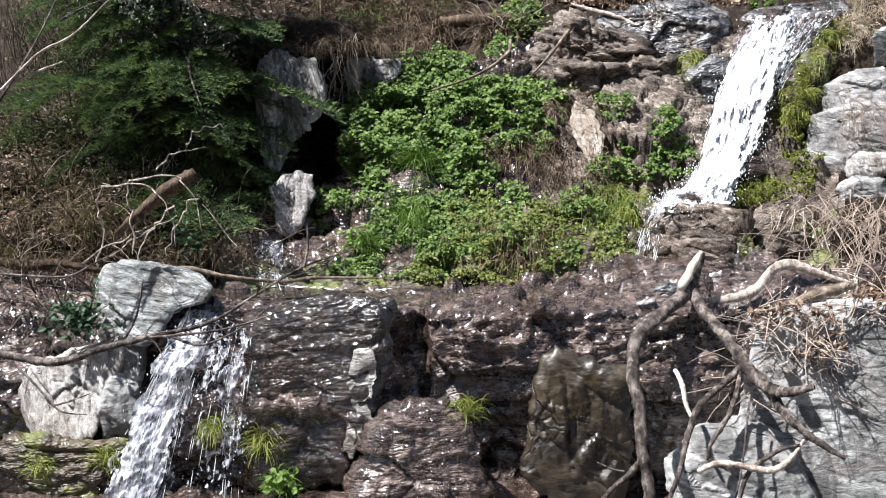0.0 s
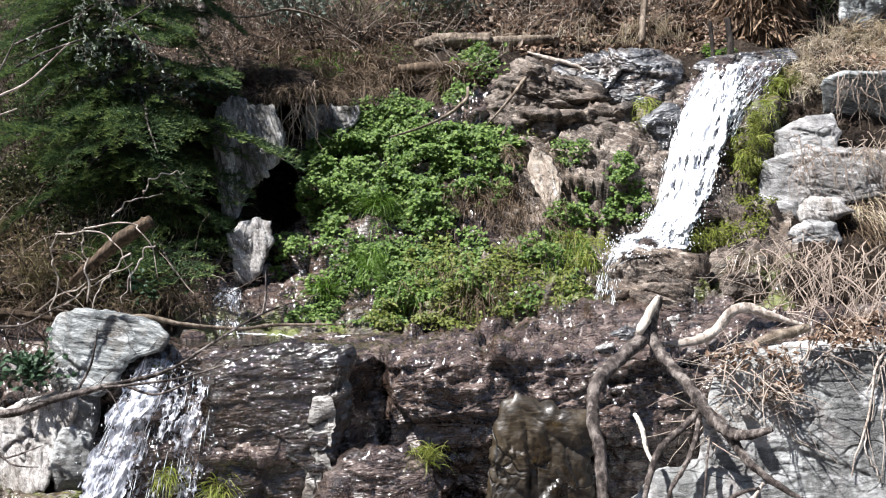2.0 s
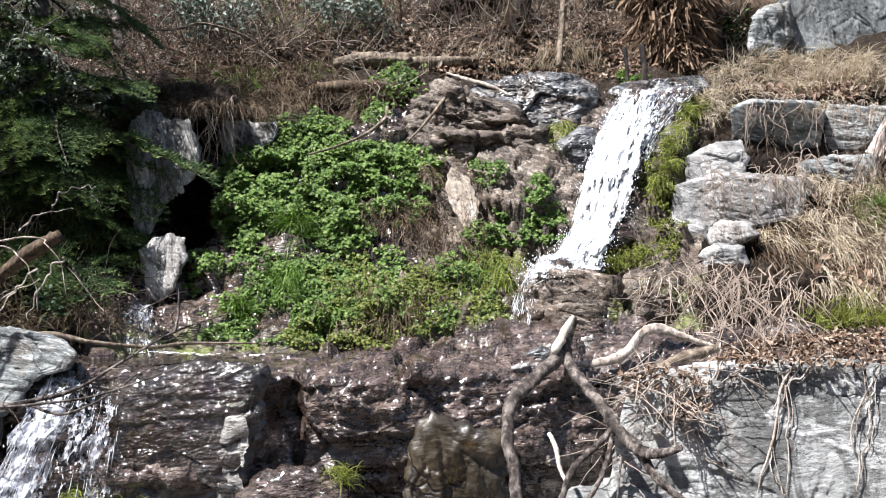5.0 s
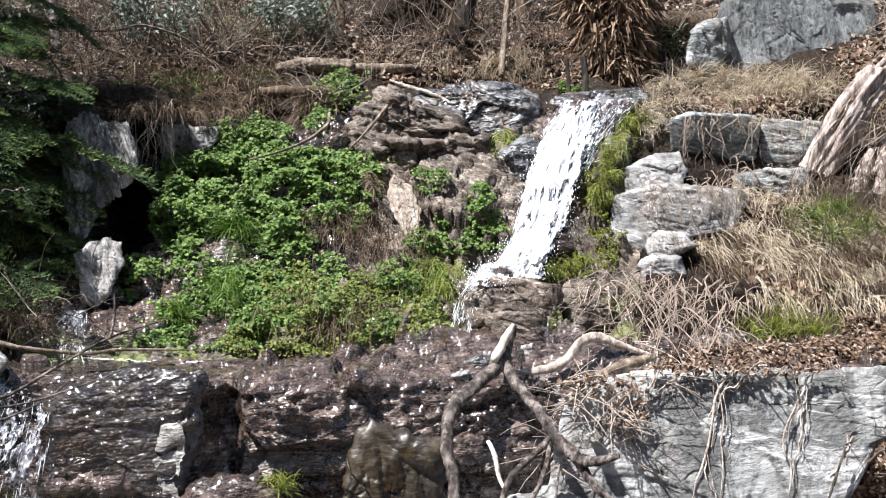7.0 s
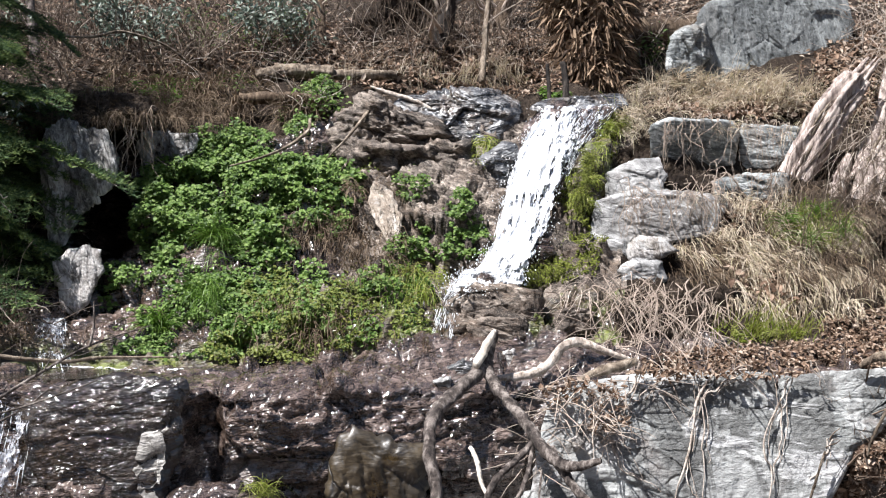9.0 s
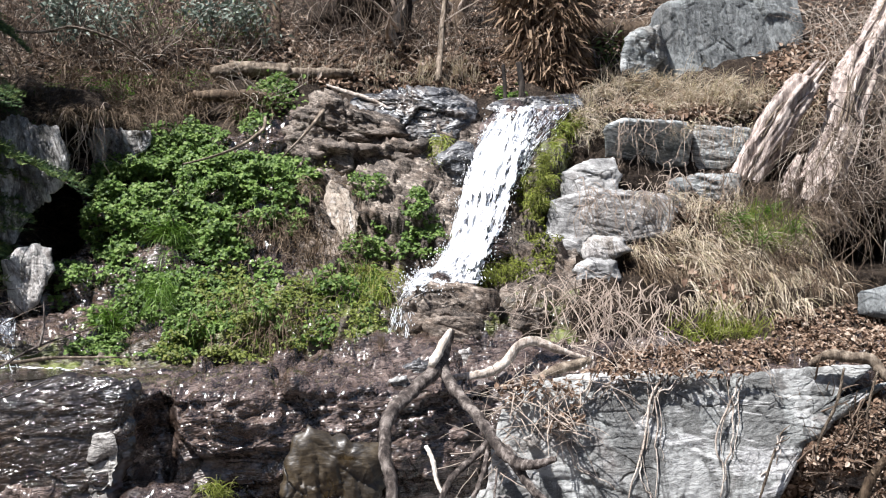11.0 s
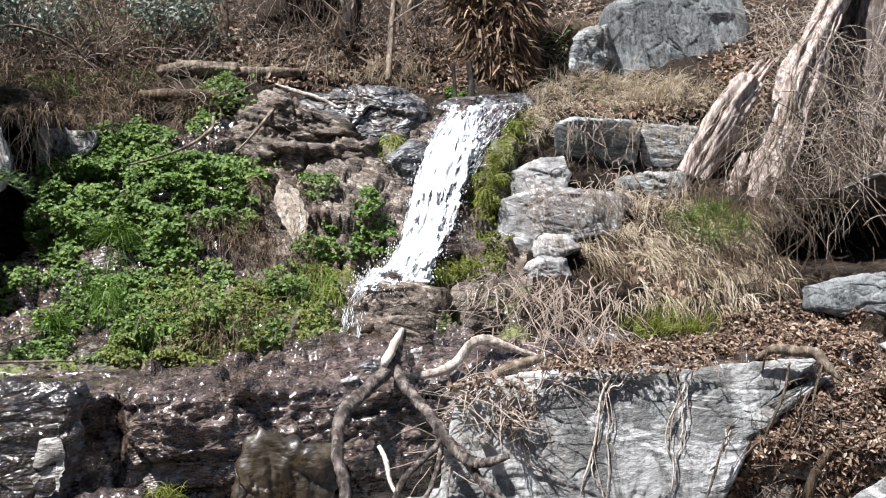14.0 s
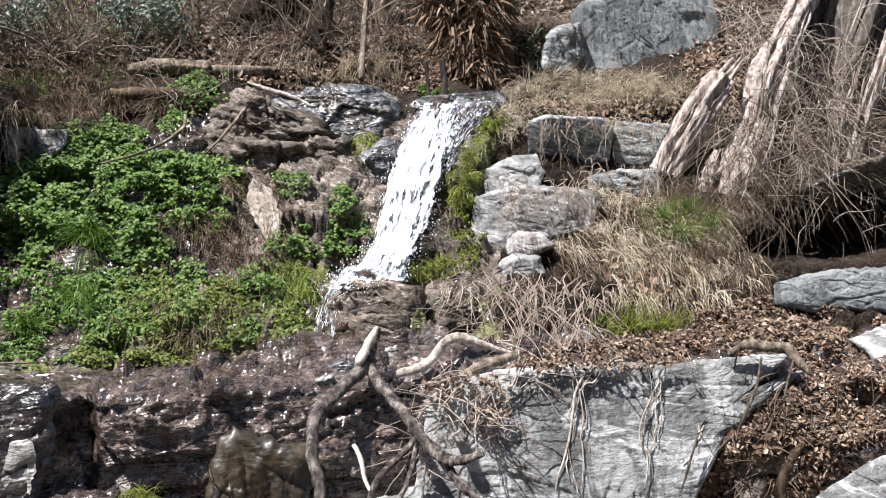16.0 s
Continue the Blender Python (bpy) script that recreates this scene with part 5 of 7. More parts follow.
fringe("yellow-green grass draping at the end of the wall", "lime", [(0.10, 7.10, 1.50), (0.02, 6.95, 1.37), (-0.07, 6.85, 1.22), (-0.17, 6.75, 1.08)], 22, 14, 0.2, 0.005, 302, 3.0, 0.1)
fringe("straw hanging from the upper rock step", "straw", [(1.52, 8.20, 2.51), (1.88, 8.40, 2.72), (2.47, 8.20, 2.67), (3.05, 8.30, 2.65)], 26, 12, 0.16, 0.0035, 96, 2.6, 0.0)
fringe("straw hanging over the lower rock steps", "straw", [(1.87, 7.60, 2.07), (2.33, 7.60, 2.00), (2.75, 7.60, 2.02)], 30, 12, 0.2, 0.0035, 97, 2.8, 0.0)

fringe("straw growing against the great boulder", "straw", [(2.17, 9.35, 3.21), (2.68, 9.40, 3.16), (3.19, 9.40, 3.08), (3.71, 9.40, 3.06)], 60, 14, 0.2, 0.005, 98, 1.2, 0.7)
fringe("brown stems hanging beside the cream rock", "hay", [(-0.63, 7.90, 2.08), (-0.41, 7.85, 2.12), (-0.10, 7.85, 2.08)], 18, 12, 0.18, 0.005, 99, 2.6, 0.1)


# ---- dead leaves ----
def litter(label, ovals, seed, size=0.044, deep=0.03, mat="litter", near=False, bare=0.0):
    r = random.Random(seed)
    geo = Geo()
    for p, nor, d in patch_points(ovals, r, near):
        if bare and noise.noise(p * 3.2 + Vector((seed, 0, 0))) + 0.5 * noise.noise(p * 9) < bare:
            continue
        face = (nor + Vector((0, -0.2, 0.3)) + 0.45 * Vector((r.gauss(0, 1), r.gauss(0, 1), r.gauss(0, 1)))).normalized()
        way = Vector((r.gauss(0, 1), r.gauss(0, 1), r.gauss(0, 1)))
        geo.leaf(p + nor * deep * r.random(), way - face * way.dot(face), face, size * r.uniform(0.5, 1.4), r.uniform(0.25, 0.6), r.uniform(0.05, 0.5), r.uniform(-0.25, 0.35))
    return thing("leaf_litter", geo, mat, label, "dead leaves", kind="stuff", smooth=False)


litter("brown dead leaves covering the right ledge", [
    ((2.28, 6.20, 0.97), 0.8, 0.07, 5737), ((2.96, 6.20, 0.99), 0.7, 0.12, 5737), ((3.30, 6.00, 0.94), 0.5, 0.2, 3037), ((1.57, 6.10, 0.93), 0.4, 0.06, 1350), ((3.06, 6.80, 1.12), 0.7, 0.1, 2025)], 61, 0.032, bare=-0.12)
litter("heap of dead leaves and sticks below the slab", [
    ((2.48, 5.50, 0.63), 0.42, 0.22, 5062), ((2.19, 5.40, 0.44), 0.34, 0.20, 3037), ((2.93, 5.50, 0.63), 0.46, 0.24, 5062), ((2.50, 5.30, 0.32), 0.5, 0.16, 2700)], 62, 0.034, 0.07, bare=-0.10)
litter("dead leaves scattered over the wooded slope", [
    ((-0.14, 10.20, 3.41), 1.3, 0.14, 1800), ((0.63, 9.80, 3.23), 0.8, 0.12, 1400), ((-2.94, 11.00, 3.91), 2.4, 0.5, 3600), ((1.43, 12.00, 4.25), 2.0, 0.5, 2800), ((5.05, 10.00, 3.48), 1.4, 0.6, 1800),
    ((-3.99, 7.00, 1.64), 0.9, 0.5, 2400), ((2.62, 9.20, 2.92), 0.7, 0.1, 600), ((2.22, 7.80, 1.91), 0.5, 0.1, 500)], 63)
litter("reddish dead leaves caught in the grass of the bank", [((2.34, 6.75, 1.31), 0.16, 0.09, 160), ((2.2, 6.75, 1.38), 0.2, 0.06, 60)], 65, 0.06, 0.1)
litter("dead leaves caught in the tangle under the branch", [((0.98, 5.475, 0.70), 0.11, 0.07, 70), ((0.86, 5.53, 0.86), 0.26, 0.06, 110), ((1.58, 5.55, 0.95), 0.5, 0.025, 220)], 64, 0.036, 0.03, near=True)


# ---- twigs, roots and brush ----
def tangle(name, label, mat, ovals, length, radius, seed, way=(0, -0.3, 0.2), loose=1.0, wild=0.8, sag=0.1, lift=0.05, bends=5, category="twigs", piece="", near=False):
    """Twigs or roots sprouting from the slope. piece: the name under which up to 300 of them are parts of their own."""
    global rng
    rng = random.Random(seed)
    geo, singles = Geo(), []
    for p, nor, d in patch_points(ovals, random.Random(seed + 500), near):
        one = Geo() if piece and len(singles) < 300 else geo
        w = Vector(way) + loose * rand_dir() + 0.3 * nor
        one.twig(p + nor * lift * rng.random(), w, length * rng.uniform(0.4, 1.4), radius * rng.uniform(0.35, 1.0) * rng.uniform(0.8, 1.9), bends, wild, sag)
        if one is not geo:
            singles.append(one)
    if not piece:
        return thing(name, geo, mat, label, category, kind="stuff")
    t = holder(name, ovals[0][0], label, category)
    for one in singles:
        part(piece, one, mat, t)
    if geo.v:
        part("small_" + piece, geo, mat, t, kind="stuff")
    return t


tangle("root_tangle", "tangle of pale dry roots spilling over the bank", "root", [
    ((1.37, 6.80, 1.27), 0.26, 0.14, 110), ((1.69, 6.70, 1.20), 0.30, 0.18, 130), ((1.43, 6.40, 1.00), 0.44, 0.08, 90), ((1.05, 6.90, 1.30), 0.2, 0.1, 40)], 0.42, 0.0032, 71,
    (-0.25, -0.6, -0.6), 0.8, 0.5, 0.22, 0.14, category="roots", piece="root")
def root_veil(label, line, n, length, radius, seed):
    """Fine roots hanging down over a rock face, each a part."""
    r = random.Random(seed)
    edge = spread(line, 60)
    t = holder("hanging_roots", line[0], label, "roots")
    for _ in range(n):
        p = edge[r.randrange(60)] + Vector((r.gauss(0, 0.02), r.gauss(0, 0.02), r.gauss(0, 0.05)))
        ln, sway = length * r.uniform(0.4, 1.3), r.gauss(0, 0.12)
        pts = [p + Vector((r.gauss(0, 0.02), 0.09, 0.0)), p]
        for k in range(1, 5):
            pts.append(p + Vector((sway * k / 4 + r.gauss(0, 0.018), r.gauss(-0.01, 0.012), -ln * k / 4)))
        geo = Geo()
        w = radius * r.uniform(0.5, 1.6)
        geo.tube(pts, [w, w, w * 0.4], 4, smooth=2, caps=False)
        part("root", geo, "root", t)
    return t


root_veil("pale fine roots hanging over the rock steps", [(1.47, 7.50, 2.04), (1.80, 7.50, 2.08), (2.19, 7.55, 2.06)], 70, 0.36, 0.0025, 172)
root_veil("thin roots hanging from the upper block", [(1.88, 8.20, 2.65), (2.33, 8.20, 2.67), (3.00, 8.30, 2.63)], 60, 0.34, 0.0023, 173)
root_veil("thin roots hanging over the long block", [(2.16, 7.75, 2.20), (2.51, 7.75, 2.21), (2.85, 7.75, 2.20)], 45, 0.3, 0.0023, 174)
root_veil("pale roots hanging under the dead grass", [(-2.38, 7.80, 2.62), (-2.23, 7.85, 2.60), (-2.12, 7.95, 2.64)], 30, 0.36, 0.003, 175)
tangle("twigs", "grey twigs and roots lying over the slab's edge", "twig", [
    ((0.81, 5.53, 0.84), 0.26, 0.09, 60), ((0.62, 5.40, 0.60), 0.18, 0.20, 26), ((0.96, 5.49, 0.70), 0.12, 0.12, 34), ((1.14, 5.55, 0.88), 0.2, 0.04, 22), ((1.59, 5.60, 0.94), 0.4, 0.03, 16)], 0.26, 0.0038, 73,
    (0.05, -0.06, -0.2), 0.9, 0.28, 0.08, 0.03, piece="twig", near=True)
tangle("twigs", "pale vines and twigs veiling the leaning trunks", "twig", [
    ((4.06, 8.10, 3.08), 0.45, 0.5, 130), ((4.17, 7.60, 2.41), 0.4, 0.35, 90), ((3.37, 7.70, 2.43), 0.3, 0.3, 50), ((4.66, 8.00, 3.21), 0.3, 0.4, 60)], 0.5, 0.0028, 83,
    (0, -0.2, -0.5), 0.9, 0.45, 0.12, 0.05, piece="vine", near=True)
tangle("twigs", "brown sticks in the leaf heap", "brush", [
    ((2.31, 5.40, 0.56), 0.4, 0.25, 120), ((2.73, 5.40, 0.59), 0.5, 0.3, 110), ((2.31, 5.70, 0.79), 0.3, 0.1, 30)], 0.24, 0.0045, 74, (0.3, -0.3, 0.3), 1.0, 0.4, 0.05, 0.12, piece="stick")
tangle("brush", "bare brown brush overgrowing the upper slope", "brush", [
    ((-2.89, 9.80, 3.55), 1.0, 0.36, 420), ((-1.84, 10.00, 3.65), 0.8, 0.34, 300), ((-3.55, 9.40, 3.37), 0.7, 0.4, 260), ((-0.50, 10.80, 3.87), 1.0, 0.4, 260), ((0.96, 10.50, 3.81), 0.9, 0.4, 220)], 0.42, 0.0042, 75,
    (0, -0.3, 0.7), 1.0, 0.6, 0.05, 0.2, category="brush")
tangle("brush", "pale bare twigs in front of the slope", "twig", [
    ((-2.77, 9.40, 3.37), 0.9, 0.3, 120), ((-1.77, 9.60, 3.35), 0.7, 0.2, 70), ((0.09, 10.00, 3.65), 1.0, 0.3, 110), ((-1.10, 8.90, 2.83), 0.2, 0.1, 40)], 0.45, 0.0034, 76,
    (0, -0.4, 0.6), 1.0, 0.5, 0.05, 0.2, category="brush")
tangle("brush", "grey thorny brush below the conifer", "twig", [
    ((-3.59, 7.00, 1.30), 0.5, 0.25, 34), ((-4.25, 7.00, 1.60), 0.5, 0.5, 26), ((-2.86, 6.80, 1.18), 0.4, 0.16, 26), ((-3.88, 6.20, 1.04), 0.4, 0.12, 16)], 0.36, 0.0026, 77,
    (0.2, -0.4, 0.4), 1.0, 0.45, 0.1, 0.2, category="brush", piece="twig")
# brush in the darker tones that carry the bank's shade
tangle("brush", "brush and roots toned dark for shade on the earthy bank", "damp", [
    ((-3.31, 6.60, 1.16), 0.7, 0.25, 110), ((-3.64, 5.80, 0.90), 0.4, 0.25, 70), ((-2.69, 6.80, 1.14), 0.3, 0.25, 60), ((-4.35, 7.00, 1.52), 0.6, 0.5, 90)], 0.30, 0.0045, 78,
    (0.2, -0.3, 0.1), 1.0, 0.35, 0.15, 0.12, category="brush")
tangle("brush", "reddish bare twigs growing over the sunny bank", "brush", [
    ((2.88, 7.50, 1.94), 0.4, 0.4, 60), ((3.25, 7.60, 2.07), 0.4, 0.4, 80), ((2.61, 7.20, 1.56), 0.35, 0.3, 60), ((3.04, 7.10, 1.45), 0.35, 0.3, 50)], 0.5, 0.0026, 79,
    (0.1, -0.6, 1.0), 0.6, 0.5, -0.02, 0.15, category="brush", piece="twig")
tangle("brush", "pale vines and twigs draped round the leaning trunks", "twig", [
    ((4.41, 8.30, 2.98), 0.6, 0.6, 300), ((4.08, 8.80, 3.21), 0.5, 0.5, 195), ((4.11, 7.50, 2.05), 0.5, 0.3, 195), ((3.46, 7.60, 2.06), 0.4, 0.3, 135), ((4.03, 7.20, 1.65), 0.4, 0.2, 90)], 0.5, 0.0028, 80,
    (0, -0.5, -0.5), 0.9, 0.42, 0.12, 0.6, category="brush", piece="twig")


tangle("brush", "pale fallen twigs strewn over the wooded slope", "twig", [
    ((-2.60, 10.20, 3.75), 1.6, 0.45, 420), ((-0.40, 10.40, 3.75), 1.3, 0.40, 420), ((1.30, 10.60, 3.85), 1.0, 0.42, 360), ((5.0, 9.8, 3.4), 0.9, 0.5, 160), ((-4.6, 8.6, 2.9), 0.9, 0.6, 60)], 0.40, 0.0026, 376,
    (0, -0.3, 0.1), 1.0, 0.35, 0.08, 0.15, category="brush")
tangle("brush", "thin dark bare stems standing over the slope", "brush", [
    ((-2.60, 9.80, 3.55), 1.3, 0.25, 130), ((-0.60, 10.20, 3.60), 1.1, 0.2, 90), ((1.0, 10.20, 3.60), 0.8, 0.2, 70), ((-5.0, 8.6, 2.6), 0.9, 0.7, 260)], 0.75, 0.0038, 377,
    (0, -0.2, 1.0), 0.35, 0.35, 0.0, 0.1, category="brush")
tangle("brush", "reddish brown twigs over the leaning trunks", "brush", [
    ((3.7, 7.6, 2.3), 0.4, 0.4, 120), ((4.3, 7.7, 2.7), 0.45, 0.5, 160), ((3.3, 7.5, 2.0), 0.3, 0.3, 80)], 0.45, 0.0026, 378, (0, -0.3, -0.2), 1.0, 0.5, 0.1, 0.1, category="brush", near=True)
tangle("brush", "grey twigs fallen beside the great boulder", "twig", [
    ((4.5, 9.7, 3.55), 0.6, 0.6, 260), ((2.3, 10.9, 4.1), 0.9, 0.35, 200)], 0.4, 0.0028, 381, (0, -0.3, -0.1), 1.0, 0.45, 0.1, 0.12, category="brush", near=True)
litter("dead leaves lying on the slope beside the boulder", [((4.5, 9.8, 3.5), 0.8, 0.6, 1800), ((2.3, 11.2, 4.2), 1.0, 0.4, 1500)], 382, 0.06, 0.05)
litter("pale dead leaves drifted over the wooded slope", [
    ((-2.6, 10.2, 3.75), 1.8, 0.45, 3200), ((-0.3, 10.2, 3.6), 1.3, 0.35, 3200), ((1.3, 10.4, 3.7), 1.0, 0.35, 2600), ((3.0, 9.3, 2.92), 0.9, 0.10, 900), ((4.6, 9.5, 3.2), 1.0, 0.5, 1600)], 379, 0.062, 0.05)


# ---- dead branches, logs, trunks ----
def limb_of(name, parent, pts, radii, mat, label="", sides=12, rough=0.22):
    geo = Geo()
    geo.tube(pts, [v * 0.92 for v in radii], max(sides, 14), 0.34, smooth=12, flute=0.22, grain=0.06)
    return part(name, geo, mat, parent, label)


def fallen_branch():
    b = holder("dead_branch", (0.33, 5.74, 0.92), "dark forked dead branch leaning on the ledge, its tip broken", "branch")
    limb_of("limb", b, [(0.35, 5.79, 0.99), (0.28, 5.66, 0.93), (0.14, 5.50, 0.84), (0.04, 5.28, 0.76), (0.02, 5.08, 0.63), (0.05, 4.98, 0.49), (0.06, 4.90, 0.31), (0.09, 4.86, 0.14), (0.11, 4.81, -0.04), (0.16, 4.78, -0.24)],
            [0.044, 0.042, 0.038, 0.040, 0.035, 0.033, 0.030, 0.030, 0.027, 0.023], "bark")
    limb_of("limb", b, [(0.34, 5.80, 0.98), (0.38, 5.63, 0.89), (0.46, 5.48, 0.80), (0.54, 5.33, 0.70), (0.61, 5.20, 0.60), (0.68, 5.13, 0.55), (0.76, 5.06, 0.55), (0.86, 5.00, 0.59)],
            [0.038, 0.035, 0.032, 0.033, 0.035, 0.032, 0.026, 0.015], "bark")
    geo = Geo()
    geo.tube([(0.30, 5.77, 0.94), (0.34, 5.81, 1.01), (0.37, 5.86, 1.08), (0.41, 5.90, 1.16)], [0.044, 0.047, 0.038, 0.021], 12, 0.35, smooth=4)
    stub = part("broken_stub", geo, "bark", b)
    geo = Geo()
    geo.tube([(0.28, 5.64, 0.99), (0.32, 5.74, 1.04), (0.36, 5.78, 1.11), (0.40, 5.82, 1.17)], [0.023, 0.030, 0.026, 0.009], 7, 0.5, smooth=4)
    part("splintered_wood", geo, "fresh", stub, "pale splintered wood where it broke")
    limb_of("limb", b, [(0.64, 5.23, 0.61), (0.68, 5.16, 0.53), (0.76, 5.06, 0.42), (0.88, 4.98, 0.33), (0.99, 4.93, 0.27)], [0.025, 0.027, 0.023, 0.018, 0.009], "bark")
    limb_of("limb", b, [(0.56, 5.28, 0.63), (0.46, 5.18, 0.56), (0.34, 5.08, 0.47), (0.28, 4.98, 0.35), (0.24, 4.90, 0.21), (0.19, 4.86, 0.08), (0.11, 4.78, -0.08)], [0.019, 0.019, 0.017, 0.017, 0.015, 0.012, 0.006], "bark", sides=9)
    limb_of("limb", b, [(0.55, 5.26, 0.61), (0.52, 5.16, 0.51), (0.46, 5.06, 0.40), (0.39, 5.00, 0.31), (0.37, 4.98, 0.23)], [0.013, 0.013, 0.012, 0.012, 0.008], "bark", sides=9)
    limb_of("limb", b, [(0.32, 4.88, 0.20), (0.41, 4.86, 0.25), (0.50, 4.84, 0.25), (0.65, 4.84, 0.23), (0.74, 4.86, 0.29), (0.80, 4.90, 0.36)], [0.012, 0.016, 0.016, 0.016, 0.012, 0.008], "driftwood", sides=8)
    limb_of("limb", b, [(0.06, 4.88, 0.25), (0.00, 4.86, 0.18), (-0.07, 4.83, 0.13), (-0.13, 4.78, 0.07)], [0.017, 0.017, 0.013, 0.012], "bark", sides=9)
    limb_of("twig", b, [(0.23, 5.23, 0.62), (0.26, 5.18, 0.56), (0.28, 5.13, 0.46), (0.31, 5.08, 0.40)], [0.011, 0.014, 0.012, 0.008], "fresh", "bleached broken twig", sides=7)
    limb_of("twig", b, [(0.59, 5.18, 0.51), (0.56, 5.08, 0.36), (0.53, 4.98, 0.20), (0.48, 4.88, 0.03)], [0.006, 0.006, 0.005, 0.004], "bark", sides=6)
    limb_of("twig", b, [(0.78, 4.88, 0.34), (0.68, 4.88, 0.31), (0.55, 4.86, 0.21), (0.50, 4.83, 0.08)], [0.008, 0.011, 0.011, 0.009], "bark", sides=7)
    limb_of("twig", b, [(-0.15, 4.88, 0.23), (-0.08, 4.88, 0.20), (-0.02, 4.88, 0.19)], [0.003, 0.004, 0.004], "bark", sides=5)
    return b


fallen_branch()


def stick(name, label, mat, pts, radii, category="branch", sides=10, rough=0.2, group=""):
    geo = Geo()
    geo.tube(pts, radii, sides, rough + 0.08, smooth=9, flute=0.3, grain=0.07)
    return thing(name, geo, mat, label, category, group)


stick("driftwood", "bleached crooked driftwood lying on the ledge", "driftwood", [(0.39, 5.85, 0.89), (0.57, 5.90, 0.90), (0.71, 5.95, 0.95), (0.81, 6.00, 1.06), (0.92, 6.05, 1.08), (1.05, 6.05, 1.03), (1.23, 6.05, 0.97)], [0.016, 0.023, 0.028, 0.028, 0.026, 0.023, 0.011])
stick("driftwood", "flat grey stick half buried in litter", "log", [(0.89, 5.85, 0.89), (1.02, 5.85, 0.93), (1.22, 5.90, 0.98)], [0.01, 0.03, 0.02])
stick("stick", "bent pale stick lying over the leafy edge", "log", [(2.38, 5.57, 0.98), (2.48, 5.55, 1.03), (2.60, 5.53, 1.02), (2.71, 5.51, 1.01), (2.75, 5.47, 0.94), (2.82, 5.43, 0.86)], [0.012, 0.026, 0.03, 0.03, 0.026, 0.01])
stick("fallen_log", "weathered fallen log lying across the slope", "log", [(-1.56, 9.60, 3.28), (-1.38, 9.60, 3.31), (-1.20, 9.60, 3.32), (-0.84, 9.60, 3.31)], [0.05, 0.066, 0.068, 0.06], "log", 16)
stick("fallen_log", "thinner grey log lying end to end with another", "log", [(-0.90, 9.66, 3.30), (-0.59, 9.66, 3.30), (-0.25, 9.66, 3.30)], [0.045, 0.05, 0.035], "log", 12)
stick("fallen_log", "old log buried in the dead grass of the bank", "rotten", [(-1.62, 9.05, 2.98), (-1.2, 9.05, 2.99), (-0.9, 9.05, 2.97)], [0.05, 0.055, 0.04], "log", 12)
stick("fallen_log", "dark rotting log behind the tree fern", "rotten", [(2.08, 10.90, 3.89), (2.38, 10.90, 3.98), (3.07, 11.00, 4.03), (3.74, 11.00, 4.16)], [0.14, 0.15, 0.15, 0.12], "log", 14)
stick("dead_branch", "thin pale branch lying on the rock shelf", "driftwood", [(-0.46, 8.80, 3.05), (-0.28, 8.75, 2.98), (-0.07, 8.70, 2.91), (0.10, 8.65, 2.81)], [0.01, 0.017, 0.017, 0.01])
stick("dead_branch", "thin branch propped against the wall", "log", [(-0.33, 8.60, 2.94), (-0.44, 8.50, 2.82), (-0.57, 8.30, 2.61), (-0.76, 8.10, 2.37)], [0.012, 0.014, 0.012, 0.006])
stick("dead_branch", "curved branch with a pale tip over the green mat", "log", [(-0.92, 8.30, 2.70), (-0.93, 8.20, 2.59), (-1.08, 8.05, 2.45), (-1.29, 7.95, 2.35), (-1.50, 7.90, 2.29)], [0.013, 0.014, 0.013, 0.01, 0.005])
stick("dead_branch", "rotten branch stub under the conifer", "rotten", [(-2.73, 6.20, 1.66), (-2.91, 6.20, 1.57), (-3.11, 6.20, 1.42), (-3.29, 6.20, 1.28)], [0.045, 0.05, 0.04, 0.02])
stick("dead_branch", "long thin branch lying along the pool", "log", [(-2.91, 5.70, 1.09), (-2.60, 5.75, 1.09), (-2.38, 5.80, 1.04), (-2.06, 5.90, 1.00), (-1.88, 6.00, 1.01), (-1.47, 6.10, 1.00)], [0.01, 0.014, 0.012, 0.01, 0.008, 0.004])
stick("dead_branch", "long bare branch leaning over the bank's brush", "log", [(-3.46, 8.30, 3.52), (-3.28, 8.40, 3.58), (-3.12, 8.50, 3.52), (-2.96, 8.60, 3.44), (-2.77, 8.70, 3.46), (-2.57, 8.80, 3.52), (-2.27, 9.00, 3.45), (-2.11, 9.20, 3.33)], [0.004, 0.008, 0.010, 0.011, 0.011, 0.008])
for label, mat, pts, radii in (
        ("thick brown root crossing the earthy bank", "rotten", [(-3.98, 5.90, 1.13), (-3.74, 5.90, 1.10), (-3.51, 5.90, 1.11), (-3.26, 5.95, 1.06)], [0.03, 0.035, 0.03, 0.015]),
        ("dark root bending out of the bank", "rotten", [(-3.87, 5.70, 0.52), (-3.68, 5.70, 0.62), (-3.52, 5.70, 0.68), (-3.40, 5.75, 0.70)], [0.03, 0.028, 0.02, 0.012])):
    stick("root", label, mat, pts, radii, "root", 9, 0.4)
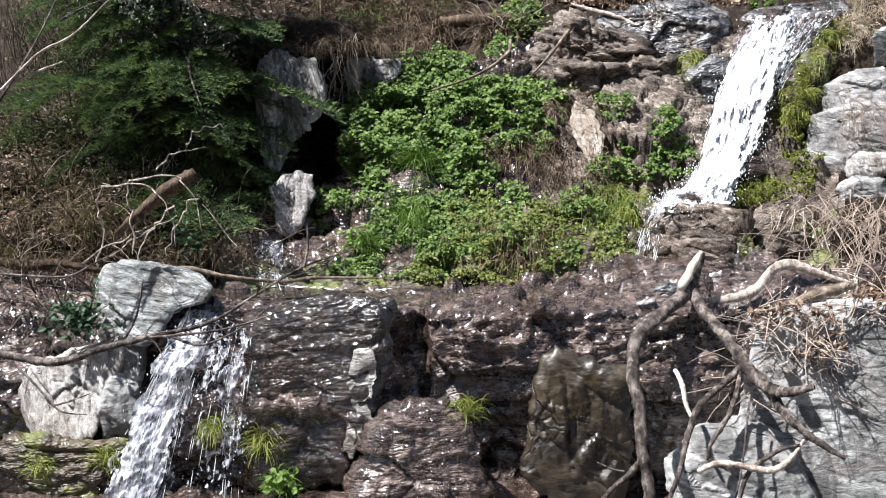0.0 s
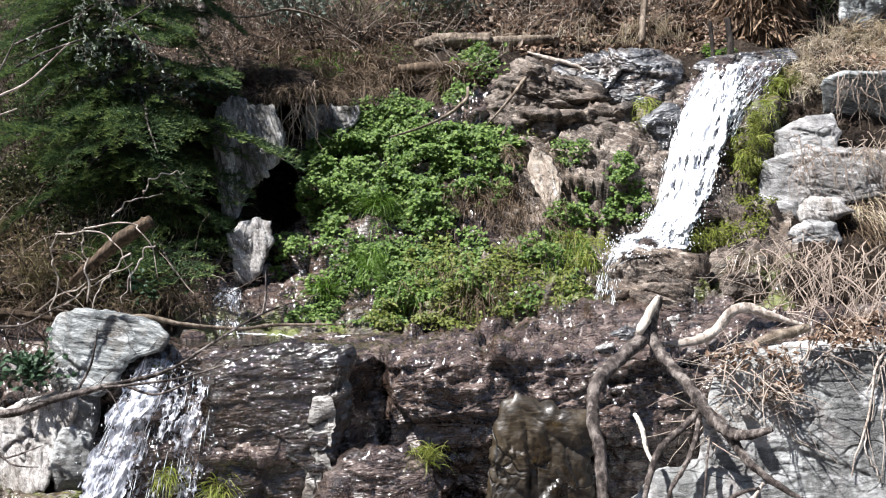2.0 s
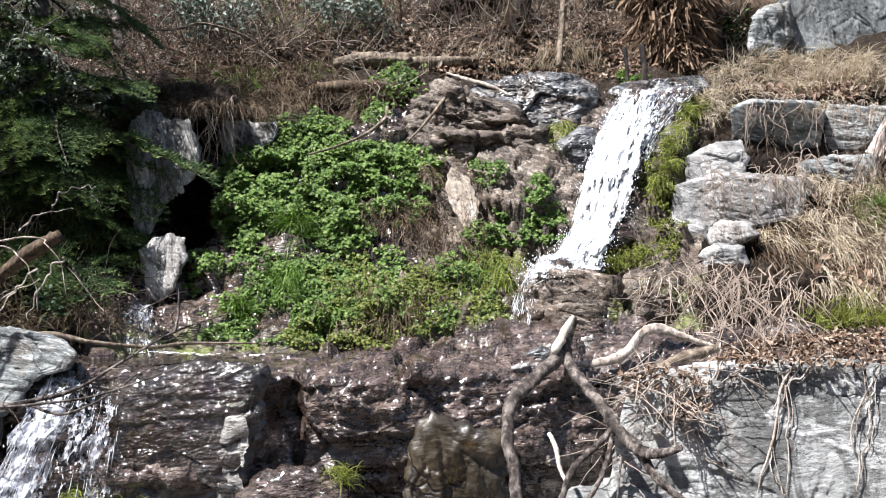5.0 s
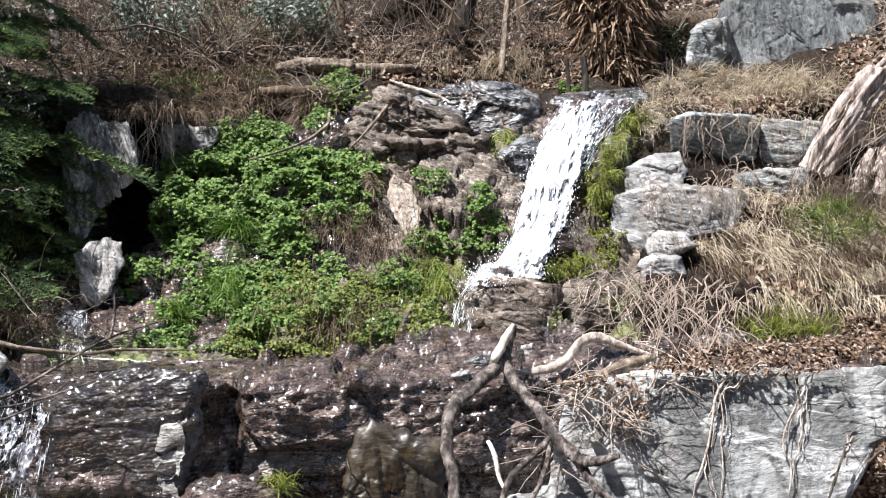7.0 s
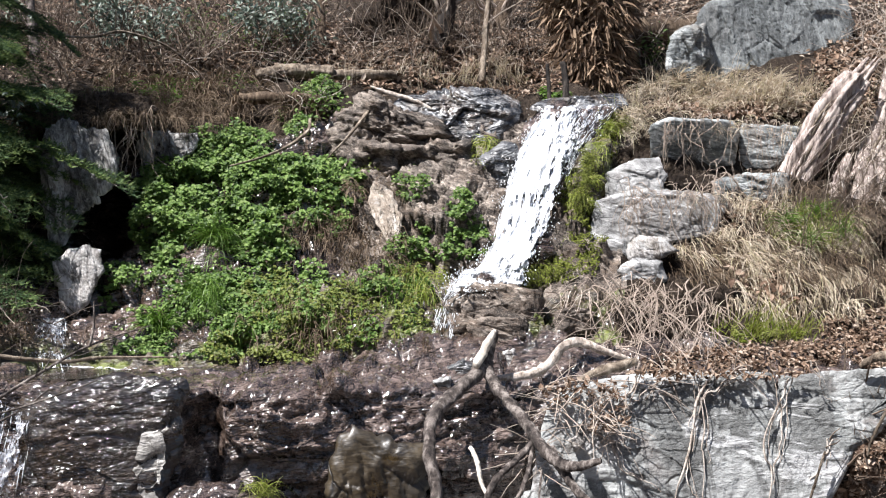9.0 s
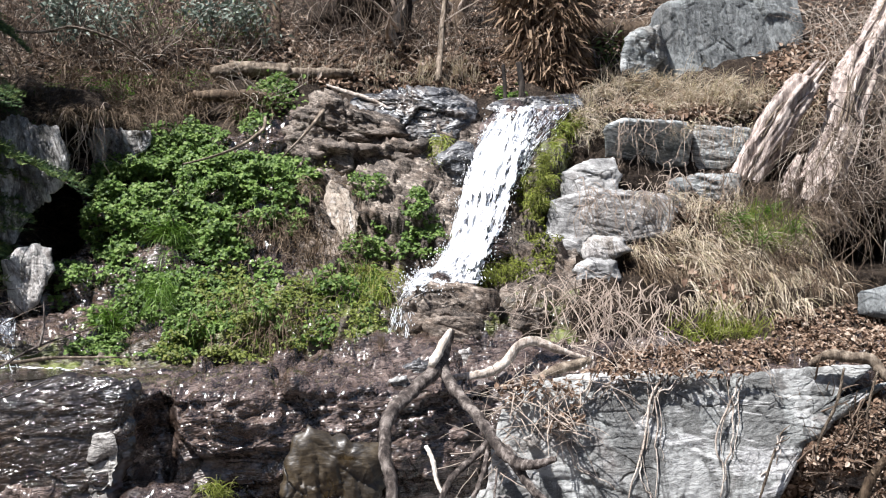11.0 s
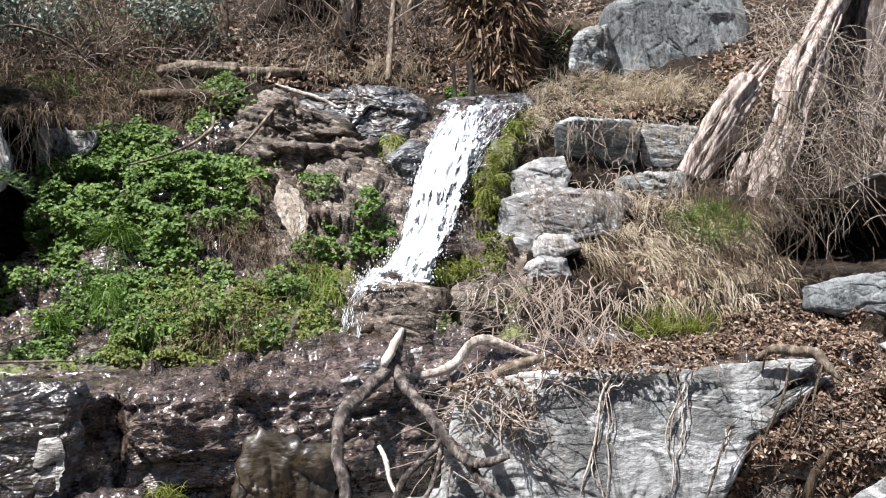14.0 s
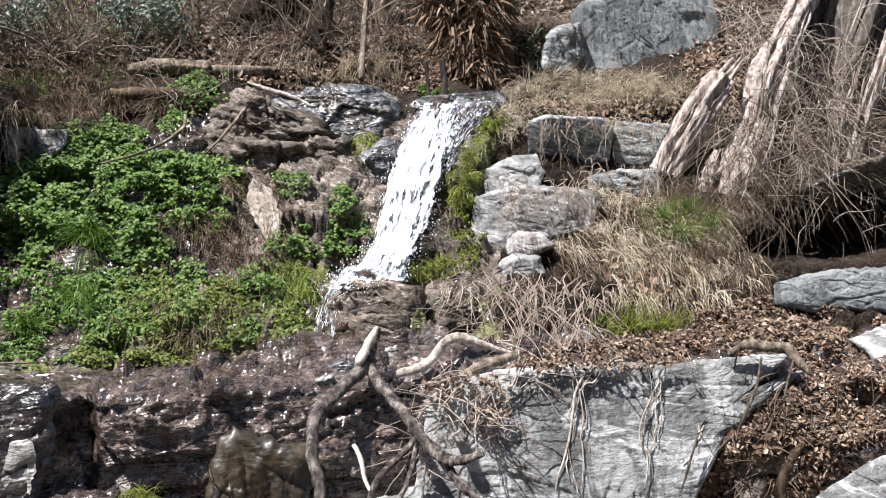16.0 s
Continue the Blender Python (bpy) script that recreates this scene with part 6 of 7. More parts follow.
for pts in ([(-3.31, 6.00, 1.05), (-3.28, 6.00, 1.34), (-3.31, 6.00, 1.45), (-3.25, 6.00, 1.59)], [(-3.27, 6.00, 1.59), (-3.00, 6.00, 1.59), (-2.89, 6.00, 1.53), (-2.82, 6.00, 1.41), (-2.79, 6.00, 1.20)],
            [(-2.80, 6.00, 1.46), (-2.90, 6.00, 1.36), (-3.00, 6.00, 1.23), (-3.06, 6.00, 1.05)], [(-3.59, 6.10, 1.03), (-3.40, 6.10, 1.16), (-3.20, 6.10, 1.25), (-3.02, 6.10, 1.32)],
            [(-3.03, 6.30, 1.70), (-2.89, 6.30, 1.80), (-2.69, 6.30, 1.83)]):
    r = random.Random(int(pts[0][2] * 100))
    pts = [p + Vector((r.gauss(0, 0.008), r.gauss(0, 0.015), r.gauss(0, 0.008))) for p in spread(pts, 12)]
    stick("dead_twig", "pale bare twig caught on the brushy bank", "driftwood", pts, [0.006, 0.005, 0.004, 0.002], "twig", 6, 0.3, "bare twigs")
for label, mat, pts, radii in (
        ("grey stick propped under the bent branch", "log", [(2.53, 5.46, 0.97), (2.46, 5.40, 0.79), (2.36, 5.38, 0.61), (2.33, 5.36, 0.53)], [0.006, 0.008, 0.008, 0.005]),
        ("short grey stick in the leaf heap", "log", [(2.72, 5.46, 0.95), (2.64, 5.40, 0.79), (2.62, 5.38, 0.70)], [0.006, 0.007, 0.004]),
        ("dark stick lying in the leaf heap", "bark", [(3.20, 5.40, 0.66), (2.98, 5.32, 0.54), (2.87, 5.28, 0.44)], [0.02, 0.02, 0.014]),
        ("dark rotten root rising from the leaves", "rotten", [(2.68, 5.30, 0.50), (2.58, 5.26, 0.41), (2.53, 5.24, 0.29), (2.54, 5.22, 0.20)], [0.02, 0.028, 0.03, 0.022]),
        ("pale stick leaning on the slab's end", "log", [(2.12, 5.40, 0.55), (2.04, 5.35, 0.37), (1.99, 5.33, 0.25)], [0.006, 0.007, 0.004])):
    stick("stick", label, mat, pts, radii, "stick", 9, 0.35)
stick("stake", "dark rotten stake standing beside the fall's crest", "char", [(1.10, 9.00, 2.87), (1.11, 9.05, 3.05), (1.10, 9.10, 3.29)], [0.02, 0.018, 0.015], "stake", 8)
for label, mat, pts, radii in (
        ("thick brown root crossing the earthy bank", "rotten", [(-3.98, 5.90, 1.13), (-3.74, 5.90, 1.10), (-3.51, 5.90, 1.11), (-3.26, 5.95, 1.06)], [0.03, 0.035, 0.03, 0.015]),
        ("dark root bending out of the bank", "rotten", [(-3.87, 5.70, 0.52), (-3.68, 5.70, 0.62), (-3.52, 5.70, 0.68), (-3.40, 5.75, 0.70)], [0.03, 0.028, 0.02, 0.012])):
    stick("root", label, mat, pts, radii, "root", 9, 0.4)
for pts in ([(-3.08, 6.00, 1.16), (-3.07, 6.00, 1.40), (-3.10, 6.00, 1.50), (-3.05, 6.00, 1.63)], [(-3.07, 6.00, 1.63), (-2.82, 6.00, 1.65), (-2.72, 6.00, 1.60), (-2.65, 6.00, 1.49), (-2.61, 6.00, 1.32)],
            [(-2.63, 6.00, 1.53), (-2.72, 6.00, 1.42), (-2.80, 6.00, 1.30), (-2.85, 6.00, 1.16)], [(-3.33, 6.10, 1.12), (-3.16, 6.10, 1.23), (-2.98, 6.10, 1.32), (-2.82, 6.10, 1.40)],
            [(-2.84, 6.30, 1.83), (-2.72, 6.30, 1.94), (-2.54, 6.30, 1.98)]):
    r = random.Random(int(pts[0][2] * 100))
    pts = [p + Vector((r.gauss(0, 0.008), r.gauss(0, 0.015), r.gauss(0, 0.008))) for p in spread(pts, 12)]
    stick("dead_twig", "pale bare twig caught on the brushy bank", "driftwood", pts, [0.006, 0.005, 0.004, 0.002], "twig", 6, 0.3, "bare twigs")
for label, mat, pts, radii in (
        ("grey stick propped under the bent branch", "log", [(2.53, 5.46, 0.97), (2.46, 5.40, 0.79), (2.36, 5.38, 0.61), (2.33, 5.36, 0.53)], [0.006, 0.008, 0.008, 0.005]),
        ("short grey stick in the leaf heap", "log", [(2.72, 5.46, 0.95), (2.64, 5.40, 0.79), (2.62, 5.38, 0.70)], [0.006, 0.007, 0.004]),
        ("dark stick lying in the leaf heap", "bark", [(3.20, 5.40, 0.66), (2.98, 5.32, 0.54), (2.87, 5.28, 0.44)], [0.02, 0.02, 0.014]),
        ("dark rotten root rising from the leaves", "rotten", [(2.68, 5.30, 0.50), (2.58, 5.26, 0.41), (2.53, 5.24, 0.29), (2.54, 5.22, 0.20)], [0.02, 0.028, 0.03, 0.022]),
        ("pale stick leaning on the slab's end", "log", [(2.12, 5.40, 0.55), (2.04, 5.35, 0.37), (1.99, 5.33, 0.25)], [0.006, 0.007, 0.004])):
    stick("stick", label, mat, pts, radii, "stick", 9, 0.35)
stick("stake", "dark rotten stake standing beside the fall's crest", "char", [(1.25, 9.00, 2.90), (1.26, 9.05, 3.10), (1.24, 9.10, 3.31)], [0.034, 0.03, 0.026], "stake", 8)
for pts, w in (([(1.58, 5.55, 0.96), (1.53, 5.50, 0.92), (1.46, 5.45, 0.83), (1.42, 5.44, 0.71), (1.40, 5.40, 0.60), (1.34, 5.36, 0.43), (1.29, 5.31, 0.29)], 0.017),
               ([(1.46, 5.55, 0.96), (1.46, 5.49, 0.90), (1.47, 5.45, 0.84), (1.43, 5.42, 0.76), (1.40, 5.41, 0.68)], 0.009),
               ([(1.46, 5.45, 0.83), (1.48, 5.44, 0.78), (1.47, 5.40, 0.59), (1.47, 5.36, 0.46), (1.44, 5.31, 0.28)], 0.010),
               ([(1.38, 5.39, 0.52), (1.38, 5.35, 0.38), (1.41, 5.32, 0.32), (1.43, 5.31, 0.27)], 0.008),
               ([(1.74, 5.55, 0.98), (1.61, 5.50, 0.90), (1.52, 5.47, 0.84), (1.46, 5.45, 0.80)], 0.012),
               ([(1.99, 5.56, 0.93), (1.94, 5.50, 0.86), (1.90, 5.46, 0.79), (1.83, 5.44, 0.69), (1.80, 5.40, 0.55), (1.82, 5.36, 0.45), (1.79, 5.32, 0.32)], 0.013),
               ([(1.91, 5.48, 0.80), (1.91, 5.44, 0.68), (1.88, 5.40, 0.57), (1.84, 5.36, 0.48), (1.81, 5.33, 0.38)], 0.010),
               ([(1.28, 5.55, 0.99), (1.24, 5.48, 0.91), (1.22, 5.46, 0.82)], 0.009), ([(1.17, 5.55, 1.00), (1.10, 5.47, 0.85), (1.02, 5.45, 0.78), (0.95, 5.40, 0.71)], 0.014),
               ([(1.05, 5.45, 0.81), (1.08, 5.43, 0.69), (1.12, 5.39, 0.60)], 0.008), ([(1.26, 5.48, 0.91), (1.15, 5.45, 0.85), (1.08, 5.43, 0.78)], 0.008),
               ([(0.99, 5.40, 0.62), (1.03, 5.36, 0.48), (1.15, 5.35, 0.41), (1.23, 5.32, 0.36)], 0.008), ([(2.09, 5.52, 1.01), (2.12, 5.49, 0.93), (2.19, 5.48, 0.79)], 0.008),
               ([(2.15, 5.44, 0.60), (2.10, 5.39, 0.47), (1.98, 5.35, 0.36)], 0.010)):
    hug = [5.5 + 0.2 * (z - 0.45) - 0.045 if z < 0.93 else y for x, y, z in pts]
    pts = [(x * h / y, h, 1.6 + (z - 1.6) * h / y) for (x, y, z), h in zip(pts, hug)]
    r = random.Random(int(w * 1e5) + int(pts[0][0] * 100))
    for k, size in enumerate((0.42, 0.26)):
        line = [p + Vector((r.gauss(0.022 * k, 0.006), r.gauss(0, 0.004), r.gauss(0, 0.008))) for p in spread(pts, 11)]
        line = line[:len(line) - 3 * k]
        stick("hanging_root", "pale root hanging down the slab's face" if k == 0 else "thin pale root beside a thicker one", "driftwood", line, [w * size * v for v in (1.2, 1.0, 0.9, 0.5)], "root", 6, 0.35, "hanging roots")


def leaning_trunk(label, pts, radii, mat, seed):
    """A leaning dead trunk: gnarled wood with loose strips of bark."""
    t = holder("dead_tree", pts[0], label, "dead tree")
    geo = Geo()
    geo.tube(pts, radii, 64, 0.10, smooth=26, flute=0.5, grain=0.022)
    part("trunk", geo, mat, t)
    r = random.Random(seed)
    line = spread(pts, 24)
    tip, way = Vector(pts[-1]), (Vector(pts[-1]) - Vector(pts[-2])).normalized()
    for k in range(9):
        geo = Geo()
        off = rand_dir() * radii[-1] * 0.75
        geo.tube([tip + off - way * 0.1, tip + off * 0.95 + way * 0.03, tip + off * 0.9 + way * r.uniform(0.06, 0.2)], [radii[-1] * 0.3, radii[-1] * 0.22, 0.004], 5, 0.4, smooth=3)
        part("splinter", geo, mat, t)
    for _ in range(14):
        i = r.randrange(3, 16)
        geo = Geo()
        k = radii[0] * 0.95
        off = Vector((r.uniform(-k, k), -k * 0.9, r.uniform(-0.05, 0.05)))
        geo.tube([line[i + j] + off + Vector((r.gauss(0, 0.02), r.gauss(0, 0.01), 0)) for j in range(0, 8, 2)], [0.004, 0.012, 0.009, 0.003], 5, 0.5, smooth=3)
        part("bark_strip", geo, "trunk" if r.random() < 0.6 else "log", t, "loose strip of bark")
    return t


leaning_trunk("pale broken trunk leaning over the bank", [(2.97, 8.20, 2.20), (3.10, 8.20, 2.42), (3.30, 8.20, 2.74), (3.51, 8.20, 3.01)], [0.11, 0.12, 0.12, 0.09], "trunk", 5)
leaning_trunk("tall pale dead trunk leaning on the slope", [(3.42, 7.95, 1.80), (3.57, 8.10, 2.23), (3.80, 8.25, 2.62), (4.01, 8.40, 3.06), (4.29, 8.60, 3.49), (4.57, 8.80, 3.88), (5.09, 9.10, 4.55)], [0.17, 0.14, 0.12, 0.14, 0.13, 0.13, 0.12], "trunk", 6)
leaning_trunk("massive furrowed trunk, its bark toned dark for shade", [(4.50, 9.00, 1.70), (4.70, 9.00, 2.29), (4.93, 9.00, 2.92), (5.17, 9.00, 3.65), (5.43, 9.00, 4.45)], [0.50, 0.44, 0.40, 0.38, 0.36], "furrowed", 7)
leaning_trunk("thin pale trunk leaning over the dark hollow", [(4.36, 7.70, 2.25), (4.47, 7.70, 2.61), (4.61, 7.70, 2.97), (4.76, 7.70, 3.38), (5.0, 7.8, 3.9)], [0.045, 0.045, 0.05, 0.045, 0.04], "trunk", 8)
stick("bark_slab", "pale slab of bark standing against the trunk", "trunk", [(3.19, 8.00, 1.80), (3.25, 8.00, 2.04), (3.30, 8.00, 2.23), (3.36, 8.02, 2.38)], [0.05, 0.06, 0.055, 0.02], "bark", 9, 0.5)
stick("bark_slab", "pale slab of bark standing against the trunk", "trunk", [(3.40, 7.90, 1.92), (3.46, 7.92, 2.12), (3.50, 7.95, 2.30)], [0.04, 0.045, 0.015], "bark", 9, 0.5)


def tree_fern():
    """A tree fern's stem in its skirt of dead brown fronds."""
    t = holder("tree_fern", (1.64, 9.90, 3.09), "dead tree fern wrapped in hanging brown fronds", "tree fern")
    geo = Geo()
    geo.tube([(1.70, 9.90, 3.05), (1.66, 10.00, 3.54), (1.62, 10.10, 4.17), (1.61, 10.20, 5.21)], [0.16, 0.18, 0.22, 0.2], 16, 0.4, smooth=6)
    part("trunk", geo, "rotten", t)
    r = random.Random(8)
    for k in range(150):
        h = r.random()
        a = r.uniform(math.pi, 2 * math.pi) if k % 4 else r.uniform(0, math.pi)
        c = Vector((1.64, 9.90, 3.24)).lerp(Vector((1.60, 10.10, 4.95)), h)
        rad = 0.16 + 0.22 * h
        p = c + Vector((math.cos(a) * rad, math.sin(a) * rad, 0))
        geo = Geo()
        way = Vector((math.cos(a) * 0.5, math.sin(a) * 0.5, -0.6))
        for _ in range(34):
            q = p + way * r.uniform(0, 0.25) + Vector((r.gauss(0, 0.04), r.gauss(0, 0.035), r.gauss(0, 0.05)))
            geo.blade(q, Vector((r.gauss(0, 0.45) + 0.5 * math.cos(a), r.gauss(-0.2, 0.3), r.gauss(-0.6, 0.5))), (r.gauss(0, 1), r.gauss(-1, 0.6), r.gauss(0, 0.6)), r.uniform(0.10, 0.30), r.uniform(0.012, 0.034), r.uniform(0.2, 1.6), 3)
        geo.tube([p, p + way * 0.2, p + way * 0.42 + Vector((0, 0, -0.05))], [0.009, 0.007, 0.003], 4, smooth=2)
        part("dead_frond", geo, "frond", t, smooth=False)
    return t


tree_fern()


def sapling(label, pts, r0, seed, mat="bark"):
    t = holder("sapling", pts[0], label, "tree")
    geo = Geo()
    geo.tube(pts, [r0, r0 * 0.8, r0 * 0.6], 9, 0.2, smooth=5)
    part("trunk", geo, mat, t)
    global rng
    rng = random.Random(seed)
    line = spread(pts, 20)
    for _ in range(8):
        geo = Geo()
        geo.twig(line[rng.randrange(4, 19)], Vector((rng.uniform(-1, 1), rng.uniform(-0.6, 0.2), 0.5)), rng.uniform(0.3, 0.9), r0 * 0.25, 5, 0.6)
        part("twig", geo, "twig", t)


sapling("slim grey sapling standing on the slope", [(0.56, 9.80, 3.25), (0.60, 10.00, 3.70), (0.68, 10.20, 4.42), (0.73, 10.40, 5.16)], 0.034, 1, "log")
sapling("dark dead trunk standing on the slope", [(0.15, 10.60, 3.40), (0.20, 10.60, 3.85), (0.26, 10.60, 4.20), (0.34, 10.60, 4.90)], 0.12, 2, "char")
sapling("brown rotten trunk behind the earth mound", [(0.77, 11.50, 3.73), (0.87, 11.60, 4.17), (0.92, 11.80, 4.86), (0.97, 12.00, 5.84)], 0.16, 3, "rotten")
sapling("slim brown sapling on the slope", [(-1.08, 10.50, 3.52), (-1.05, 10.60, 3.95), (-1.10, 10.80, 4.59), (-1.06, 11.00, 5.49)], 0.05, 4, "rotten")
sapling("thin dark sapling at the slope's edge", [(-3.62, 9.60, 3.46), (-3.73, 9.80, 3.88), (-3.86, 10.00, 4.53), (-3.91, 10.20, 5.21)], 0.05, 5, "bark")


# ---- the conifer, shrubs and the bare branch ----
def spray(r):
    """One flat bough of a conifer, a metre long, drooping: twigs on both sides, dense with short needles."""
    wood, green = Geo(), Geo()
    spine = [Vector((u, 0.02 * math.sin(5 * u + r.random()), -0.22 * u * u)) for u in np.linspace(0, 1, 9)]
    wood.tube(spine, [0.012, 0.008, 0.002], 5, smooth=2)

    def needled(a, way, ln, young):
        way = way.normalized()
        side = way.cross(Vector((0, 0, 1))).normalized()
        n = max(3, int(ln / 0.021))
        for j in range(n):
            c = a + way * ln * j / n + Vector((0, 0, -0.10 * ln * (j / n) ** 2))
            for e in (-1, 1, 0):
                d = (way * 0.75 + side * (e * 0.8 + r.gauss(0, 0.15)) + Vector((0, 0, 0.1 + r.gauss(0, 0.3) + (0.5 if e == 0 else 0)))).normalized()
                w = d.orthogonal().normalized() * 0.0036
                green.add([c - w, c + w, c + d * r.uniform(0.022, 0.042)], [(0, 1, 2)], 1 if j > n * (1 - young) else 0)

    path = [spine[min(int(k), 7)].lerp(spine[min(int(k), 7) + 1], k - min(int(k), 7)) for k in np.linspace(0.8, 8, 17)]
    for i, p in enumerate(path):
        u = i / 16
        for e in (-1, 1):
            ln = (0.46 * (1 - u) ** 0.8 + 0.07) * r.uniform(0.7, 1.15)
            way = Vector((0.8, e * r.uniform(0.65, 1.0), r.gauss(-0.12, 0.10)))
            needled(p, way, ln, 0.25)
            for k in (0.3, 0.5, 0.7):
                if ln * k > 0.07:
                    q = p + way.normalized() * ln * k
                    for f in (-1, 1):
                        needled(q, way.normalized() + Vector((0.25, 0.75 * f, r.gauss(-0.1, 0.1))), ln * (1 - k) * 0.6, 0.45)
    needled(path[0], Vector((1, 0, -0.1)), 0.9, 0.1)
    return wood, green


def conifer():
    t = holder("conifer", (-3.50, 7.60, 0.91), "dark green conifer with drooping feathery boughs", "tree")
    base, top = Vector((-3.50, 7.60, 0.91)), Vector((-3.60, 7.80, 5.3))
    geo = Geo()
    geo.tube([base, base.lerp(top, 0.35), base.lerp(top, 0.7), top], [0.12, 0.10, 0.07, 0.02], 14, 0.25, smooth=6)
    part("trunk", geo, "bark", t)
    r = random.Random(19)
    kinds = []
    for _ in range(9):
        wood, green = spray(r)
        kinds.append((wood.mesh("bough", "bark"), green.mesh("needles", ["needle", "needle_tip"], False)))
    for k in range(120):
        h = 0.10 + 0.88 * ((k + r.random()) / 120) ** 1.25
        a = r.uniform(0, 2 * math.pi) if k % 3 else r.uniform(1.1 * math.pi, 1.9 * math.pi)
        ahead = max(0.0, -math.sin(a))
        ln = (1.62 - 0.95 * h) * r.uniform(0.7, 1.2) * (1 - 0.2 * ahead * (1 - h)) * (1.2 if math.cos(a) < -0.3 else 0.92 if math.cos(a) > 0.2 and h > 0.42 else 1.05)
        m = Matrix.Translation(base.lerp(top, h)) @ pose(0, 0, 0, 0, 0, math.degrees(a)) @ pose(0, 0, 0, r.gauss(0, 14), 24 + r.gauss(0, 10) - 18 * h, 0) @ Matrix.Diagonal((ln, ln * 1.05, ln, 1))
        wood, green = kinds[r.randrange(len(kinds))]
        for name, me in (("bough", wood), ("needles", green)):
            ob = new(name, me)
            ob.parent = t
            ob.matrix_parent_inverse = Matrix.Translation(-t.location)
            ob.matrix_basis = m
    return t


conifer()


def shrub(name, label, mat, mid, rx, ry, rz, n, size, seed, stems=14, wide=0.45):
    t = holder(name, Vector(mid) - Vector((0, 0, rz)), label, "shrub")
    r = random.Random(seed)
    global rng
    rng = random.Random(seed)
    green = Geo()
    root, _ = slope_at(mid)
    tips = []
    for _ in range(stems):
        e = Vector(mid) + Vector((r.uniform(-rx, rx), r.uniform(-ry, ry), r.uniform(-rz, rz)))
        start = root + Vector((r.gauss(0, rx * 0.4), 0.05, -0.1 - r.random() * rz))
        line = [start, start.lerp(e, 0.4) + 0.1 * rand_dir(), start.lerp(e, 0.75) + 0.08 * rand_dir(), e]
        wood = Geo()
        wood.tube(line, [0.011, 0.008, 0.003], 5, smooth=3)
        part("stem", wood, "bark", t)
        tips += spread(line, 12)[4:]
    for _ in range(n):
        c = tips[r.randrange(len(tips))] + Vector((r.gauss(0, 0.09), r.gauss(0, 0.09), r.gauss(0, 0.07)))
        way = Vector((r.gauss(0, 1), r.gauss(-0.3, 0.8), r.gauss(-0.1, 0.6)))
        green.leaf(c, way, (r.gauss(0, 0.6), r.gauss(-0.5, 0.6), 1), size * r.uniform(0.6, 1.3), wide, 0.3, 0.25)
    part("foliage", green, mat, t, kind="stuff", smooth=False)
    return t


shrub("shrub", "grey-green evergreen shrub with glossy narrow leaves", "laurel", (-2.72, 9.60, 3.83), 0.55, 0.3, 0.22, 900, 0.07, 81)
shrub("shrub", "grey-green evergreen shrub with glossy narrow leaves", "laurel", (-1.46, 10.00, 3.98), 0.42, 0.3, 0.24, 800, 0.07, 82)
shrub("shrub", "glossy-leaved shrub growing over the conifer", "laurel", (-3.23, 7.20, 2.79), 0.42, 0.25, 0.25, 700, 0.05, 83)
shrub("shrub", "small green weed growing on the wall's crest", "cress", (-0.90, 8.90, 2.96), 0.14, 0.1, 0.1, 260, 0.04, 86, 8, 0.7)
shrub("shrub", "dark green bush behind the tree fern", "needle_tip", (2.32, 10.60, 3.54), 0.2, 0.2, 0.3, 400, 0.06, 87)
shrub("shrub", "olive shrub thick with small leaves beside the conifer", "sage", (-4.55, 8.10, 2.75), 0.7, 0.4, 0.6, 3200, 0.034, 184, 26, 0.5)
shrub("shrub", "brownish olive shrub on the bank behind the branches", "sage", (-4.45, 7.30, 1.75), 0.6, 0.35, 0.35, 2200, 0.032, 185, 22, 0.5)
shrub("shrub", "low olive shrub creeping over the brushy bank", "sage", (-3.95, 7.00, 1.50), 0.5, 0.25, 0.26, 2200, 0.03, 187, 22, 0.5)
shrub("shrub", "thin olive shrub under the conifer's boughs", "sage", (-4.15, 7.20, 2.05), 0.4, 0.3, 0.35, 2000, 0.03, 188, 20, 0.5)
shrub("shrub", "tall olive shrub at the edge of the wood", "sage", (-5.0, 8.8, 3.7), 0.9, 0.4, 0.6, 2600, 0.04, 186, 24, 0.5)
shrub("shrub", "dark olive shrub among the brush", "needle_tip", (-2.03, 10.40, 3.79), 0.9, 0.3, 0.3, 700, 0.05, 88)


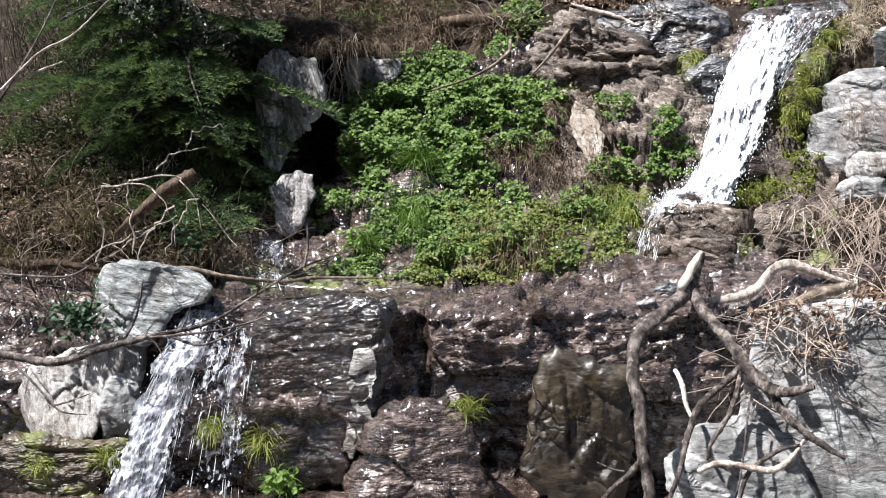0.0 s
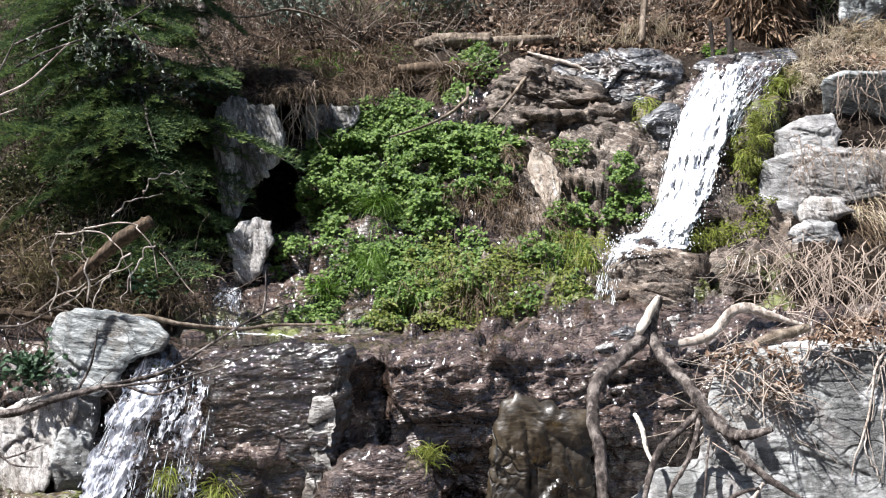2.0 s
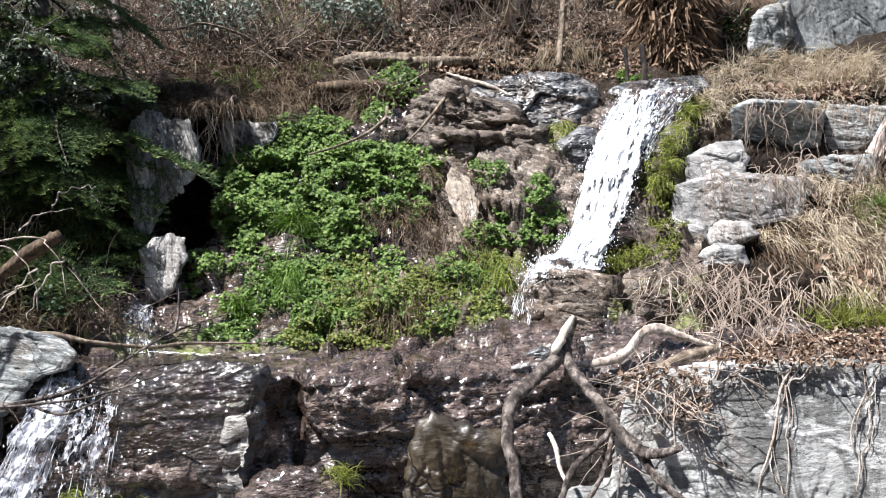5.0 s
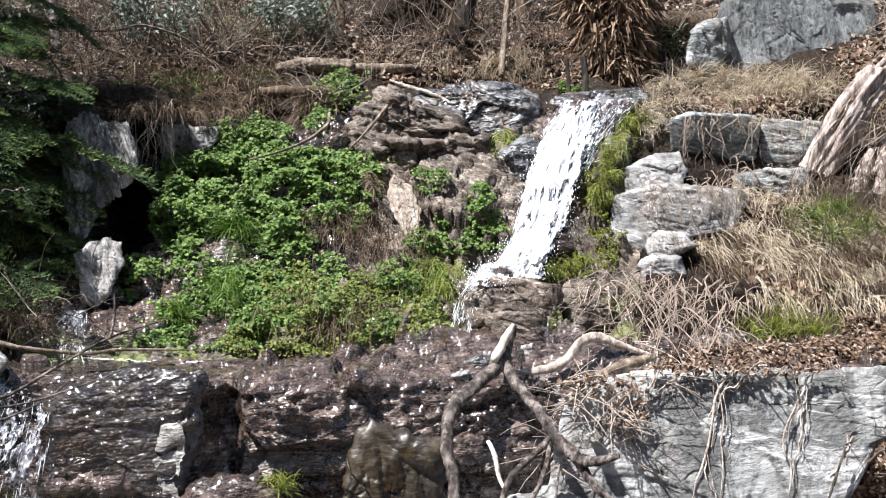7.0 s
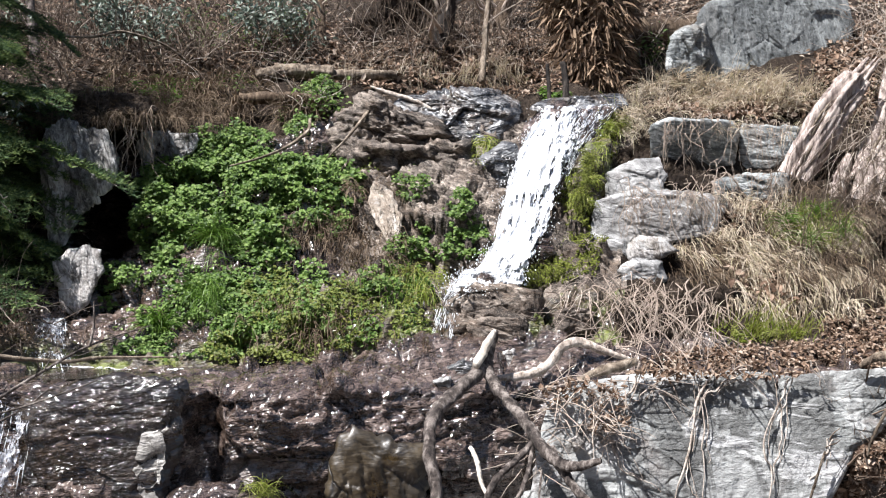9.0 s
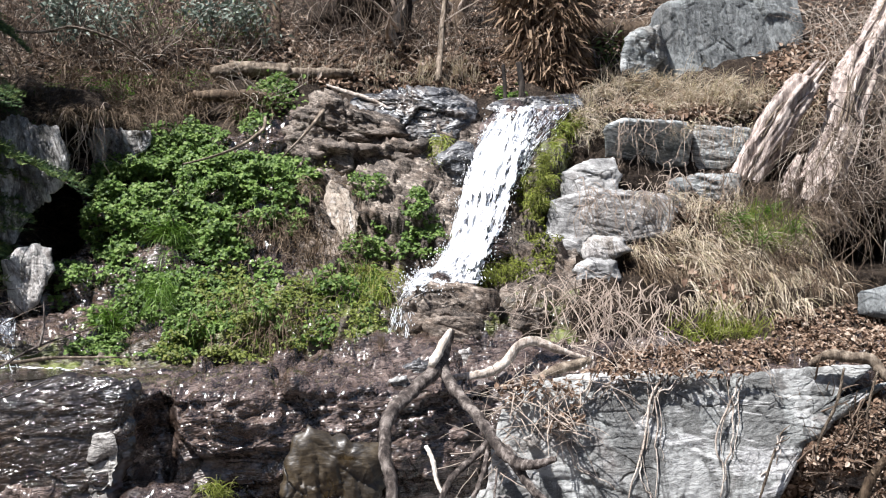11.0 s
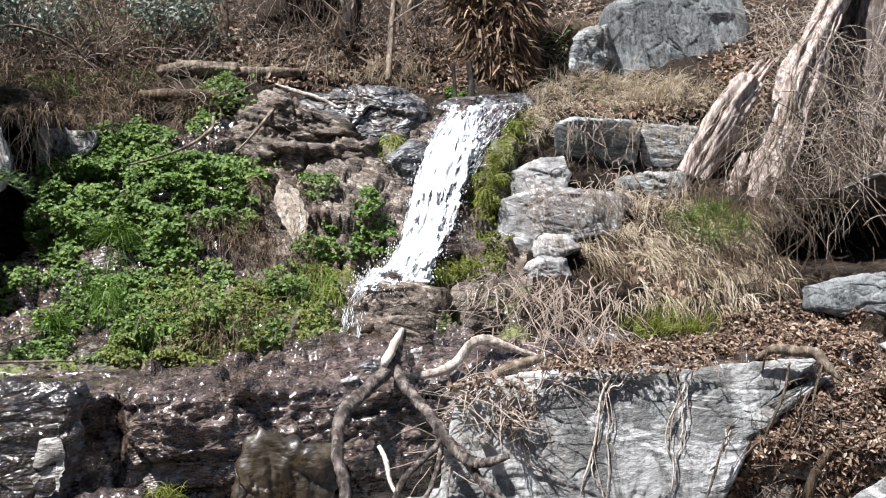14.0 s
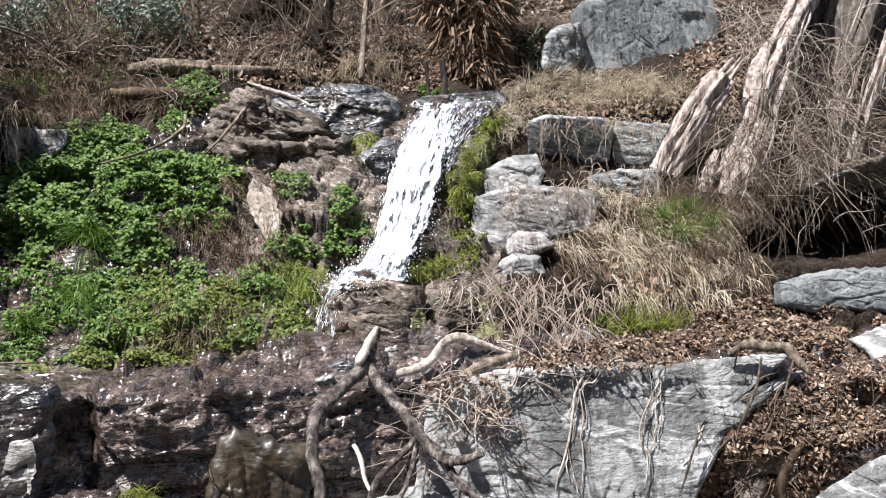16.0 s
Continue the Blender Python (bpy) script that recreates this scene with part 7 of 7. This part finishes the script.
def leafy_branch():
    """Thin branches before the conifer, with pale glossy leaves along their twigs."""
    t = holder("leafy_branch", (-3.28, 6.00, 2.72), "thin branch with pale glossy leaves before the conifer", "branch")
    r = random.Random(331)
    lines = ([(-3.50, 6.00, 2.64), (-3.28, 6.00, 2.73), (-2.93, 6.05, 2.85), (-2.64, 6.10, 3.01), (-2.51, 6.10, 3.20)], [(-3.50, 6.00, 2.78), (-3.28, 6.00, 2.86), (-3.06, 6.00, 2.94), (-2.85, 6.05, 3.10)],
             [(-3.20, 6.00, 3.20), (-2.95, 6.00, 3.06), (-2.74, 6.00, 2.84), (-2.60, 6.00, 2.67)])
    green = Geo()
    for line in lines:
        limb_of("limb", t, line, [0.009, 0.007, 0.005, 0.003], "bark", sides=6)
        path = spread(line, 40)
        for _ in range(16):
            p = path[r.randrange(4, 40)]
            e = p + Vector((r.gauss(0.05, 0.12), r.gauss(-0.02, 0.08), -abs(r.gauss(0.10, 0.12)) + 0.04))
            m = p.lerp(e, 0.5) + Vector((r.gauss(0, 0.02), 0, 0.025))
            wood = Geo()
            wood.tube([p, m, e], [0.003, 0.0022, 0.001], 4, smooth=3)
            part("twig", wood, "bark", t)
            for _ in range(9):
                q = p.lerp(m, r.random()) if r.random() < 0.3 else m.lerp(e, r.random() ** 0.7)
                green.leaf(q, (r.gauss(0, 0.7), r.gauss(-0.3, 0.5), r.gauss(-0.5, 0.5)), (r.gauss(-0.3, 0.5), r.gauss(-0.6, 0.4), r.gauss(0.7, 0.4)), r.uniform(0.02, 0.042), 0.45, 0.3, 0.25)
    part("foliage", green, "silver", t, kind="stuff", smooth=False)
    return t


leafy_branch()


def bare_branch():
    b = holder("bare_branch", (-3.03, 4.50, 0.80), "bare grey branch with buds reaching over the water", "branch")
    limb_of("limb", b, [(-3.46, 4.60, 0.84), (-3.06, 4.55, 0.78), (-2.73, 4.50, 0.75), (-2.48, 4.50, 0.82), (-2.27, 4.50, 0.87), (-2.16, 4.55, 0.89), (-1.96, 4.60, 0.94), (-1.77, 4.70, 1.06), (-1.57, 4.80, 1.18), (-1.30, 4.90, 1.27)],
            [0.023, 0.022, 0.022, 0.018, 0.015, 0.012, 0.009, 0.007, 0.005, 0.002], "bark", sides=8)
    for pts in ([(-2.27, 4.50, 0.87), (-2.06, 4.50, 0.89), (-1.88, 4.55, 0.91), (-1.70, 4.60, 0.96), (-1.48, 4.70, 1.04)], [(-2.37, 4.50, 0.86), (-2.30, 4.50, 0.98), (-2.26, 4.50, 1.15)], [(-3.06, 4.55, 0.77), (-2.91, 4.50, 0.70), (-2.76, 4.45, 0.59), (-2.65, 4.40, 0.53), (-2.52, 4.40, 0.52)],
                [(-2.76, 4.45, 0.59), (-2.71, 4.45, 0.55), (-2.50, 4.40, 0.62)], [(-2.17, 4.55, 0.88), (-2.00, 4.50, 0.84), (-1.86, 4.50, 0.88), (-1.75, 4.50, 0.94)], [(-1.56, 4.80, 1.18), (-1.54, 4.80, 1.28), (-1.54, 4.80, 1.39)],
                [(-1.92, 4.65, 0.97), (-1.80, 4.65, 0.93), (-1.71, 4.70, 1.00)], [(-3.27, 4.90, 1.14), (-2.88, 4.85, 1.13), (-2.72, 4.85, 1.19), (-2.52, 4.80, 1.28)], [(-3.29, 4.90, 1.97), (-3.08, 5.00, 2.34), (-2.93, 5.10, 2.71)],
                [(-3.22, 4.90, 2.10), (-3.05, 5.00, 2.30), (-2.85, 5.00, 2.39), (-2.67, 5.10, 2.60)], [(-3.19, 4.95, 2.14), (-3.08, 5.00, 2.20), (-2.92, 5.00, 2.25)]):
        high = pts[0][2] > 2
        limb_of("twig", b, pts, [0.009, 0.0075, 0.006, 0.003] if high else [0.008, 0.0065, 0.005, 0.002], "driftwood" if high else "bark", sides=6)
    r = random.Random(3)
    global rng
    rng = random.Random(4)
    spine = spread([(-3.06, 4.55, 0.78), (-2.73, 4.50, 0.75), (-2.48, 4.50, 0.82), (-2.27, 4.50, 0.87), (-2.16, 4.55, 0.89), (-1.96, 4.60, 0.94), (-1.77, 4.70, 1.06), (-1.57, 4.80, 1.18)], 50)
    for _ in range(34):
        k = r.randrange(6, 50)
        geo = Geo()
        geo.twig(spine[k], Vector((0.8, r.gauss(0, 0.3), r.choice((-0.6, 0.5, 0.8)) + r.gauss(0, 0.3))), r.uniform(0.08, 0.3), 0.0028, 4, 0.5)
        part("twig", geo, "bark", b)
    return b


bare_branch()


def weed(label, mat, mid, spread_x, spread_z, n, size, seed):
    """A small leafy weed: each leaf a part, on short stalks."""
    r = random.Random(seed)
    t = holder("weed", mid, label, "plant")
    for _ in range(n):
        geo = Geo()
        e = Vector(mid) + Vector((r.gauss(0, spread_x), r.gauss(-0.05, 0.05), r.gauss(0.03, spread_z)))
        geo.tube([Vector(mid) + Vector((0, 0.05, -spread_z)), Vector(mid).lerp(e, 0.6), e], [0.003, 0.0025, 0.002], 4, smooth=2, caps=False)
        geo.leaf(e, Vector((r.gauss(0, 1), r.gauss(-0.3, 0.6), r.gauss(0, 0.6))), (r.gauss(0, 0.6), r.gauss(-0.6, 0.5), 1), size * r.uniform(0.6, 1.3), 0.75, 0.3, 0.2)
        part("leaf", geo, mat, t, smooth=False)


weed("dark green leafy weed beside the boulder", "herb", (-3.01, 5.25, 0.84), 0.085, 0.06, 150, 0.040, 5)
weed("green leafy weed at the foot of the lower fall", "cress", (-1.80, 5.10, -0.01), 0.05, 0.04, 50, 0.04, 6)
weed("small green weed on the dark bank", "herb", (-2.87, 6.50, 1.19), 0.08, 0.05, 50, 0.035, 7)
rock("pale mineral crust on a rib of wet rock", "mineral", [(-1.44, 5.235, 0.70), (-1.33, 5.235, 0.70), (-1.31, 5.235, 0.57), (-1.35, 5.235, 0.42), (-1.43, 5.235, 0.38), (-1.46, 5.235, 0.45)], 0.12, 0.004, lean=0.1, seed=101, rough=0.035, jag=2.2, power=3, upright=True)
rock("white mineral crust running down wet rock", "mineral", [(-1.51, 5.222, 0.40), (-1.38, 5.222, 0.41), (-1.34, 5.222, 0.29), (-1.41, 5.222, 0.21), (-1.46, 5.222, 0.12), (-1.51, 5.222, 0.16), (-1.48, 5.222, 0.28)], 0.1, 0.004, lean=0.1, seed=102, rough=0.035, jag=2.2, power=3, upright=True)
rock("pale stone beside the broken branch tip", "white", [(0.47, 6.20, 1.02), (0.55, 6.20, 1.04), (0.57, 6.20, 0.92), (0.50, 6.20, 0.89), (0.45, 6.20, 0.95)], 0.25, 0.05, seed=111, rough=0.02, name="stone")
rock("grey stone lying on the wet ledge", "dark", [(0.12, 6.00, 0.94), (0.22, 6.00, 1.00), (0.33, 6.00, 0.94), (0.28, 6.00, 0.85), (0.15, 6.00, 0.86)], 0.3, 0.06, seed=112, rough=0.03, name="stone")
rock("pale stone wedged behind the branch", "pale", [(0.05, 5.80, 0.88), (0.15, 5.80, 0.92), (0.17, 5.80, 0.80), (0.10, 5.80, 0.72), (0.04, 5.80, 0.79)], 0.3, 0.05, seed=113, rough=0.03, name="stone")
rock("small white stone among the twigs", "white", [(0.74, 5.35, 0.63), (0.80, 5.35, 0.66), (0.84, 5.35, 0.61), (0.79, 5.35, 0.57)], 0.12, 0.03, seed=114, rough=0.012, name="stone")
rock("grey stone set in the earthy bank", "tan", [(0.27, 6.55, 1.17), (0.42, 6.55, 1.22), (0.64, 6.55, 1.21), (0.69, 6.55, 1.06), (0.49, 6.55, 1.01), (0.30, 6.55, 1.03)], 0.3, 0.05, seed=115, rough=0.04, name="stone")
rock("brown stone in the bank behind the roots", "tan", [(0.82, 6.60, 1.22), (0.97, 6.60, 1.28), (1.10, 6.60, 1.22), (1.08, 6.60, 1.09), (0.90, 6.60, 1.06)], 0.3, 0.05, seed=116, rough=0.04, name="stone")
rock("white lichen drip on the slab's face", "white", [(1.72, 5.475, 0.44), (1.78, 5.475, 0.45), (1.79, 5.475, 0.38), (1.76, 5.475, 0.26), (1.72, 5.475, 0.29)], 0.06, 0.004, lean=0.2, seed=117, rough=0.012, name="lichen_patch")
